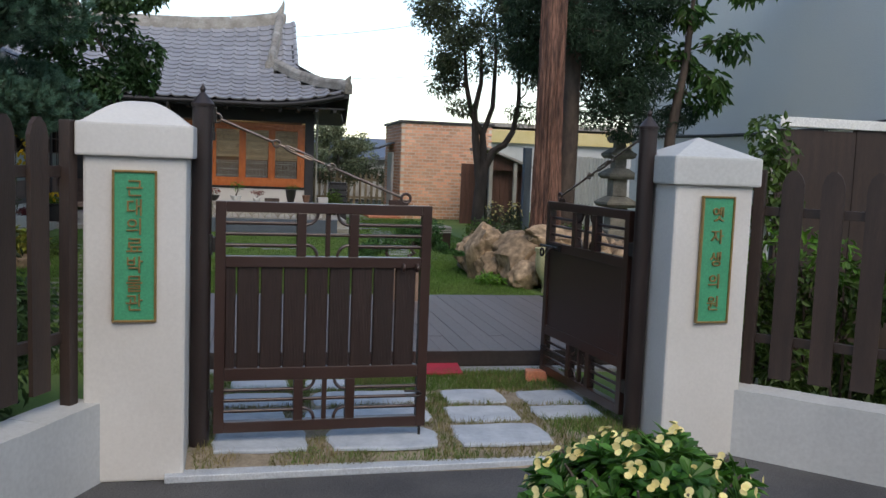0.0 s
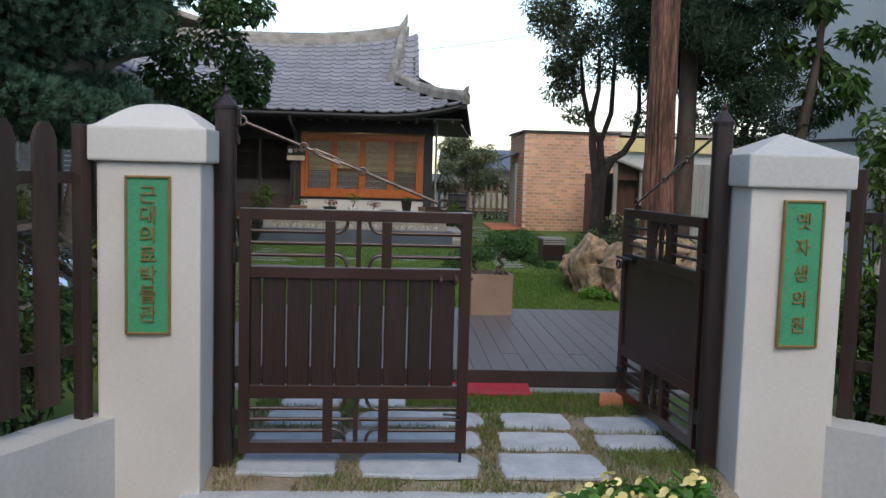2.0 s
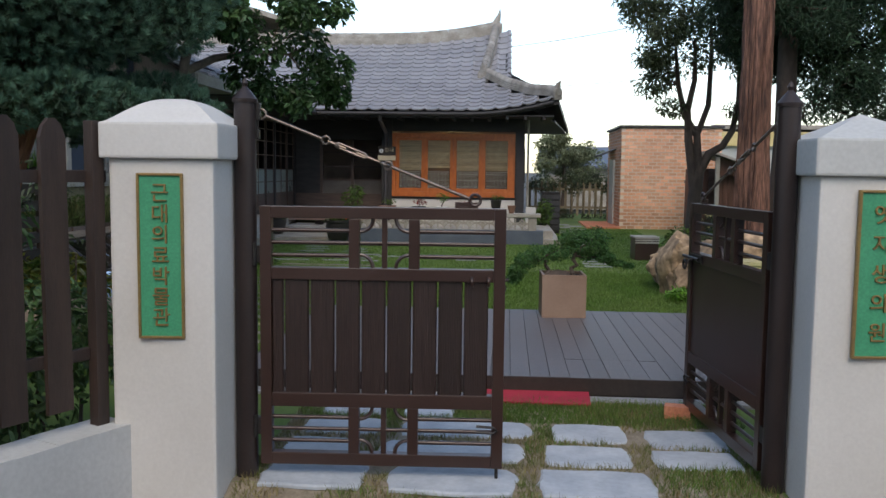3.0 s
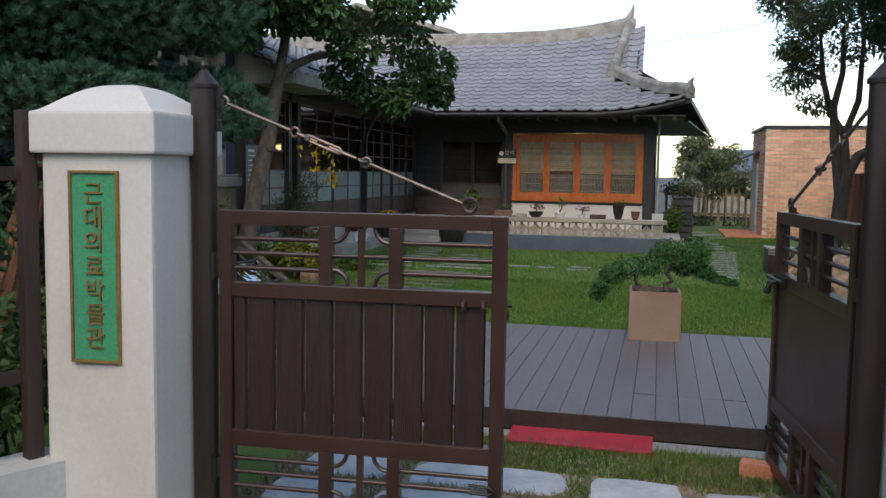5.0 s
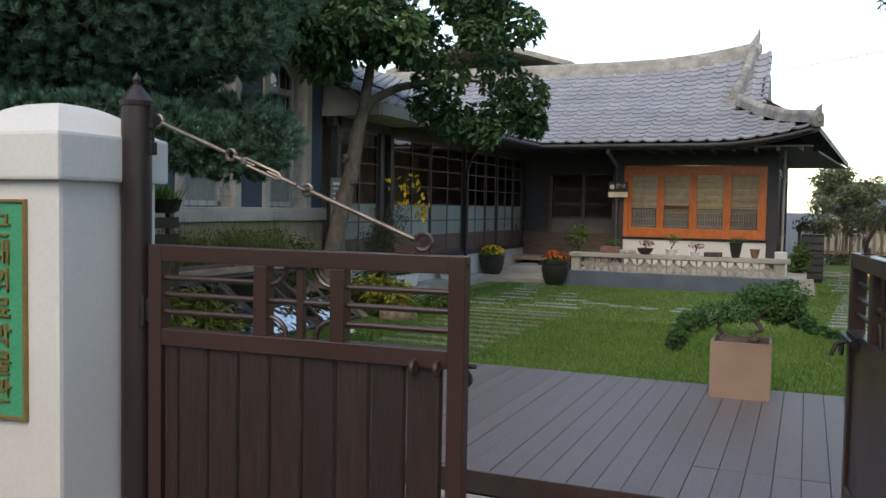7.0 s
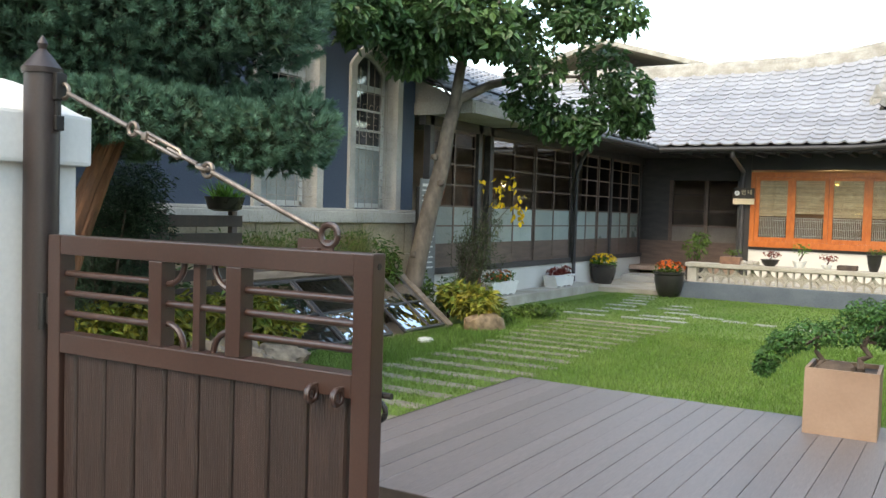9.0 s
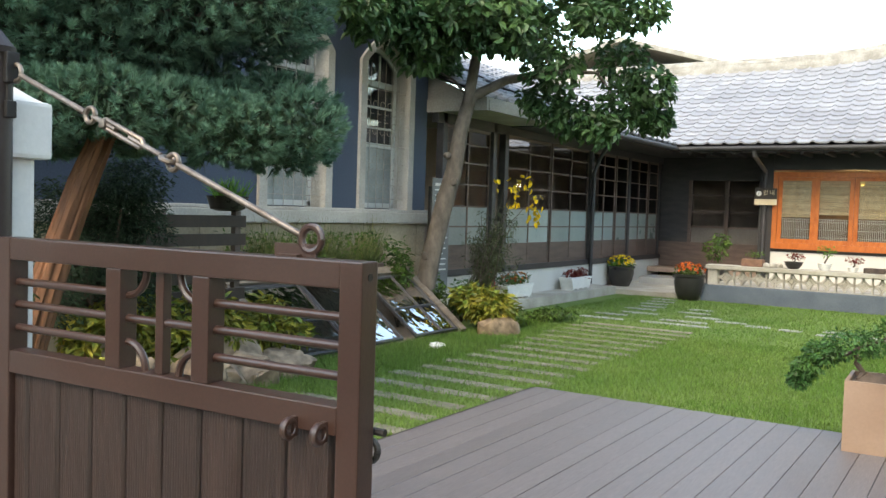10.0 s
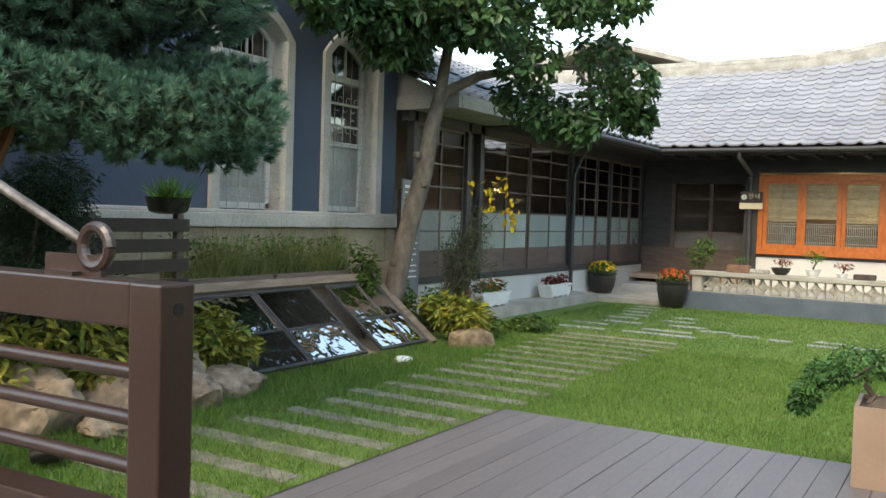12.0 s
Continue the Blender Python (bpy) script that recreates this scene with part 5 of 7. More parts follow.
for y0, y1 in ((10.3, 11.6), (11.65, 12.95)):
    t = thing("planter_box", -4.4, (y0 + y1) / 2, 0, 0, "brown wooden planter box with slender green herbs", "planter", "planter boxes by the wall")
    wpart("box", Shape().box(-4.56, -4.28, y0, y1, 0.0, 0.86, 0.01), DARK_BROWN_WOOD, t)
    HERB = bpy.data.materials.get("herb_stalks") or leaf_mat("herb_stalks", (0.08, 0.12, 0.035), (0.19, 0.2, 0.075), 0.6, 0.25)
    n = 1300
    c = np.column_stack([np.random.uniform(-4.54, -4.32, n), np.random.uniform(y0, y1, n), np.full(n, 0.85)])
    d = np.random.normal(size=(n, 3)) * (0.28, 0.4, 0.0) + (0.02, 0, 1)
    wpart("herb_growth", blades("herb_growth", c, d, (0.2 + 0.55 * np.random.rand(n) ** 2) * (0.75 + 0.35 * np.sin(c[:, 1] * 7)), np.full(n, 0.011), HERB), LEAF_HEDGE, t, kind="stuff")
    k = 420
    c2 = c[:k] + np.random.normal(size=(k, 3)) * (0.06, 0.06, 0.0) + np.column_stack([np.zeros(k), np.zeros(k), np.random.uniform(0.1, 0.42, k)])
    wpart("herb_leaves", quads("herb_leaves", c2, np.random.normal(size=(k, 3)) + (0, 0, 0.8), np.random.normal(size=(k, 3)), np.full(k, 0.06), np.full(k, 0.022), LEAF_HEDGE, 0.1), LEAF_HEDGE, t, kind="stuff")

sf = thing("slat_fence", -3.62, 9.0, 0, 0, "brown horizontal slat fence among the shrubs", "fence")
for y in (7.9, 8.8, 9.68):
    wpart("post", Shape().box(-3.66, -3.6, y - 0.035, y + 0.035, 0.0, 1.5, 0.004), DARK_BROWN_WOOD, sf)
for i in range(6):
    wpart("slat", Shape().box(-3.6, -3.575, 7.85, 9.76, 0.5 + i * 0.17, 0.61 + i * 0.17, 0.004), FENCE_WOOD, sf)
t = thing("flower_pot", -3.62, 9.56, 1.5, 0, "dark pot with spiky grass on the slat fence", "plant pot")
part("pot", Shape().lathe((0, 0, 0), [(0.1, 0), (0.16, 0.02), (0.19, 0.12), (0.2, 0.14), (0.18, 0.14), (0.17, 0.1)], 20), POT_DARK, t, smooth=True)
n = 120
part("grass", blades("grass", np.random.normal(size=(n, 3)) * (0.06, 0.06, 0) + (0, 0, 0.12), np.random.normal(size=(n, 3)) * (0.6, 0.6, 0.2) + (0, 0, 0.9), np.full(n, 0.22), np.full(n, 0.018), LEAF_LIGHT), LEAF_LIGHT, t, kind="stuff")

rockspots = ((-3.55, 7.5, 0.38, 0.34, 0.26), (-3.25, 8.1, 0.36, 0.36, 0.28), (-3.05, 8.75, 0.34, 0.3, 0.25), (-2.98, 9.25, 0.26, 0.24, 0.18), (-3.4, 9.35, 0.3, 0.28, 0.3), (-2.75, 8.35, 0.2, 0.25, 0.12), (-3.1, 9.75, 0.3, 0.25, 0.16), (-3.0, 6.8, 0.35, 0.4, 0.25))
for i, (x, y, a, b, c) in enumerate(rockspots):
    solid("garden_rock", Shape().rock((0, 0, c * 0.5), (a, b, c), i + 3, 0.34, 5, 0.55), GREY_ROCK, "rough grey-brown garden rock edging the bed", "rock", "rocks of the west bed", smooth=True, at=pose(x, y, 0, 0, 0, i * 40))
solid("garden_rock", Shape().rock((0, 0, 0.07), (0.34, 0.17, 0.15), 21, 0.2, 3, 0.5), ROCK, "flat tan rock in front of a shrub", "rock", "rocks of the west bed", smooth=True, at=pose(-2.88, 13.55, 0, 0, 0, 60))
solid("valve_cover", Shape().lathe((0, 0, 0), [(0.1, 0), (0.1, 0.03), (0.08, 0.055), (0.03, 0.065)], 18), WHITE_PLASTIC, "pale round valve cover in the grass", "cover", at=pose(-2.87, 12.09, 0), smooth=True)
t = thing("garden_spotlight", -2.37, 7.6, 0, 40, "small black garden spotlight in the grass", "lamp")
part("housing", Shape().tube([(-0.07, 0, 0.07), (0.04, 0, 0.1), (0.08, 0, 0.11)], [0.05, 0.065, 0.07], 14), BLACK_STEEL, t, smooth=True)
part("spike", Shape().tube([(0, 0, -0.02), (0, 0, 0.07)], 0.012, 8), BLACK_STEEL, t)

t = thing("information_plaque", -4.2, 14.15, 0, 0, "tall grey plaque with lines of white text on a stand", "sign")
wpart("panel", Shape().box(-4.22, -4.2, 13.93, 14.37, 0.42, 2.02, 0.003), PLAQUE, t)
wpart("stand", Shape().box(-4.26, -4.222, 13.9, 13.96, 0.0, 1.9, 0.003).box(-4.3, -4.1, 13.88, 14.4, 0.0, 0.05, 0.004), BLACK_STEEL, t)
for i in range(17):
    w = (0.2 if i == 0 else random.uniform(0.28, 0.34)) if i % 6 != 1 else 0.24
    z = 1.93 - i * 0.075
    h = 0.02 if i == 0 else 0.009
    wpart("text_line", Shape().box(-4.2, -4.197, 13.98, 13.98 + w, z - h, z + h), PAPER_WHITE, t)


def shrub(name, x, y, z, r, h, material, label, n, length, width, category="shrub", group="", flowers=None, nf=0, stems=5):
    t = thing(name, x, y, z, 0, label, category, group)
    for i in range(stems):
        s = Shape()
        a = 2 * math.pi * i / stems + 0.4
        limb(s, (0, 0, 0), (math.cos(a) * r * 0.6, math.sin(a) * r * 0.6, h * 0.75), 0.012, 0.004, 0.08, 4, 5)
        part("stem", s, BARK_DARK, t)
    clumps = []
    for i in range(9):
        a, k = random.uniform(0, 6.28), random.uniform(0.0, 0.62)
        zz = h * random.uniform(0.35, 0.78)
        clumps.append(((math.cos(a) * r * k, math.sin(a) * r * k, zz), (r * 0.45, r * 0.45, h * 0.28)))
    part("leaves", foliage("leaves", clumps, n // 9, length, width, material, 0.1, 0.45), material, t, kind="stuff")
    if flowers is not None:
        p, d = ball(nf, (0, 0, h * 0.55), (r * 0.98, r * 0.98, h * 0.5), 0.93, -0.1)
        k = len(p)
        C = np.repeat(p, 5, 0)
        U = np.random.normal(size=(k * 5, 3)) + np.repeat(d, 5, 0) * 0.3
        N = np.repeat(d, 5, 0) + np.random.normal(size=(k * 5, 3)) * 0.2
        part("flowers", quads("flowers", C, N, U, np.full(k * 5, length * 0.62), np.full(k * 5, length * 0.5), flowers, 0.05), flowers, t, kind="stuff")
    return t


for x, y, r, h in ((-3.35, 9.85, 0.38, 0.6), (-3.38, 8.7, 0.42, 0.66), (-3.45, 8.0, 0.4, 0.62), (-3.4, 9.25, 0.32, 0.62)):
    shrub("variegated_shrub", x, y, 0.12, r, h, LEAF_YELLOW, "variegated yellow-green shrub among rocks", 800, 0.1, 0.04, group="yellow shrubs")
shrub("variegated_shrub", -3.22, 13.75, 0.05, 0.5, 0.55, LEAF_YELLOW, "round yellow-green shrub behind a flat rock", 1500, 0.12, 0.05, group="yellow shrubs")
for i, (x, y, r, h, m) in enumerate(((-4.05, 13.6, 0.3, 0.7, LEAF_HEDGE), (-3.6, 14.6, 0.4, 0.4, LEAF_HEDGE), (-3.15, 14.5, 0.45, 0.22, LEAF_HEDGE), (-2.95, 15.3, 0.4, 0.2, LEAF_HEDGE), (-3.9, 14.3, 0.28, 0.6, LEAF_BROAD), (-4.2, 9.4, 0.5, 1.1, LEAF_BROAD), (-3.9, 7.0, 0.6, 0.9, LEAF_BROAD), (-4.15, 13.1, 0.25, 1.15, LEAF_HEDGE))):
    shrub("low_shrub", x, y, 0, r, h, m, "low green garden shrub in the bed", 700, 0.07, 0.03, group="west bed shrubs")
# drooping bush with hanging yellow blooms
t = thing("weeping_bush", -4.08, 15.0, 0.05, 0, "thin leaning bush with hanging yellow blossoms", "shrub")
tips = []
for i in range(26):
    s = Shape()
    a = random.uniform(0, 6.28)
    top = Vector((random.uniform(0.05, 0.5) + 0.18 * math.cos(a), random.uniform(-0.2, 0.25), random.uniform(0.8, 1.75)))
    limb(s, (random.uniform(-0.08, 0.08), random.uniform(-0.2, 0.1), 0), top, 0.012, 0.003, 0.05, 6, 5)
    part("stem", s, BARK_GREY, t)
    tips.append(top)
n = 2600
base = np.array([tips[i % len(tips)][:] for i in range(n)]) * np.random.uniform(0.25, 1.0, (n, 1)) + np.random.normal(size=(n, 3)) * 0.06
part("leaves", blades("leaves", base, np.random.normal(size=(n, 3)) * 0.6 + (0, 0, -0.5), np.full(n, 0.12), np.full(n, 0.014), LEAF_OLIVE), LEAF_OLIVE, t, kind="stuff")
C = []
for cx, cy, z0, z1, k in ((0.42, 0.3, 1.6, 1.92, 14), (0.62, 0.62, 1.3, 1.8, 26), (0.36, 0.12, 1.85, 2.02, 7), (0.55, 0.5, 1.85, 2.1, 9)):
    C.append(np.column_stack([np.random.normal(cx, 0.05, k), np.random.normal(cy, 0.05, k), np.random.uniform(z0, z1, k)]))
for q in C:
    s = Shape()
    limb(s, (0.1, 0.1, 0.9), (float(q[:, 0].mean()), float(q[:, 1].mean()), float(q[:, 2].max())), 0.008, 0.004, 0.06, 6, 5)
    part("stem", s, BARK_GREY, t)
C = np.concatenate(C)
k = len(C)
part("blossoms", quads("blossoms", C, np.random.normal(size=(k, 3)), np.random.normal(size=(k, 3)) * 0.4 + (0, 0, -1), np.full(k, 0.1), np.full(k, 0.06), PETAL_GOLD, 0.1), PETAL_GOLD, t, "yellow hanging blossoms", kind="stuff")


def big_pot(x, y, z, r, h, material, leaf, petals, label, nl=260, nf=60):
    t = thing("flower_pot", x, y, z, 0, label, "plant pot", "large flower pots")
    part("pot", Shape().lathe((0, 0, 0), [(r * 0.62, 0), (r * 0.66, 0.01), (r * 0.86, h * 0.3), (r * 0.98, h * 0.65), (r * 0.97, h * 0.86), (r * 1.06, h * 0.92), (r * 1.06, h), (r * 0.94, h), (r * 0.9, h * 0.9)], 28), material, t, smooth=True)
    part("soil", Shape().lathe((0, 0, h * 0.88), [(r * 0.93, 0), (r * 0.9, 0.01)], 20), SOIL, t)
    c = [((0, 0, h + 0.02), (r * 0.95, r * 0.95, 0.12))]
    part("leaves", foliage("leaves", c, nl, 0.08, 0.03, leaf, 0.0, 0.3), leaf, t, kind="stuff")
    p, d = ball(nf, (0, 0, h + 0.06), (r * 1.05, r * 1.05, 0.17), 0.9, 0.0)
    part("flowers", quads("flowers", np.repeat(p, 4, 0), np.repeat(d, 4, 0) + np.random.normal(size=(len(p) * 4, 3)) * 0.3, np.random.normal(size=(len(p) * 4, 3)), np.full(len(p) * 4, 0.045), np.full(len(p) * 4, 0.035), petals), petals, t, kind="stuff")
    return t


big_pot(-4.2, 21.2, 0.1, 0.28, 0.42, POT_DARK, LEAF_LIGHT, PETAL_GOLD, "large dark glazed pot of yellow-green flowers")
big_pot(-2.5, 20.35, 0.0, 0.29, 0.5, POT_DARK, LEAF_HEDGE, PETAL_RED, "large dark glazed pot of orange-red flowers")


def trough(x, y, z, w, label, leaf, petals):
    t = thing("planter_trough", x, y, z, 90, label, "planter", "white planter troughs")
    s = Shape().prism([(-w * 0.42, 0.03), (w * 0.42, 0.03), (w * 0.5, 0.2), (w * 0.53, 0.2), (w * 0.53, 0.235), (-w * 0.53, 0.235), (-w * 0.53, 0.2), (-w * 0.5, 0.2)], "y", -0.13, 0.13)
    for k in (-0.38, -0.13, 0.13, 0.38):
        s.box(w * k - 0.04, w * k + 0.04, -0.11, 0.11, 0.0, 0.031)
    part("trough", s, WHITE_PLASTIC, t)
    part("plants", foliage("plants", [((w * k, 0, 0.28), (w * 0.2, 0.12, 0.12)) for k in (-0.3, 0, 0.3)], 110, 0.07, 0.028, leaf, 0.0, 0.2), leaf, t, kind="stuff")
    if petals is not None:
        p, d = ball(50, (0, 0, 0.3), (w * 0.5, 0.15, 0.14), 0.8, 0)
        part("flowers", quads("flowers", p, d, np.random.normal(size=p.shape), np.full(len(p), 0.05), np.full(len(p), 0.04), petals), petals, t, kind="stuff")
    return t


LEAF_RED = leaf_mat("dark_red_leaves", (0.12, 0.018, 0.015), (0.22, 0.03, 0.02), 0.5, 0.1)
trough(-4.24, 16.5, 0.16, 0.9, "white plastic trough with small pink and green plants", LEAF_HEDGE, PETAL_RED)
trough(-4.25, 19.0, 0.16, 0.9, "white plastic trough with dark red foliage", LEAF_RED, None)
solid("fire_extinguisher", Shape().lathe((0, 0, 0), [(0.07, 0), (0.08, 0.02), (0.08, 0.3), (0.06, 0.36), (0.025, 0.38), (0.025, 0.42), (0.04, 0.43), (0.03, 0.46)], 18), RED_PAINT, "small red extinguisher by the annex base", "extinguisher", at=pose(-4.38, 15.95, 0.16), smooth=True)
solid("shoe", Shape().rock((0, 0, 0.04), (0.13, 0.05, 0.05), 5, 0.15, 2, 0.8), POT_DARK, "black leather shoe lying on the entrance step", "shoe", "shoes on the step", at=pose(-3.45, 22.7, 0.245))
solid("shoe", Shape().rock((0, 0, 0.04), (0.13, 0.05, 0.05), 6, 0.15, 2, 0.8), POT_DARK, "black leather shoe lying on the entrance step", "shoe", "shoes on the step", at=pose(-3.15, 22.75, 0.245, 0, 0, 15))

# ---- on the terrace ----
t = thing("guide_sign", -1.8, HY - 0.13, 1.9, 0, "small brown guide sign with a white disc on a post", "sign")
part("board", Shape().box(-0.23, 0.23, -0.02, 0.0, 0.13, 0.36, 0.004), SIGN_BROWN, t)
part("lower_board", Shape().box(-0.23, 0.23, -0.018, 0.0, 0.0, 0.125, 0.004), SIGN_CREAM, t, "cream lower strip")
part("disc", Shape().tube([(-0.14, -0.02, 0.245), (-0.14, -0.026, 0.245)], 0.055, 20), PAPER_WHITE, t)
for ch, size, x, z, m in (("i", 0.1, -0.14, 0.245, SIGN_BROWN), ("\uc548", 0.12, 0.0, 0.262, SIGN_CREAM), ("\ub0b4", 0.12, 0.13, 0.262, SIGN_CREAM)):
    me = lettering(ch, size, 0.002)
    me.materials.clear()
    me.materials.append(m)
    ob = part("lettering", me, m, t)
    ob.matrix_local = pose(x, -0.029 if ch == "i" else -0.024, z)
part("arm", Shape().box(-0.05, 0.05, 0.0, 0.115, 0.15, 0.2), BLACK_STEEL, t)


def small_pot(x, y, z, r, h, material, label, kind, square=False, leaf=LEAF_LIGHT, top=0.25):
    t = thing("bonsai_pot", x, y, z, 0, label, "plant pot", "pots on the terrace wall")
    if square:
        part("pot", Shape().box(-r, r, -r * 0.6, r * 0.6, 0.0, h, 0.012), material, t)
    else:
        part("pot", Shape().lathe((0, 0, 0), [(r * 0.55, 0), (r * 0.6, 0.01), (r * 0.9, h * 0.5), (r, h * 0.85), (r * 1.08, h * 0.9), (r * 1.08, h), (r * 0.9, h), (r * 0.86, h * 0.9)], 18), material, t, smooth=True)
    if kind:
        s = Shape()
        limb(s, (0, 0, h * 0.8), (0.03, 0, h + top * 0.6), 0.018, 0.008, 0.12, 4, 6)
        part("trunk", s, BARK_DARK, t)
        part("leaves", foliage("leaves", [((0.03 + i * 0.07, 0.02 * i, h + top * (0.6 + 0.12 * abs(i))), (0.09, 0.09, top * 0.3)) for i in (-1, 0, 1)], 30, 0.045, 0.022, leaf), leaf, t, kind="stuff")
    return t


CY, CZ = TY + 0.2, 0.695
small_pot(-1.42, CY, CZ, 0.19, 0.14, POT_CLAY, "brown rectangular bonsai pot", True, True, LEAF_HEDGE, 0.15)
small_pot(-0.7, CY, CZ, 0.16, 0.13, POT_DARK, "dark round bowl with a little plant", True, False, LEAF_RED, 0.16)
small_pot(-0.17, CY, CZ, 0.12, 0.13, WHITE_PLASTIC, "pale pot with a spreading green bonsai", True, False, LEAF_LIGHT, 0.33)
small_pot(0.3, CY, CZ, 0.09, 0.09, WHITE_PLASTIC, "small pale bowl with a seedling", True, False, LEAF_RED, 0.18)
small_pot(0.65, CY, CZ, 0.17, 0.09, BARK_DARK, "low dark rectangular tray", False, True)
small_pot(1.08, CY, CZ, 0.12, 0.3, POT_DARK, "tall dark glazed jar", True, False, LEAF_HEDGE, 0.1)
small_pot(1.44, CY, CZ, 0.09, 0.18, POT_CLAY, "small empty terracotta pot on the coping", False)
for i, x in enumerate((-1.18, -1.06, -0.95)):
    solid("pebble", Shape().rock((0, 0, 0.035), (0.07, 0.06, 0.05), 40 + i, 0.2, 2, 0.6), PALE_CONCRETE, "pale stone laid on the terrace coping", "stone", "stones on the coping", at=pose(x, CY, CZ))
solid("white_post_stub", Shape().box(-0.12, 0.12, -0.1, 0.1, 0, 0.5, 0.012), WHITE_PLASTER, "short white plastered pier at the terrace end", "pier", at=pose(1.9, TY + 1.1, 0.3))
# green potted plant beside the window post
t = thing("potted_plant", -2.5, 22.15, 0.1, 0, "leafy green plant in a dark pot by the recess", "plant pot")
part("pot", Shape().lathe((0, 0, 0), [(0.16, 0), (0.2, 0.3), (0.23, 0.42), (0.23, 0.46), (0.2, 0.46)], 20), POT_DARK, t, smooth=True)
part("leaves", foliage("leaves", [((0.0, 0, 0.82), (0.26, 0.26, 0.22)), ((0.1, 0, 1.02), (0.18, 0.18, 0.18))], 110, 0.11, 0.045, LEAF_HEDGE, 0.3), LEAF_LIGHT, t, kind="stuff")
for a in range(4):
    s = Shape()
    limb(s, (0, 0, 0.4), (0.2 * math.cos(a * 1.6), 0.2 * math.sin(a * 1.6), 0.9), 0.012, 0.005, 0.05, 4, 5)
    part("stem", s, BARK_DARK, t)
shrub("low_shrub", 2.25, 22.9, 0.1, 0.34, 0.85, LEAF_HEDGE, "dark green shrub at the house corner", 700, 0.09, 0.035)
t = thing("slatted_box", 2.5, 24.4, 0, 0, "black slatted equipment box at the house corner", "box")
part("body", Shape().box(-0.24, 0.24, -0.2, 0.25, 0.0, 1.12, 0.01), BLACK_STEEL, t)
for i in range(6):
    part("slat", Shape().box(-0.25, 0.25, -0.235, -0.205, 0.1 + i * 0.165, 0.22 + i * 0.165, 0.004), DARK_WOOD, t)

# ---- planter with bonsai on the deck ----
t = thing("bonsai_planter", 1.925, 9.87, DZ, 2.0, "square tan planter box with a spreading bonsai", "planter")
s = Shape()
a, h = 0.225, 0.44
s.add([(x * k, y * k, z) for k, z in ((a, 0), (a, h), (a - 0.022, h), (a - 0.022, h - 0.06)) for x, y in ((-1, -1), (1, -1), (1, 1), (-1, 1))], [(4 * r + j, 4 * r + (j + 1) % 4, 4 * r + 4 + (j + 1) % 4, 4 * r + 4 + j) for r in range(3) for j in range(4)] + [(3, 2, 1, 0)])
part("box", s, KRAFT, t)
part("soil", Shape().box(-a + 0.024, a - 0.024, -a + 0.024, a - 0.024, h - 0.1, h - 0.03).rock((-0.05, 0, h - 0.03), (0.13, 0.1, 0.06), 8, 0.3, 2), BARK_DARK, t)
s = Shape()
limb(s, (-0.12, -0.02, h - 0.05), (-0.2, -0.03, h + 0.16), 0.022, 0.016, 0.2, 5, 8)
limb(s, (-0.2, -0.03, h + 0.16), (-0.5, -0.05, h + 0.06), 0.014, 0.006, 0.1, 5, 6)
limb(s, (0.1, 0, h - 0.05), (0.13, 0.0, h + 0.2), 0.026, 0.02, 0.2, 5, 8)
limb(s, (0.13, 0, h + 0.2), (0.3, 0.0, h + 0.36), 0.018, 0.008, 0.1, 5, 6)
limb(s, (0.13, 0, h + 0.18), (0.6, -0.1, h + 0.12), 0.012, 0.004, 0.08, 5, 6)
limb(s, (-0.2, -0.03, h + 0.16), (0.0, 0.05, h + 0.28), 0.014, 0.006, 0.1, 5, 6)
part("trunk", s, BARK_DARK, t)
cl = [((-0.22, 0, h + 0.2), (0.18, 0.17, 0.1)), ((-0.38, -0.03, h + 0.13), (0.13, 0.12, 0.08)), ((-0.47, -0.05, h + 0.03), (0.1, 0.09, 0.07)), ((-0.51, -0.06, h - 0.05), (0.07, 0.07, 0.06)), ((-0.02, 0.04, h + 0.24), (0.18, 0.16, 0.11)), ((0.2, 0, h + 0.33), (0.2, 0.18, 0.13)), ((0.34, 0, h + 0.38), (0.16, 0.15, 0.12)), ((0.33, -0.03, h + 0.26), (0.14, 0.13, 0.07)), ((0.44, -0.06, h + 0.18), (0.1, 0.09, 0.05)), ((0.55, -0.08, h + 0.12), (0.09, 0.06, 0.02)), ((0.66, -0.1, h + 0.1), (0.06, 0.04, 0.012)), ((0.27, 0.05, h + 0.2), (0.13, 0.12, 0.06)), ((0.1, 0.08, h + 0.36), (0.14, 0.13, 0.1))]
part("leaves", foliage("leaves", cl, 560, 0.03, 0.015, LEAF_BONSAI, 0.1, 0.3), LEAF_BONSAI, t, kind="stuff")

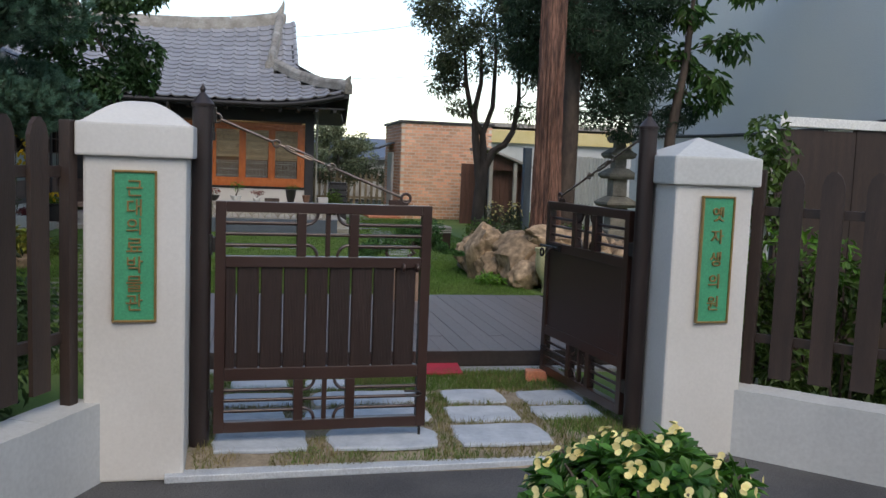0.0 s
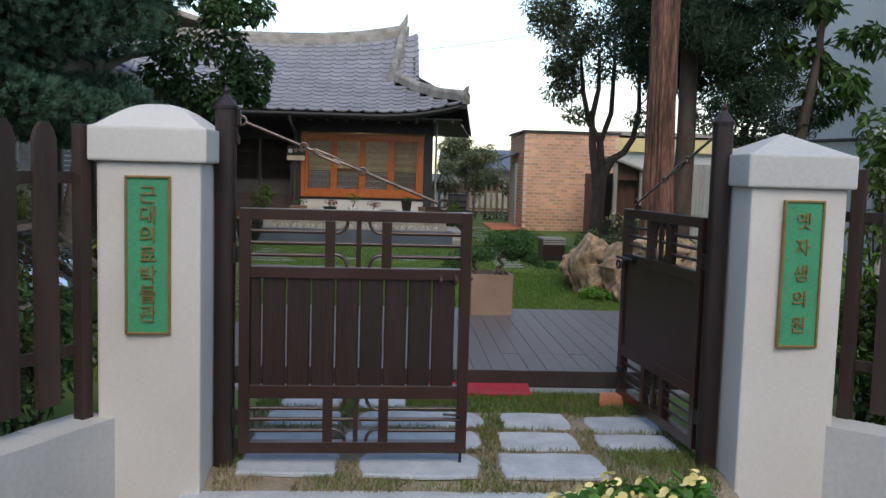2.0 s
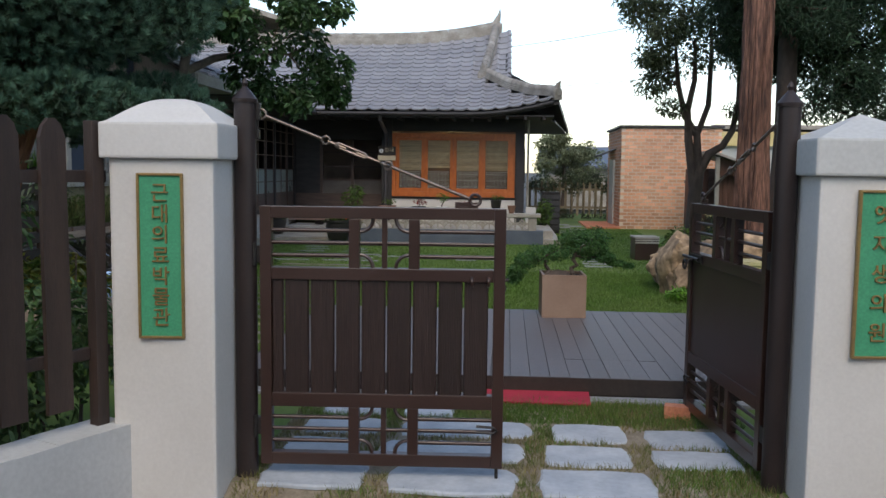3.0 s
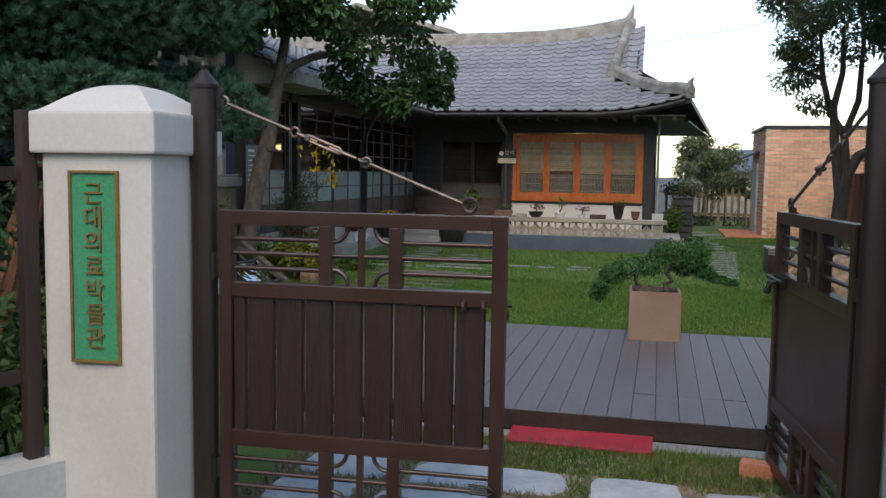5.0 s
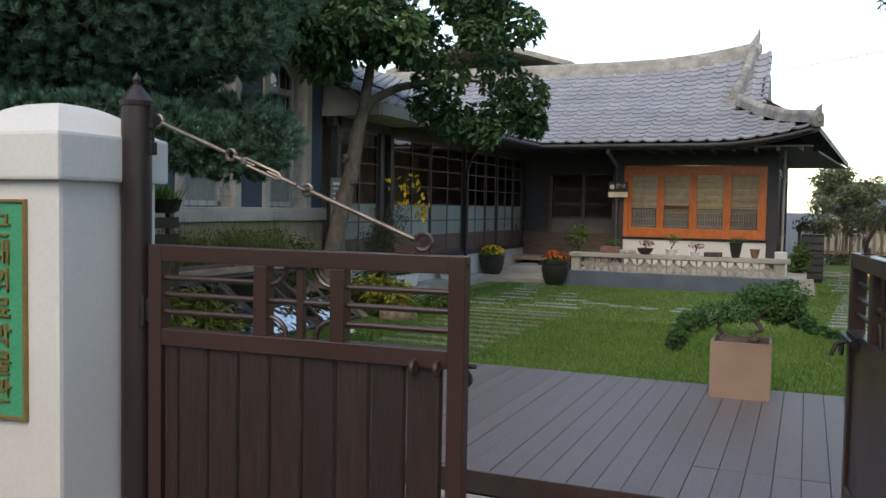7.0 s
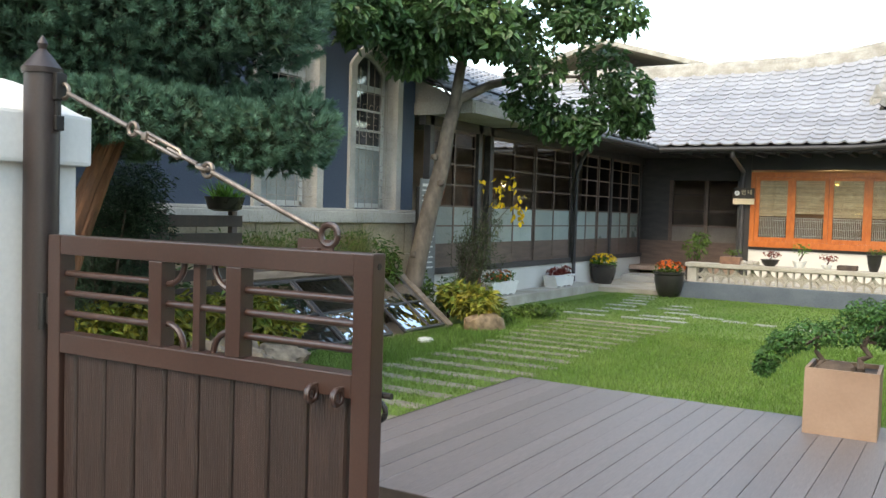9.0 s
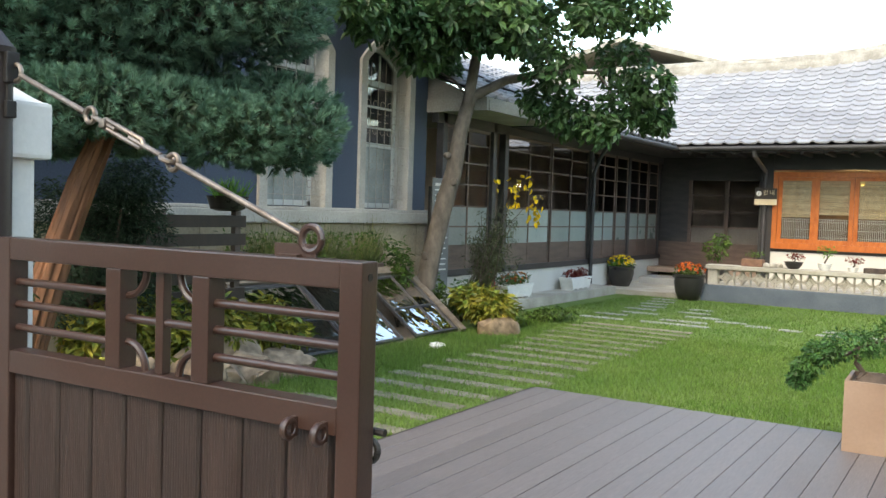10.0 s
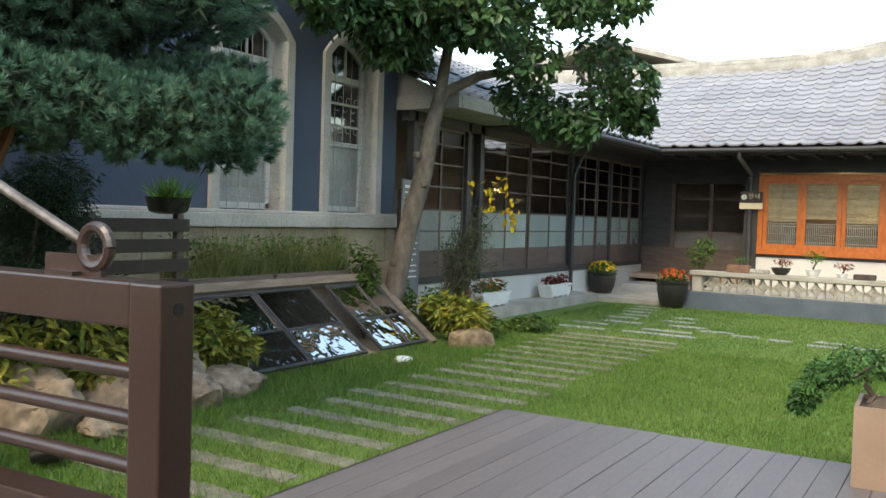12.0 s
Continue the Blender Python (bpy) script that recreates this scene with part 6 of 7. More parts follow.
# ---- flower tub on the street ----
t = thing("flower_tub", 1.73, 2.97, STREET, 0, "dark tub of glossy green leaves and yellow flowers", "plant pot")
part("tub", Shape().lathe((0, 0, 0), [(0.26, 0), (0.28, 0.01), (0.38, 0.42), (0.41, 0.44), (0.41, 0.5), (0.37, 0.5), (0.36, 0.44)], 30), POT_DARK, t, smooth=True)
part("soil", Shape().lathe((0, 0, 0.42), [(0.37, 0), (0.36, 0.02)], 20), SOIL, t)
C, N, U, heads = [], [], [], []
for i in range(96):
    a, k = i * 2.39996, math.sqrt((i + 0.5) / 96) * 0.47
    c = np.array((math.cos(a) * k, math.sin(a) * k, 0.76 - 0.95 * k * k + random.uniform(-0.07, 0.05)))
    ax = np.array((math.cos(a) * k * 1.7, math.sin(a) * k * 1.7, 1.0)) + np.random.normal(size=3) * 0.15
    ax /= np.linalg.norm(ax)
    heads.append((c, ax))
    for j in range(15):
        w = j * 2.39996
        q = np.cross(ax, (0.3, 0.9, 0.1))
        q /= np.linalg.norm(q)
        o = q * math.cos(w) + np.cross(ax, q) * math.sin(w)
        lift = 0.15 + 1.1 * (j / 15) ** 1.5
        C.append(c - ax * 0.045 * (1 - j / 15) + o * 0.006)
        U.append(o + ax * lift)
        N.append(ax - o * lift * 0.9 + np.random.normal(size=3) * 0.12)
k = len(C)
part("leaves", quads("leaves", C, N, U, 0.062 + 0.03 * np.random.rand(k), 0.036 + 0.012 * np.random.rand(k), LEAF_TUB, 0.05, (0.33, 0.52)), LEAF_TUB, t, kind="stuff")
for i in range(12):
    s = Shape()
    a = i * 0.52
    limb(s, (0.1 * math.cos(a), 0.1 * math.sin(a), 0.42), (0.33 * math.cos(a), 0.33 * math.sin(a), 0.72), 0.01, 0.005, 0.05, 4, 5)
    part("stem", s, BARK_GREY, t)
for i in range(0, 96, 2):
    fl = Shape()
    c, ax = heads[i]
    nrm = (Vector(ax) + Vector((0, -0.5, 0.1))).normalized()
    q = nrm.orthogonal().normalized()
    r = nrm.cross(q)
    for j in range(random.choice((1, 2, 2, 3, 4))):
        w = j * 1.7 + i
        o = Vector(c) + nrm * random.uniform(0.035, 0.055) + (q * math.cos(w) + r * math.sin(w)) * 0.024
        tilt = (nrm + (q * math.cos(w) + r * math.sin(w)) * 0.5).normalized()
        e = tilt.orthogonal().normalized()
        g = tilt.cross(e)
        for sx in (-1, 1):
            rim = [o + e * sx * 0.011 + (e * math.cos(v) + g * math.sin(v)) * 0.015 + tilt * (0.004 + 0.005 * sx * math.cos(v)) for v in (k * 0.785 for k in range(8))]
            fl.add([o + e * sx * 0.009] + rim, [(0, k + 1, (k + 1) % 8 + 1) for k in range(8)])
    part("flower", fl, PETAL_YELLOW, t, "pale yellow flower cluster")

# ---- trees ----
# red pine by the gate: leaning trunk, flat layered pads of needles
t = thing("pine_tree", -2.75, 6.85, 0, 0, "old red pine with layered pads of dense needles", "tree")
s = Shape()
trunk = [Vector(p) for p in ((0, 0, -0.05), (0.1, 0.12, 0.6), (0.2, 0.25, 1.2), (0.3, 0.38, 1.7), (0.4, 0.5, 2.1), (0.3, 0.6, 2.7), (0.1, 0.6, 3.4), (0.1, 0.6, 4.4))]
furrowed(s, trunk, [0.165, 0.12, 0.1, 0.09, 0.078, 0.065, 0.05, 0.03], 0.2, 56)
pads = []
along, across = Vector((0.6, 0.8, 0)), Vector((0.8, -0.6, 0))
layers = []
for lz, s0, s1, rows, rr, rz in ((2.1, 0.1, 1.85, (-0.35, 0.05, 0.4), 0.38, 0.22), (2.28, 0.1, 1.75, (-0.4, 0.0), 0.36, 0.23), (2.6, -0.35, 1.05, (-0.35, 0.15), 0.36, 0.25), (2.86, -0.35, 1.62, (-0.5, -0.05, 0.4), 0.44, 0.28),
                                 (3.26, -0.7, 1.7, (-0.6, -0.1, 0.45), 0.46, 0.27), (3.65, -0.8, 1.6, (-0.6, -0.1, 0.4), 0.5, 0.28),
                                 (4.2, -0.6, 1.3, (-0.5, 0.1), 0.55, 0.3), (4.75, -0.1, 1.0, (-0.1,), 0.55, 0.32)):
    spots = []
    for row in rows:
        u = s0 + random.uniform(-0.1, 0.1)
        while u < s1 + 0.1:
            c = along * u + across * (row + random.uniform(-0.08, 0.08))
            spots.append((c.x, c.y, random.uniform(-0.09, 0.09) - 0.06 * max(0, u - 0.8)))
            u += rr * random.uniform(0.95, 1.2)
    layers.append((lz, spots, rr, rz))
for lz, spots, rr, rz in layers:
    for px, py, pz in spots:
        c = Vector((px, py, lz + pz))
        k = random.uniform(0.85, 1.12)
        pads.append((c, (rr * k, rr * k, rz)))
        near = min(trunk[3:], key=lambda p: (p - c).length + abs(p.z - c.z + 0.05) * 0.7)
        b = Shape()
        limb(b, near, c, 0.026, 0.01, 0.06, 6, 7)
        part("branch", b, BARK_DARK, t, smooth=True)
part("trunk", s, BARK_PINE, t, smooth=True)
# brush-like tufts set apart on the skin of each pad
rnd = np.random.default_rng(12)
PC, PR = np.array([c[:] for c, r in pads]), np.array([r for c, r in pads])
tufts, axes = [], []
for i, (c, r) in enumerate(pads):
    mine = []
    for _ in range(900):
        d = rnd.normal(size=3)
        d /= np.linalg.norm(d)
        if d[2] < -0.85:
            continue
        q = PC[i] + d * PR[i] * rnd.uniform(0.86, 1.06)
        inside = (((q - PC) / PR) ** 2).sum(1)
        inside[i] = 9.0
        if inside.min() < 0.6 or any((q[0] - m[0]) ** 2 + (q[1] - m[1]) ** 2 + (q[2] - m[2]) ** 2 < 0.0072 for m in mine):
            continue
        mine.append(q)
        a = d * (1.2, 1.2, 0.8) + (0, 0, 0.55) + rnd.normal(size=3) * 0.16
        axes.append(a / np.linalg.norm(a))
    tufts += mine
T, A = np.array(tufts), np.array(axes)
k = 78
CC, AA = np.repeat(T, k, 0), np.repeat(A, k, 0)
up = rnd.uniform(-0.045, 0.012, (len(CC), 1))
side = np.cross(AA, rnd.normal(size=AA.shape))
side /= np.linalg.norm(side, axis=1)[:, None]
DD = AA + side * rnd.uniform(0.05, 1.5, (len(CC), 1))
part("crown", blades("crown", CC + AA * up, DD, 0.056 + 0.016 * rnd.random(len(CC)), np.full(len(CC), 0.0085), NEEDLES), NEEDLES, t, "dense bluish green needles in brush-like tufts", kind="stuff")
# dark needle fill inside the pads: the shade between tufts is in its colour
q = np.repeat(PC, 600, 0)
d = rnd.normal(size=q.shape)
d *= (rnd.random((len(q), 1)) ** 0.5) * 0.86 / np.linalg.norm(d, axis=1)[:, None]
part("inner_needles", blades("inner_needles", q + d * np.repeat(PR, 600, 0), rnd.normal(size=q.shape) + (0, 0, 0.4), np.full(len(q), 0.1), np.full(len(q), 0.02), LEAF_YEW), LEAF_YEW, t, "dark inner needles, with the pads' shade put into their colour", kind="stuff")


def leafy_tree(name, x, y, stems, clumps, per, length, width, bark, leaf, label, droop=0.35, extra_twigs=True, flat=0.5, furrows=0.0):
    """stems: point lists with radii; clumps: (centre, radii), all from the foot."""
    t = thing(name, x, y, 0, 0, label, "tree")
    s = Shape()
    nodes = []
    for pts, radii in stems:
        if furrows:
            furrowed(s, pts, radii, furrows)
        else:
            s.tube(pts, radii, 12)
        nodes += [Vector(p) for p in pts[1:]]
    if extra_twigs:
        foot = list(nodes)
        for c, r in sorted(clumps, key=lambda q: min((p - Vector(q[0])).length for p in foot)):
            c = Vector(c)
            near = min(nodes, key=lambda p: (p - c).length + max(0, p.z - c.z))
            limb(s, near, c, 0.022 if near in foot else 0.012, 0.007, 0.08, 5, 6)
            nodes.append(c)
    part("trunk", s, bark, t, smooth=True)
    part("crown", foliage("crown", clumps, per, length, width, leaf, droop, 0.25, 0.14, flat), leaf, t, kind="stuff")
    return t


def spread(centre, radii, n, r, seed, low=-0.8):
    """Clump places scattered through a crown, leaving gaps."""
    rnd = random.Random(seed)
    out = []
    while len(out) < n:
        d = Vector((rnd.gauss(0, 1), rnd.gauss(0, 1), rnd.gauss(0, 1))).normalized()
        if d.z < low:
            continue
        k = rnd.uniform(0.35, 1.0) ** 0.6
        rr = r * rnd.uniform(0.6, 1.25)
        out.append(((centre[0] + d.x * k * radii[0], centre[1] + d.y * k * radii[1], centre[2] + d.z * k * radii[2]), (rr, rr, rr * 0.7)))
    return out


# broad-leaved tree with a knotted leaning trunk
st = [([(0, 0, -0.05), (0.06, 0.06, 0.45), (0.12, 0.14, 1.0), (0.2, 0.25, 1.6), (0.32, 0.3, 2.1), (0.36, 0.4, 2.7), (0.42, 0.5, 3.1)], [0.17, 0.14, 0.13, 0.125, 0.115, 0.1, 0.09]),
      ([(0.42, 0.5, 3.1), (0.8, 0.8, 3.35), (1.3, 1.2, 3.5), (1.8, 1.5, 3.5)], [0.07, 0.06, 0.045, 0.02]),
      ([(0.4, 0.45, 2.95), (0.55, 0.4, 3.6), (0.6, 0.5, 4.4), (0.7, 0.6, 5.2)], [0.08, 0.07, 0.05, 0.02]),
      ([(0.55, 0.4, 3.6), (1.0, 0.2, 4.1), (1.5, 0.1, 4.5)], [0.06, 0.04, 0.02])]
cl = spread((0.7, 0.9, 4.6), (2.1, 1.9, 1.6), 58, 0.42, 5, -0.7) + [((0.8, -0.2, 3.9), (0.4, 0.4, 0.35)), ((0.4, -0.3, 4.3), (0.45, 0.4, 0.35)), ((1.2, 0.0, 4.1), (0.4, 0.4, 0.35)), ((0.2, -0.4, 3.6), (0.35, 0.35, 0.3)), ((2.2, 1.6, 3.05), (0.35, 0.35, 0.3)), ((2.5, 1.7, 3.3), (0.35, 0.35, 0.3)), ((1.6, 1.3, 2.9), (0.4, 0.4, 0.3)), ((1.2, 1.2, 3.1), (0.4, 0.35, 0.3)), ((1.95, 1.3, 2.75), (0.28, 0.28, 0.25)), ((2.45, 2.0, 2.9), (0.25, 0.25, 0.2)), ((-1.0, -0.5, 4.1), (0.5, 0.5, 0.35)), ((-0.6, -0.3, 4.5), (0.45, 0.45, 0.35)), ((-0.1, -0.4, 4.7), (0.45, 0.4, 0.35)), ((-0.8, 0.1, 4.9), (0.45, 0.45, 0.35)), ((-0.2, 0.0, 5.1), (0.45, 0.45, 0.35)), ((-1.2, -0.2, 4.6), (0.4, 0.4, 0.32)), ((2.0, 1.9, 3.7), (0.45, 0.45, 0.35)), ((1.5, 0.8, 3.5), (0.45, 0.4, 0.35)), ((0.2, -1.5, 3.75), (0.28, 0.3, 0.24)), ((0.25, -1.15, 4.0), (0.3, 0.3, 0.26)), ((0.1, -1.8, 4.1), (0.3, 0.3, 0.26)), ((0.35, -0.8, 3.85), (0.3, 0.3, 0.25)), ((0.4, -2.0, 3.85), (0.24, 0.26, 0.2)), ((0.1, -1.4, 4.4), (0.35, 0.35, 0.3))]
tree_b = leafy_tree("persimmon_tree", -4.05, 13.4, st, cl, 330, 0.115, 0.068, BARK_GREY, LEAF_BROAD, "broad-leaved garden tree with a leaning knotted trunk")
for x, y, z, r in ((0.2, 0.16, 1.35, 0.06), (0.13, 0.28, 1.75, 0.055), (0.38, 0.22, 1.95, 0.05), (0.1, 0.03, 0.95, 0.06), (0.28, 0.2, 2.3, 0.05)):
    part("knot", Shape().rock((x, y, z), (r, r, r), int(z * 10), 0.25, 2, 2.0, False), BARK_GREY, tree_b, smooth=True)

# tall conifer with fibrous red trunk
st = [([(0.1, 0, 0.2), (0.1, 0, 0.9), (0.09, 0.02, 2.0), (0.08, 0.02, 4.0), (0.1, 0, 7.0), (0.1, 0, 10.0)], [0.31, 0.225, 0.195, 0.185, 0.16, 0.12])]
cl = spread((0.4, 0.3, 8.4), (1.8, 1.8, 2.4), 40, 0.6, 9)
t = leafy_tree("redwood_tree", 4.5, 12.65, st, cl, 90, 0.2, 0.03, BARK_RED, LEAF_YEW, "tall conifer with a thick fibrous red-brown trunk", flat=0.2, furrows=0.16)
# second stem just behind it
st = [([(0, 0, 0.2), (0.05, 0, 1.0), (0.1, 0.05, 2.2), (0.1, 0.1, 5.0), (0.1, 0.1, 8.0)], [0.2, 0.16, 0.14, 0.12, 0.06])]
cl = spread((0.55, 0.6, 4.7), (1.45, 1.4, 2.4), 85, 0.46, 14, -0.95) + [((1.9, 0.4, 2.6), (0.5, 0.45, 0.25)), ((1.3, 0.3, 2.45), (0.5, 0.4, 0.25)), ((2.3, 0.5, 2.75), (0.35, 0.3, 0.18)), ((0.5, 0.2, 2.7), (0.4, 0.4, 0.3))]
leafy_tree("yew_tree", 5.15, 13.5, st, cl, 620, 0.11, 0.018, BARK_DARK, LEAF_YEW, "dark dense yew with hanging sprays behind the conifer", flat=0.3)
# many-stemmed small-leaved tree
st = [([(0, 0, 0.0), (-0.03, 0, 0.6), (0.0, 0, 1.2), (0.05, 0, 1.7)], [0.17, 0.14, 0.13, 0.12]),
      ([(0.0, 0.02, 1.3), (-0.08, 0.0, 1.8), (-0.16, 0, 2.3), (-0.2, 0, 2.9), (-0.08, 0, 3.5), (-0.1, 0, 4.3)], [0.11, 0.09, 0.08, 0.065, 0.05, 0.03]),
      ([(0.05, 0, 1.7), (0.0, 0, 2.4), (-0.25, 0, 2.8), (-0.4, 0, 3.4), (-0.5, 0, 4.4)], [0.09, 0.07, 0.06, 0.05, 0.02]),
      ([(0.05, 0, 1.65), (0.25, 0, 2.05), (0.5, 0, 2.2), (0.68, 0, 2.5), (0.78, 0, 3.1), (0.75, 0, 4.2)], [0.1, 0.085, 0.07, 0.06, 0.05, 0.03]),
      ([(0.0, 0, 2.4), (0.2, 0, 3.0), (0.25, 0.1, 4.0), (0.2, 0.1, 5.0)], [0.06, 0.055, 0.04, 0.02])]
cl = spread((0.15, 0.1, 5.0), (1.6, 1.4, 2.0), 66, 0.42, 23, -0.85) + [((-0.9, 0, 3.4), (0.4, 0.3, 0.3)), ((-0.5, 0, 2.95), (0.35, 0.3, 0.2)), ((0.9, 0, 2.9), (0.4, 0.3, 0.3))]
leafy_tree("olive_leaved_tree", 5.05, 18.4, st, cl, 300, 0.09, 0.034, BARK_DARK, LEAF_OLIVE, "many-stemmed garden tree with small dull green leaves")
# young tree with lobed leaves beside the grey wall
st = [([(0, 0, 0), (0.05, 0, 1.2), (0.1, 0, 2.4), (0.3, 0, 3.6), (0.4, 0, 5.2)], [0.12, 0.105, 0.09, 0.06, 0.02])]
cl = []
for cx, cz, n in ((0.5, 3.55, 3), (0.0, 3.7, 3), (0.9, 3.2, 3), (1.1, 3.9, 3), (0.3, 4.3, 3), (1.5, 4.75, 3), (0.8, 4.8, 3), (-0.3, 4.7, 2), (1.9, 4.9, 2), (0.6, 3.0, 2)):
    for _ in range(n + 1):
        cl.append(((cx - 0.15 + random.uniform(-0.25, 0.25), random.uniform(-0.5, 0.4), cz + 0.05 + random.uniform(-0.2, 0.2)), (0.22, 0.22, 0.12)))
leafy_tree("chestnut_tree", 6.95, 13.6, st, cl, 30, 0.2, 0.075, BARK_DARK, LEAF_LOBED, "young tree with large drooping lobed leaves", 0.9)

# tree beyond the back fence
cl = spread((0, 0, 2.15), (1.45, 1.0, 1.15), 44, 0.36, 31)
leafy_tree("back_tree", 3.6, 36.6, [([(0, 0, 0), (0.05, 0, 1.0), (0.0, 0, 2.2)], [0.12, 0.1, 0.05])], cl, 170, 0.12, 0.055, BARK_DARK, leaf_mat("pale_green_leaves", (0.17, 0.2, 0.11), (0.28, 0.3, 0.18), 0.5, 0.6, 0.5), "light green fruit tree beyond the back fence")

# dark conifer bush in front of the slat fence
t = thing("conifer_bush", -3.55, 8.15, 0, 0, "dense dark conifer bush under the pine", "shrub")
for i in range(6):
    s = Shape()
    limb(s, (0, 0, 0), (0.25 * math.cos(i), 0.35 * math.sin(i), 1.5), 0.025, 0.008, 0.06, 4, 6)
    part("stem", s, BARK_DARK, t)
part("leaves", foliage("leaves", [((random.uniform(-0.25, 0.25), random.uniform(-0.6, 0.45), random.uniform(0.75, 1.75)), (0.26, 0.28, 0.22)) for _ in range(30)], 620, 0.05, 0.009, LEAF_YEW, -0.2, 0.3), LEAF_YEW, t, kind="stuff")

# ---- hedges behind the picket fences ----


def hedge(name, clumps, per, length, width, material, label):
    t = thing(name, *clumps[0][0][:2], 0, 0, label, "hedge", "hedges")
    for c, r in clumps[::2]:
        s = Shape()
        limb(s, (c[0], c[1], 0), c, 0.014, 0.006, 0.06, 4, 5)
        wpart("stem", s, BARK_DARK, t)
    wpart("leaves", foliage("leaves", clumps, per, length, width, material, 0.25, 0.3, 0.12, 0.4), material, t, kind="stuff")
    return t


rnd = random.Random(4)
cl = [((-0.95 - rnd.uniform(0, 1.3) - 0.36 * i * 0.2, 5.6 - 0.28 * i + rnd.uniform(-0.3, 0.6), rnd.uniform(0.2, 1.55)), (0.3, 0.3, 0.25)) for i in range(11) for _ in range(4)]
hedge("hedge", [(c, (0.36, 0.36, 0.3)) for c, r in cl], 340, 0.07, 0.032, LEAF_BROAD, "dark mixed hedge behind the picket fence")
cl = [((-1.1 - rnd.uniform(0, 1.2), 5.6 + rnd.uniform(-0.6, 0.6), rnd.uniform(1.0, 1.7)), (0.2, 0.2, 0.16)) for _ in range(14)]
hedge("hedge", cl[::2], 45, 0.06, 0.026, LEAF_OLIVE, "yellowish shrub shoots behind the picket fence")
cl = [((3.7 + 0.24 * i + rnd.uniform(-0.1, 0.7), 5.75 - 0.2 * i + rnd.uniform(-0.1, 0.6), rnd.uniform(0.15, 1.05)), (0.26, 0.26, 0.22)) for i in range(11) for _ in range(4)]
hedge("hedge", cl, 220, 0.075, 0.034, LEAF_HEDGE, "leafy green hedge behind the picket fence")
cl = [((3.75 + 0.2 * i, 5.9 - 0.1 * i, rnd.uniform(0.95, 1.3)), (0.22, 0.22, 0.16)) for i in range(6)]
hedge("hedge", cl, 70, 0.07, 0.032, LEAF_LIGHT, "bright young shoots on top of the hedge")
cl = [((4.15 + rnd.uniform(-0.12, 0.12), 6.1, 1.35 + 0.09 * i), (0.16, 0.14, 0.14)) for i in range(9)]
hedge("climbing_ivy", cl, 60, 0.07, 0.04, LEAF_HEDGE, "ivy climbing a post beside the brown screen")

# ---- east garden ----
spots = ((3.75, 12.85, 0.34, 0.4, 0.46), (4.08, 12.25, 0.36, 0.36, 0.42), (4.52, 11.98, 0.34, 0.32, 0.4), (5.0, 11.75, 0.4, 0.34, 0.44), (5.5, 11.6, 0.36, 0.3, 0.4), (3.82, 13.5, 0.34, 0.4, 0.36), (3.72, 12.5, 0.2, 0.22, 0.24), (4.05, 11.85, 0.2, 0.18, 0.22))
for i, (x, y, a, b, c) in enumerate(spots):
    solid("boulder", Shape().rock((0, 0, c * 0.78), (a * 1.1, b * 1.1, c * 1.08), i + 50, 0.36, 5, 0.78), ROCK, "large tan granite boulder in the rockery", "rock", "boulders of the east rockery", smooth=True, at=pose(x, y, 0, 0, 0, i * 33))
solid("boulder", Shape().rock((0, 0, 0.15), (0.5, 0.34, 0.2), 71, 0.26, 5, 0.6), ROCK, "broad flat pinkish boulder on top of the rockery", "rock", "boulders of the east rockery", smooth=True, at=pose(4.55, 12.12, 0.55, 0, 0, 10))
solid("rockery_soil", Shape().rock((0, 0, 0.1), (1.7, 1.6, 0.5), 33, 0.12, 4, 0.3), SOIL, "dark planted soil of the raised rockery bed", "soil bed", at=pose(5.3, 13.3, 0.1), smooth=True)
for x, y, z, r, h, m in ((3.85, 13.4, 0.45, 0.3, 0.4, LEAF_HEDGE), (4.0, 14.4, 0.1, 0.35, 0.7, LEAF_HEDGE), (4.1, 12.8, 0.55, 0.3, 0.3, LEAF_OLIVE), (5.0, 12.5, 0.55, 0.3, 0.35, LEAF_HEDGE), (4.6, 15.6, 0, 0.4, 0.8, LEAF_OLIVE), (5.2, 16.8, 0, 0.5, 0.6, LEAF_HEDGE), (3.6, 12.1, 0.0, 0.25, 0.16, LEAF_LIGHT)):
    shrub("rockery_plant", x, y, z, r, h, m, "small leafy plant in the rockery", 420, 0.07, 0.03, group="rockery plants")
for x, y in ((6.05, 20.9), (6.5, 20.6), (6.3, 20.2)):
    shrub("flowering_plant", x, y, 0, 0.32, 0.85, LEAF_OLIVE, "slender plant with small pale flowers by the shed", 420, 0.06, 0.028, "plant", "plants by the shed", PETAL_YELLOW, 26)
solid("steel_post", Shape().box(-0.09, 0.09, -0.09, 0.09, 0.0, 2.2, 0.01), SLATE_BASE, "dark blue-grey square steel post by the shed", "post", at=pose(6.72, 20.4, 0))
t = thing("stone_jar", 4.28, 11.4, 0, 0, "pale green glazed jar on a foot by the rockery", "jar")
JAR = mat("pale_celadon_glaze", (0.46, 0.43, 0.22), (0.54, 0.5, 0.29), 0.3, 0.4, 0.05, 60)
part("jar", Shape().lathe((0, 0, 0), [(0.12, 0), (0.1, 0.08), (0.12, 0.16), (0.2, 0.3), (0.22, 0.45), (0.21, 0.56), (0.23, 0.58), (0.23, 0.62), (0.19, 0.62)], 24), JAR, t, smooth=True)
t = thing("stone_lantern", 6.58, 14.6, 0.3, 0, "mossy grey stone pagoda lantern in tiers", "stone lantern")
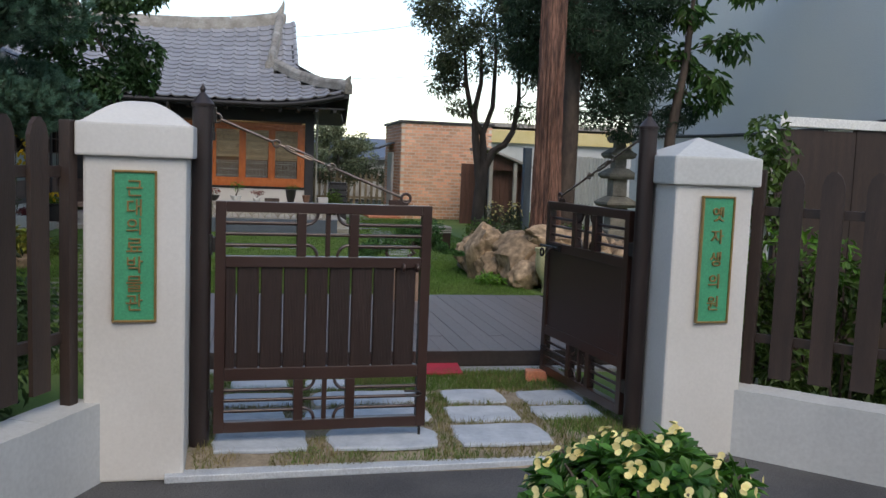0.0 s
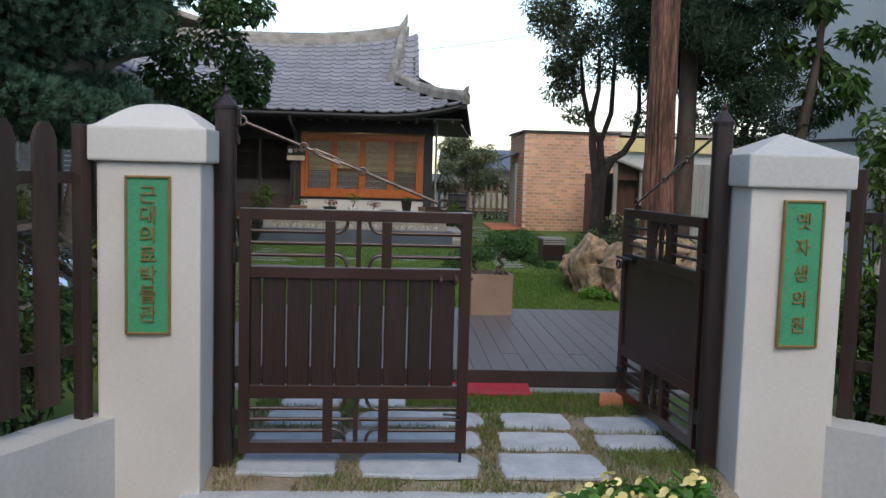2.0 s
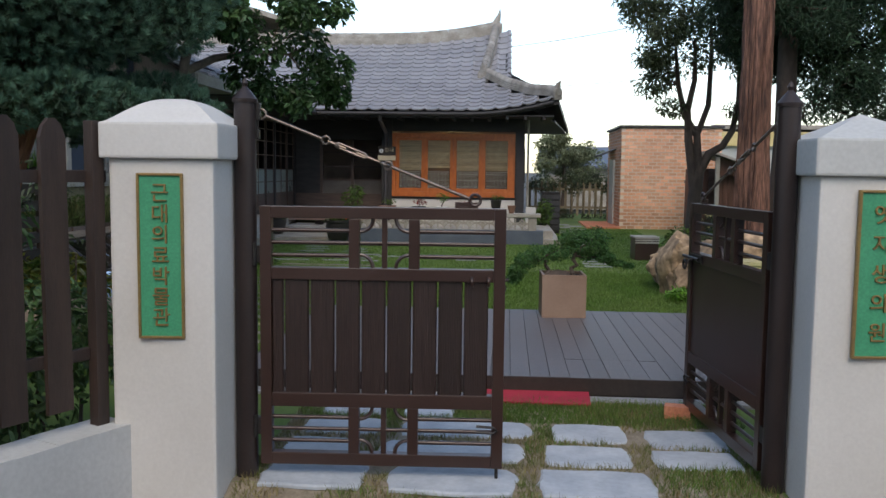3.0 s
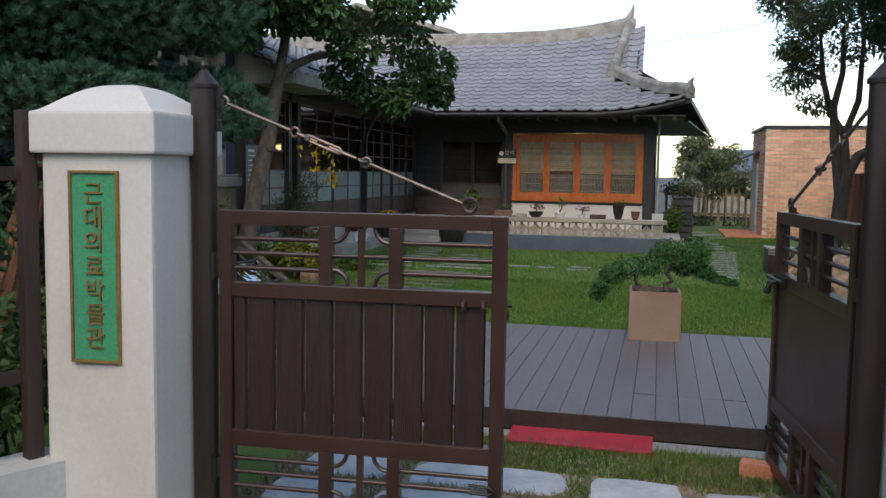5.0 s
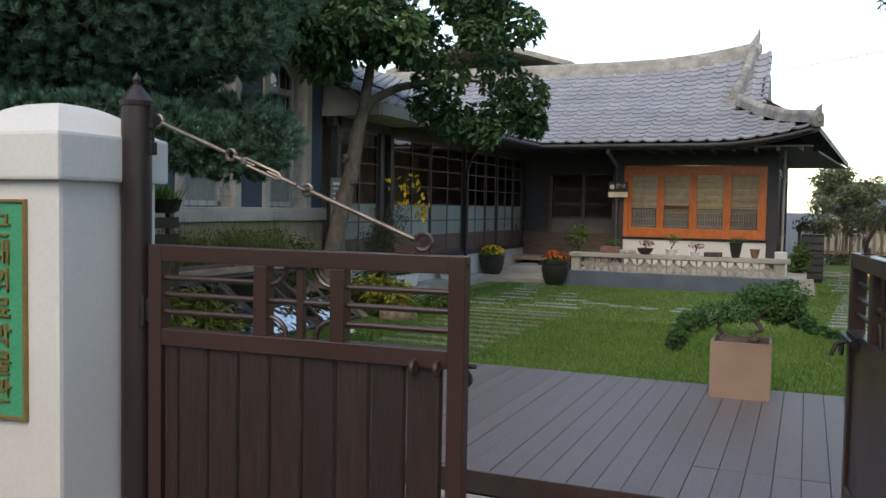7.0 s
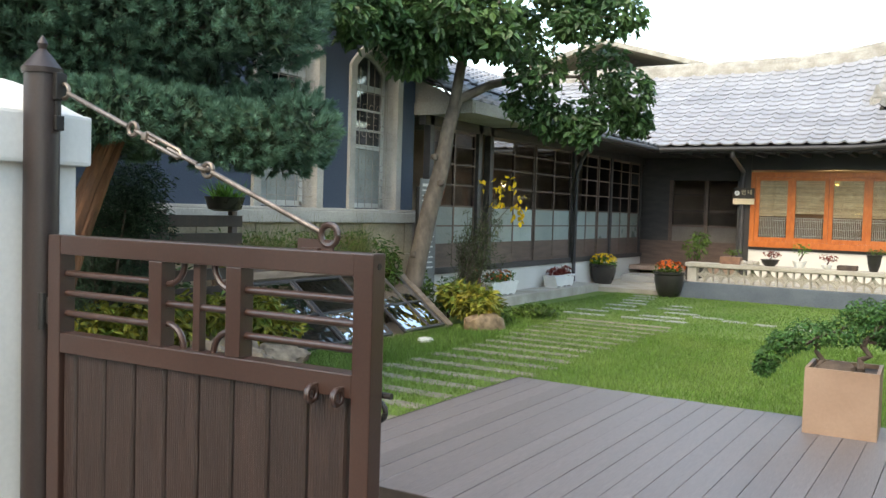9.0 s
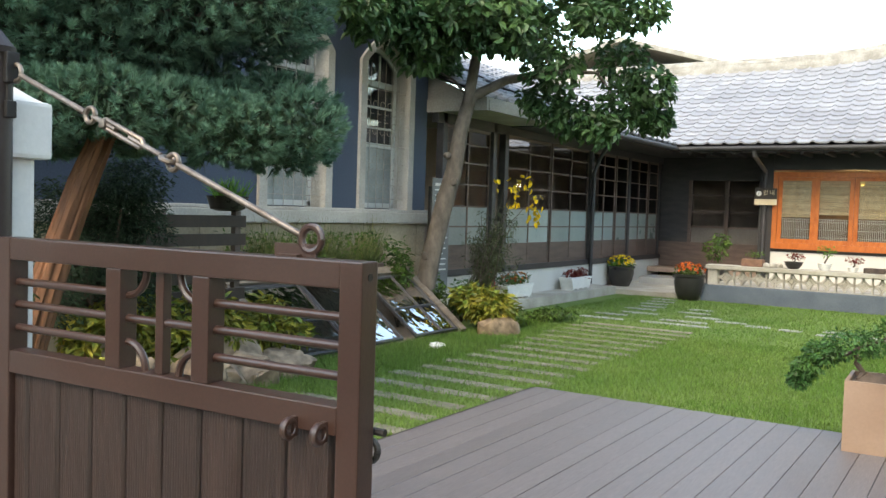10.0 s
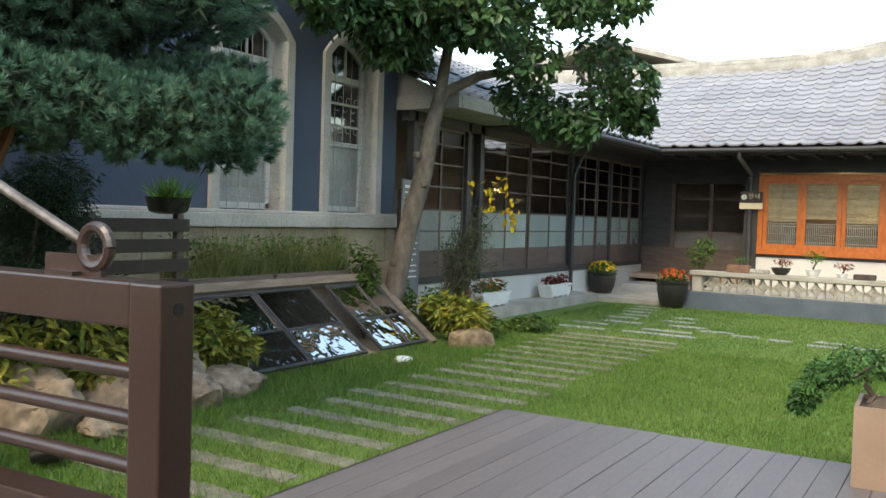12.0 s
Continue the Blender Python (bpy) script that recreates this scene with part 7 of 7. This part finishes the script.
for r, z, h in ((0.27, 0.0, 0.35), (0.2, 0.35, 0.4), (0.17, 0.97, 0.3), (0.14, 1.45, 0.2), (0.11, 1.78, 0.15)):
    part("block", Shape().box(-r * 0.8, r * 0.8, -r * 0.8, r * 0.8, z, z + h + 0.03, 0.02), STONE_LANTERN, t)
for r, z in ((0.3, 0.78), (0.27, 1.28), (0.24, 1.64), (0.17, 1.92)):
    s = Shape()
    s.add([(x * k, y * k, zz) for k, zz in ((r * 0.8, z), (r, z + 0.05), (r, z + 0.09), (r * 0.5, z + 0.19)) for x, y in ((-1, -1), (1, -1), (1, 1), (-1, 1))], [(4 * i + j, 4 * i + (j + 1) % 4, 4 * i + 4 + (j + 1) % 4, 4 * i + 4 + j) for i in range(3) for j in range(4)] + [(0, 1, 2, 3), (12, 13, 14, 15)])
    part("tier_roof", s, STONE_LANTERN, t)
part("finial", Shape().lathe((0, 0, 2.08), [(0.08, 0), (0.05, 0.06), (0.07, 0.1), (0.01, 0.22)], 12), STONE_LANTERN, t)
t = thing("garden_stool", 3.97, 17.6, 0, 4, "brown box seat with pale slats on top", "seat")
part("body", Shape().box(-0.22, 0.22, -0.22, 0.22, 0.0, 0.42, 0.01), BROWN_STEEL, t)
for i in range(5):
    part("slat", Shape().box(-0.235, 0.235, -0.225 + i * 0.093, -0.15 + i * 0.093, 0.42, 0.455, 0.006), PALE_CONCRETE, t)
for i in range(3):
    part("front_slat", Shape().box(-0.23, 0.23, -0.245, -0.222, 0.325 + i * 0.045, 0.355 + i * 0.045, 0.005), PALE_CONCRETE, t)
t = thing("brown_screen", 6.0, 6.7, 0, 0, "tall dark brown boarded screen wall", "screen")
for i in range(5):
    x = 4.55 + i * 0.72
    wpart("panel", Shape().box(x, x + 0.715, 6.6, 6.66, 0.0, 2.12 + 0.02 * i, 0.006), FENCE_WOOD, t)
wpart("top_rail", Shape().box(4.52, 8.2, 6.57, 6.69, 2.14, 2.22, 0.006), WHITE_PLASTIC, t, "pale capping rail")
for z in (0.5, 1.35):
    wpart("rail", Shape().box(4.55, 8.15, 6.66, 6.7, z, z + 0.08), FENCE_WOOD, t)
solid("vent_pipe", Shape().lathe((0, 0, 0), [(0.055, 0), (0.055, 1.85), (0.07, 1.87), (0.07, 2.02), (0.05, 2.08), (0.01, 2.1)], 16), WHITE_PLASTIC, "white plastic vent pipe with a domed cap", "pipe", at=pose(4.28, 6.35, 0), smooth=True)
eb = thing("grey_building", 14, 12, 0, 0, "large plain blue-grey stuccoed building", "building")
wpart("wall", Shape().box(9.6, 10.0, 1.0, 20.8, 0.0, 7.0), GREY_STUCCO, eb)
wpart("rear_wall", Shape().box(10.0, 22, 20.5, 20.8, 0.0, 7.0).box(21.7, 22, 1.0, 20.5, 0, 7.0).box(10.0, 21.7, 1.0, 1.3, 0, 7.0), GREY_STUCCO, eb)
wpart("roof", Shape().box(9.5, 22, 0.9, 20.9, 7.0, 7.3), CONCRETE, eb)
pts = [Vector((9.52, 20.5 - 16 * i / 12, 2.62 + 0.05 * i - 0.35 * math.sin(math.pi * i / 12))) for i in range(13)]
solid("cable", Shape().tube(pts, 0.035, 8), CABLE, "black cable slung along the grey wall", "cable", smooth=True)
eaves = thing("side_fence", 7.8, 21.5, 0, 0, "pale grey corrugated sheet fence", "fence")
for i in range(4):
    x = 8.04 + i * 0.38
    s = Shape()
    prof = []
    for j in range(9):
        prof.append((x + 0.37 * j / 8, 21.4 + (0.012 if j % 2 else -0.012)))
    s.prism(prof + [(p[0], p[1] + 0.01) for p in prof[::-1]], "z", 0.0, 2.05)
    wpart("sheet", s, OLD_WHITE, eaves)

# ---- brick outbuilding ----
BRX0, BRX1, BRY0, BRY1, BRH = 4.65, 7.55, 26.8, 30.2, 2.98
brick_house = thing("brick_outbuilding", 6.1, 28.5, 0, 0, "small flat-roofed outbuilding of salmon brick", "building")
s = Shape().box(BRX0 + 0.02, BRX1 - 0.02, BRY0 + 0.02, BRY0 + 0.2, 0, BRH).box(BRX0 + 0.02, BRX0 + 0.2, BRY0 + 0.2, BRY1, 0, BRH).box(BRX1 - 0.2, BRX1 - 0.02, BRY0 + 0.2, BRY1, 0, BRH).box(BRX0 + 0.2, BRX1 - 0.2, BRY1 - 0.2, BRY1, 0, BRH)
brick_wall = wpart("wall", s, MORTAR, brick_house, "salmon brick wall with pale joints")
wpart("roof", Shape().box(BRX0 - 0.06, BRX1 + 0.06, BRY0 - 0.06, BRY1 + 0.06, BRH, BRH + 0.07, 0.01), DARK_WOOD, brick_house, "thin dark roof edge")
wpart("door", Shape().box(BRX0 - 0.04, BRX0 + 0.02, 28.3, 29.3, 0.0, 2.05, 0.006), OLD_WHITE, brick_house, "white side door")
wpart("awning", Shape().prism([(BRX0 - 0.5, 2.15), (BRX0, 2.35), (BRX0, 2.4), (BRX0 - 0.52, 2.2)], "y", 28.1, 29.5), DARK_WOOD, brick_house, "dark awning over the side door")
setting("pavement_outbuilding", Shape().box(3.7, 4.7, 26.7, 29.8, -0.02, 0.05, 0.01), RED_BRICK, "reddish paved patch by the outbuilding", "pavement")
t = thing("board_fence", 6.75, 25.2, 0, 0, "brown vertical board fence beside the outbuilding", "fence")
for i in range(5):
    wpart("board", Shape().box(6.22 + i * 0.125, 6.34 + i * 0.125, 25.2, 25.23, 0.0, 1.78, 0.003), RED_BOARD, t)
wpart("rail", Shape().box(6.2, 6.86, 25.235, 25.27, 1.4, 1.48), DARK_BROWN_WOOD, t)
shed = thing("garden_shed", 7.3, 24.6, 0, 0, "dark red-brown lean-to shed with grey posts", "shed")
wpart("rear_wall", Shape().box(6.85, 7.82, 25.6, 25.7, 0.0, 1.8), DARK_BROWN_WOOD, shed)
wpart("side_wall", Shape().box(7.74, 7.82, 24.1, 25.6, 0.0, 1.74), RED_BOARD, shed)
for i in range(6):
    wpart("board", Shape().box(6.88 + i * 0.14, 7.015 + i * 0.14, 24.3, 24.33, 0.0, 1.62, 0.003), RED_BOARD, shed)
wpart("gable", Shape().prism([(6.75, 1.62), (7.86, 1.62), (7.86, 1.74), (6.75, 2.14)], "y", 24.05, 24.1), RED_BOARD, shed, "red-brown gable board")
wpart("roof", Shape().prism([(6.62, 2.19), (8.0, 1.7), (8.0, 1.76), (6.62, 2.26)], "y", 23.8, 25.9), RIDGE_TILE, shed, "thin weathered lean-to roof")
for x in (6.78, 7.5):
    wpart("post", Shape().box(x - 0.05, x + 0.05, 23.9, 24.0, 0.0, 2.16 - 0.36 * (x - 6.62), 0.005), PALE_CONCRETE, shed)

# ---- back fence and what lies beyond ----
FENCE_PALE = mat("weathered_pale_fence_wood", (0.16, 0.125, 0.075), (0.25, 0.2, 0.13), 0.3, 0.8, 0.2, 30, vary=0.2)
t = thing("back_fence", 3.8, 32.5, 0, 0, "weathered wooden paling fence with climbing plants", "fence")
pk = Shape().prism([(-0.045, 0.12), (0.045, 0.12), (0.045, 1.25), (0, 1.33), (-0.045, 1.25)], "y", -0.01, 0.01).mesh("paling", FENCE_PALE)
for i in range(16):
    ob = part("paling", pk, FENCE_PALE, t)
    ob.matrix_local = pose(-1.65 + i * 0.215, random.uniform(-0.01, 0.01), random.uniform(-0.03, 0.03))
for z in (0.35, 1.0):
    part("rail", Shape().box(-1.75, 1.75, 0.012, 0.05, z, z + 0.08), FENCE_PALE, t)
cl = [((2.3 + 0.3 * i + rnd.uniform(-0.1, 0.1), 32.55 + rnd.uniform(-0.2, 0.3), rnd.uniform(0.95, 1.5)), (0.3, 0.25, 0.22)) for i in range(10) for _ in range(2)] + [((2.2 + rnd.uniform(0, 3), 32.2, 0.15), (0.3, 0.2, 0.2)) for _ in range(6)]
hedge("hedge", cl, 90, 0.1, 0.04, LEAF_OLIVE, "climbing plants over the back fence")
t = thing("neighbour_house", 6.5, 41, 0, 0, "low neighbouring house with a blue sheet roof", "house")
wpart("wall", Shape().box(3.0, 9.5, 40.0, 44.0, 0.0, 1.9), PALE_CONCRETE, t)
wpart("roof", Shape().prism([(39.6, 1.85), (42, 2.75), (44.4, 1.85), (44.4, 1.95), (42, 2.85), (39.6, 1.95)], "x", 2.8, 9.8), BLUE_ROOF, t)
wpart("window", Shape().box(4.2, 5.4, 39.96, 40.0, 0.9, 1.6), DARK_GLASS, t)
t = thing("yellow_building", 12, 33, 0, 0, "low shop building with a yellow fascia", "building")
wpart("wall", Shape().box(8.8, 17.0, 32.5, 40.0, 0.0, 3.15), OLD_WHITE, t)
wpart("fascia", Shape().box(8.7, 17.1, 32.3, 32.5, 2.65, 3.15, 0.01), YELLOW_PAINT, t, "yellow painted fascia")
wpart("roof", Shape().box(8.6, 17.2, 32.4, 40.2, 3.25, 3.4), RIDGE_TILE, t)
t = thing("rear_building", -4.5, 40, 0, 0, "neighbouring house with weathered gable behind the roof", "building")
wpart("wall", Shape().box(-14.0, -7.2, 37.0, 44.0, 0.0, 7.3), mat("cream_wall", (0.5, 0.42, 0.3), (0.58, 0.5, 0.38), 1.0, 0.85, 0.1, 40), t)
wpart("roof", Shape().prism([(-14.6, 7.2), (-10.5, 8.4), (-6.4, 7.2), (-6.4, 7.4), (-10.5, 8.6), (-14.6, 7.4)], "y", 36.4, 44.6), RIDGE_TILE, t)
# wires overhead
for a, b, sag, r in (((1.35, 30, 5.75), (9.5, 30, 7.6), 0.25, 0.009), ((2.6, 30, 4.45), (12, 30, 5.75), 0.2, 0.009)):
    a, b = Vector(a), Vector(b)
    pts = [a.lerp(b, i / 12) - Vector((0, 0, sag * math.sin(math.pi * i / 12))) for i in range(13)]
    solid("overhead_wire", Shape().tube(pts, r, 6), CABLE, "thin black overhead wire against the sky", "wire", "overhead wires")
# unseen block added across the street, behind the walker, to cut sky light
t = thing("sky_block_building", 0, -9, 0, 0, "unseen pale building added across the street to block sky light", "building")
wpart("wall", Shape().box(-14, 14, -10.3, -10.0, STREET, 6.5).box(-14, 14, -18, -17.7, STREET, 6.5).box(-14, -13.7, -17.7, -10.3, STREET, 6.5).box(13.7, 14, -17.7, -10.3, STREET, 6.5), PALE_CONCRETE, t)
wpart("roof", Shape().box(-14.2, 14.2, -18.2, -9.8, 6.5, 6.7), CONCRETE, t)
# out-of-view glowing patch added so the house panes mirror a yellow spot
wpart("reflected_glow", Shape().box(-3.3, -2.4, -10.0, -9.96, 1.8, 2.6), glow_mat("yellow_reflected_glow", (1.0, 0.72, 0.2), 1.4), t, "unseen yellow glow added to reflect in the house window")

# ---- pieces of floors, walls and roofs ----
# deck boards
bw = 0.145
nbd = int((DX1 - DX0) / bw)
for i in range(nbd):
    x0, x1 = DX0 + i * bw + 0.0016, DX0 + (i + 1) * bw - 0.0016
    cuts = [DY0 - 0.02, 7.66, DY1 + 0.02] if 16 <= i <= 21 else [DY0 - 0.02, DY1 + 0.02]
    for y0, y1 in zip(cuts[:-1], cuts[1:]):
        prof = [(x0, DZ - 0.028), (x0, DZ - 0.002), (x0 + 0.0015, DZ)]
        prof += [(x1 - 0.0015, DZ), (x1, DZ - 0.002), (x1, DZ - 0.028)]
        dz = random.uniform(-0.0015, 0.0015)
        part("deck_board", Shape().prism([(p[0], p[1] + dz) for p in prof], "y", y0 + 0.0015, y1 - 0.0015), DECK, deck)

# path of stone bars across the west lawn
path = setting("path_west", Shape().box(-2.4, -1.0, 8.0, 15.6, 0.001, 0.003), LAWN, "path of narrow grey stone bars set in the lawn", "path")
y, i = 7.85, 0
while y < 15.9:
    x0, x1 = -2.36 + random.uniform(-0.1, 0.06), -1.03 + random.uniform(-0.05, 0.12)
    if y > 13:
        x0, x1 = x0 - 0.15, x1 + 0.1
    s = Shape().box(x0, x1, y - 0.085, y + 0.085, -0.01, 0.014, 0.01)
    for vi, p in enumerate(s.v):
        s.v[vi] = (p[0] + 0.02 * noise.noise((p[0] * 3, y, 0)), p[1] + 0.02 * noise.noise((p[0] * 4, y, 5)), p[2])
    part("stone_bar", s, PATH_STONE, path)
    y += 0.452 if y < 11.5 else 0.4
    i += 1
spots = [(-2.6, 16.3, 0.9), (-1.5, 16.35, 1.3), (-2.7, 16.9, 0.7), (-1.5, 16.8, 0.9), (-0.9, 17.2, 0.6), (-2.4, 17.4, 0.8), (-1.4, 17.5, 0.7), (-2.6, 18.0, 0.7), (-1.7, 18.05, 0.65), (-2.55, 18.5, 0.6), (-2.7, 19.0, 0.6), (-1.75, 18.6, 0.5), (-2.75, 19.5, 0.6), (-2.85, 20.0, 0.6), (-0.45, 17.0, 0.45), (0.02, 16.9, 0.4), (0.58, 16.72, 0.5), (0.62, 17.15, 0.5), (1.1, 16.9, 0.4)]
for x, y, w in spots:
    flagstone(x - w * 0.42, x + w * 0.42, y - 0.1, y + 0.1, int(x * 100 + y * 10), 0.012, LAWN_STONE)
for i in range(14):
    y = 16.1 + i * 0.42
    x = 2.95 + 0.03 * i
    flagstone(x - 0.27, x + 0.27, y - 0.11, y + 0.11, 300 + i, 0.012, LAWN_STONE)
for i in range(9):
    y = 22.3 + i * 0.75
    x = 3.1 + random.uniform(-0.3, 0.3)
    flagstone(x - 0.28, x + 0.28, y - 0.2, y + 0.2, 340 + i, 0.012, LAWN_STONE)

# plinth stones of the blue building
plinth = next(o for o in west.children if o.name.startswith("plinth"))
for row in range(3):
    y = 4.0 + (0.45 if row % 2 else 0.0)
    while y < 14.28:
        y1 = min(y + random.uniform(0.8, 1.15), 14.3)
        part("plinth_stone", Shape().box(BX - 0.03, BX + 0.03, y + 0.006, y1 - 0.006, row * 0.455 + 0.006, (row + 1) * 0.455 - 0.002, 0.008), ASHLAR, plinth)
        y = y1

# bricks of the outbuilding
bme = Shape().box(-0.104, 0.104, 0.0, 0.035, -0.0375, 0.0375, 0.0).mesh("brick", WALL_BRICK)
poses = []
rows = int(BRH / 0.0985)
for r in range(rows - 1, -1, -1):
    x = BRX0 + 0.11 + (0.117 if r % 2 else 0)
    while x < BRX1 - 0.05:
        poses.append(pose(x - 6.1, BRY0 - 0.002 - 28.5, 0.05 + r * 0.0985))
        x += 0.234
for r in range(rows):
    y = BRY0 + 0.13 + (0.117 if r % 2 else 0)
    while y < BRY1:
        if not (28.2 < y < 29.4 and r < 21):
            poses.append(pose(BRX0 - 0.002 - 6.1, y - 28.5, 0.05 + r * 0.0985, 0, 0, -90))
        y += 0.234
base = pose(6.1, 28.5, 0)
pieces("brick", bme, [base @ p for p in poses], brick_wall, 300, "brickwork")

# roof tiles: a flat pan with a roll on one side, laid in courses
TW, TL = 0.345, 0.33


def roof_tile():
    s = Shape()
    xs = (0, 0.06, 0.34, 0.62, 0.69, 0.76, 0.84, 0.93, 1.0)
    zs = (0.008, -0.002, -0.006, -0.002, 0.008, 0.028, 0.034, 0.024, 0.008)
    vs = []
    for yy, dz in ((-0.04, 0.03), (TL, -0.006)):
        vs += [((x - 0.5) * TW, yy, z + dz) for x, z in zip(xs, zs)]
    vs += [((x - 0.5) * TW, -0.04, z - 0.004) for x, z in zip(xs, zs)]
    k = len(xs)
    fs = [(j, j + 1, k + j + 1, k + j) for j in range(k - 1)] + [(2 * k + j, 2 * k + j + 1, j + 1, j) for j in range(k - 1)]
    return s.add(vs, fs).mesh("roof_tile", TILE, True)


tile = roof_tile()
poses = []
rise = 2.32
slope_len = math.hypot(27.45 - EY, rise)
nrow = int(slope_len / TL)
for r in range(nrow):
    v = r / nrow
    x = 2.6
    while x > west_edge(v) + 0.1:
        x -= TW
        if x > east_edge(v + 0.5 / nrow) - 0.02 or x < -8.5:
            continue
        a, b, c = slope(x, v), slope(x, min(1, v + 1.0 / nrow)), slope(x + 0.1, v)
        yd = (b - a).normalized()
        xd = (c - a).normalized()
        zd = xd.cross(yd).normalized()
        yd = zd.cross(xd)
        m = Matrix((xd, yd, zd)).transposed().to_4x4()
        m.translation = a + Vector((0, -0.03, 0.012))
        poses.append(m)
pieces("roof_tile", tile, poses, roof, 300, "roof_tiling")
poses = []
aslope = Vector((-4.0, 0, 1.78)).normalized()
for r in range(12):
    y = 16.7
    while y < 22.3 + r * 0.24:
        zd = Vector((1.78, 0, 4.0)).normalized()
        m = Matrix((Vector((0, 1, 0)), aslope, zd)).transposed().to_4x4()
        m.translation = Vector((AE, y, 3.14)) + aslope * (r * TL)
        poses.append(m)
        y += TW
    y = 14.55
    while r < 11 and y < 16.55:
        m = m.copy()
        m.translation = Vector((-3.72, y, 3.185)) + aslope * (r * TL)
        poses.append(m)
        y += TW
pieces("roof_tile", tile, poses, annex_roof, 60, "roof_tiling")

# ---- grass ----


def turf(name, n, x0, x1, y0, y1, h, w, material, keep, label):
    c = np.column_stack([np.random.uniform(x0, x1, n), np.random.uniform(y0, y1, n), np.zeros(n)])
    c = c[keep(c[:, 0], c[:, 1])]
    c[:, 2] = np.interp(c[:, 1], (4.96, 5.14), (-0.055, 0.0))
    k = len(c)
    d = np.random.normal(size=(k, 3)) * (0.45, 0.45, 0.0) + (0, 0, 1)
    me = blades(name, c, d, h * (0.5 + np.random.rand(k)), np.full(k, w), material)
    return tagged(new(name, me), label, "grass", kind="stuff")


off_deck = lambda x, y: ~((x > DX0 - 0.03) & (x < DX1) & (y > DY0 - 0.16) & (y < DY1 + 0.03))
fr = lambda y: (np.abs(((y - 7.85) / 0.452 + 0.5) % 1 - 0.5) < 0.2) & (y < 11.6)
fr2 = lambda y: (np.abs(((y - 11.92) / 0.4 + 0.5) % 1 - 0.5) < 0.22) & (y >= 11.6)
off_path = lambda x, y: ~((x > -2.45) & (x < -0.98) & (y > 7.8) & (y < 15.9) & (fr(y) | fr2(y)) & (np.random.rand(len(x)) < 0.68))
turf("lawn_grass", 210000, -3.4, 4.0, 7.0, 15.0, 0.045, 0.007, GRASS, lambda x, y: off_deck(x, y) & off_path(x, y), "short mown lawn grass")
turf("lawn_grass", 130000, -3.6, 5.0, 15.0, 26.5, 0.032, 0.01, GRASS, lambda x, y: ~((y > 20.4) & (x < 2.6)) & off_path(x, y), "short mown lawn grass")
ragged = lambda x, y: (np.array([noise.noise((a * 2.2, b * 2.2, 7)) for a, b in zip(x, y)]) > -0.25)
stones = [o for o in scene.objects if o.name.startswith("flagstone") and o.location.y < 7.2]


def off_stones(x, y):
    k = np.ones(len(x), bool)
    for o in stones:
        bb = np.array([v.co[:] for v in o.data.vertices])
        hx, hy = np.abs(bb[:, 0]).max() - 0.015, np.abs(bb[:, 1]).max() - 0.015
        k &= ~((np.abs(x - o.location.x) < hx) & (np.abs(y - o.location.y) < hy))
    return k


turf("weedy_grass", 30000, -0.05, 2.75, 4.95, 6.9, 0.042, 0.006, DRY_GRASS, lambda x, y: off_stones(x, y) & ragged(x, y), "thin dry grass between the flagstones")
turf("weedy_grass", 12000, -0.05, 2.9, 6.35, 6.92, 0.05, 0.006, GRASS, off_stones, "green grass tufts along the deck edge")
turf("weedy_grass", 16000, -0.05, 2.75, 4.97, 6.4, 0.04, 0.006, GRASS, lambda x, y: off_stones(x, y) & ~ragged(x, y + 3), "green grass between the flagstones")
turf("weedy_grass", 900, 2.2, 2.75, 5.0, 5.7, 0.06, 0.006, GRASS, off_stones, "green grass tufts by the open gate leaf")
turf("path_edge_grass", 9000, -3.3, -2.3, 7.2, 13.2, 0.09, 0.008, GRASS, lambda x, y: np.ones(len(x), bool), "longer grass along the bed")
setting("soil_gateway", Shape().box(-0.06, 2.78, 5.14, 6.9, 0.001, 0.004), DRY_EARTH, "bare dry earth between the flagstones", "soil")
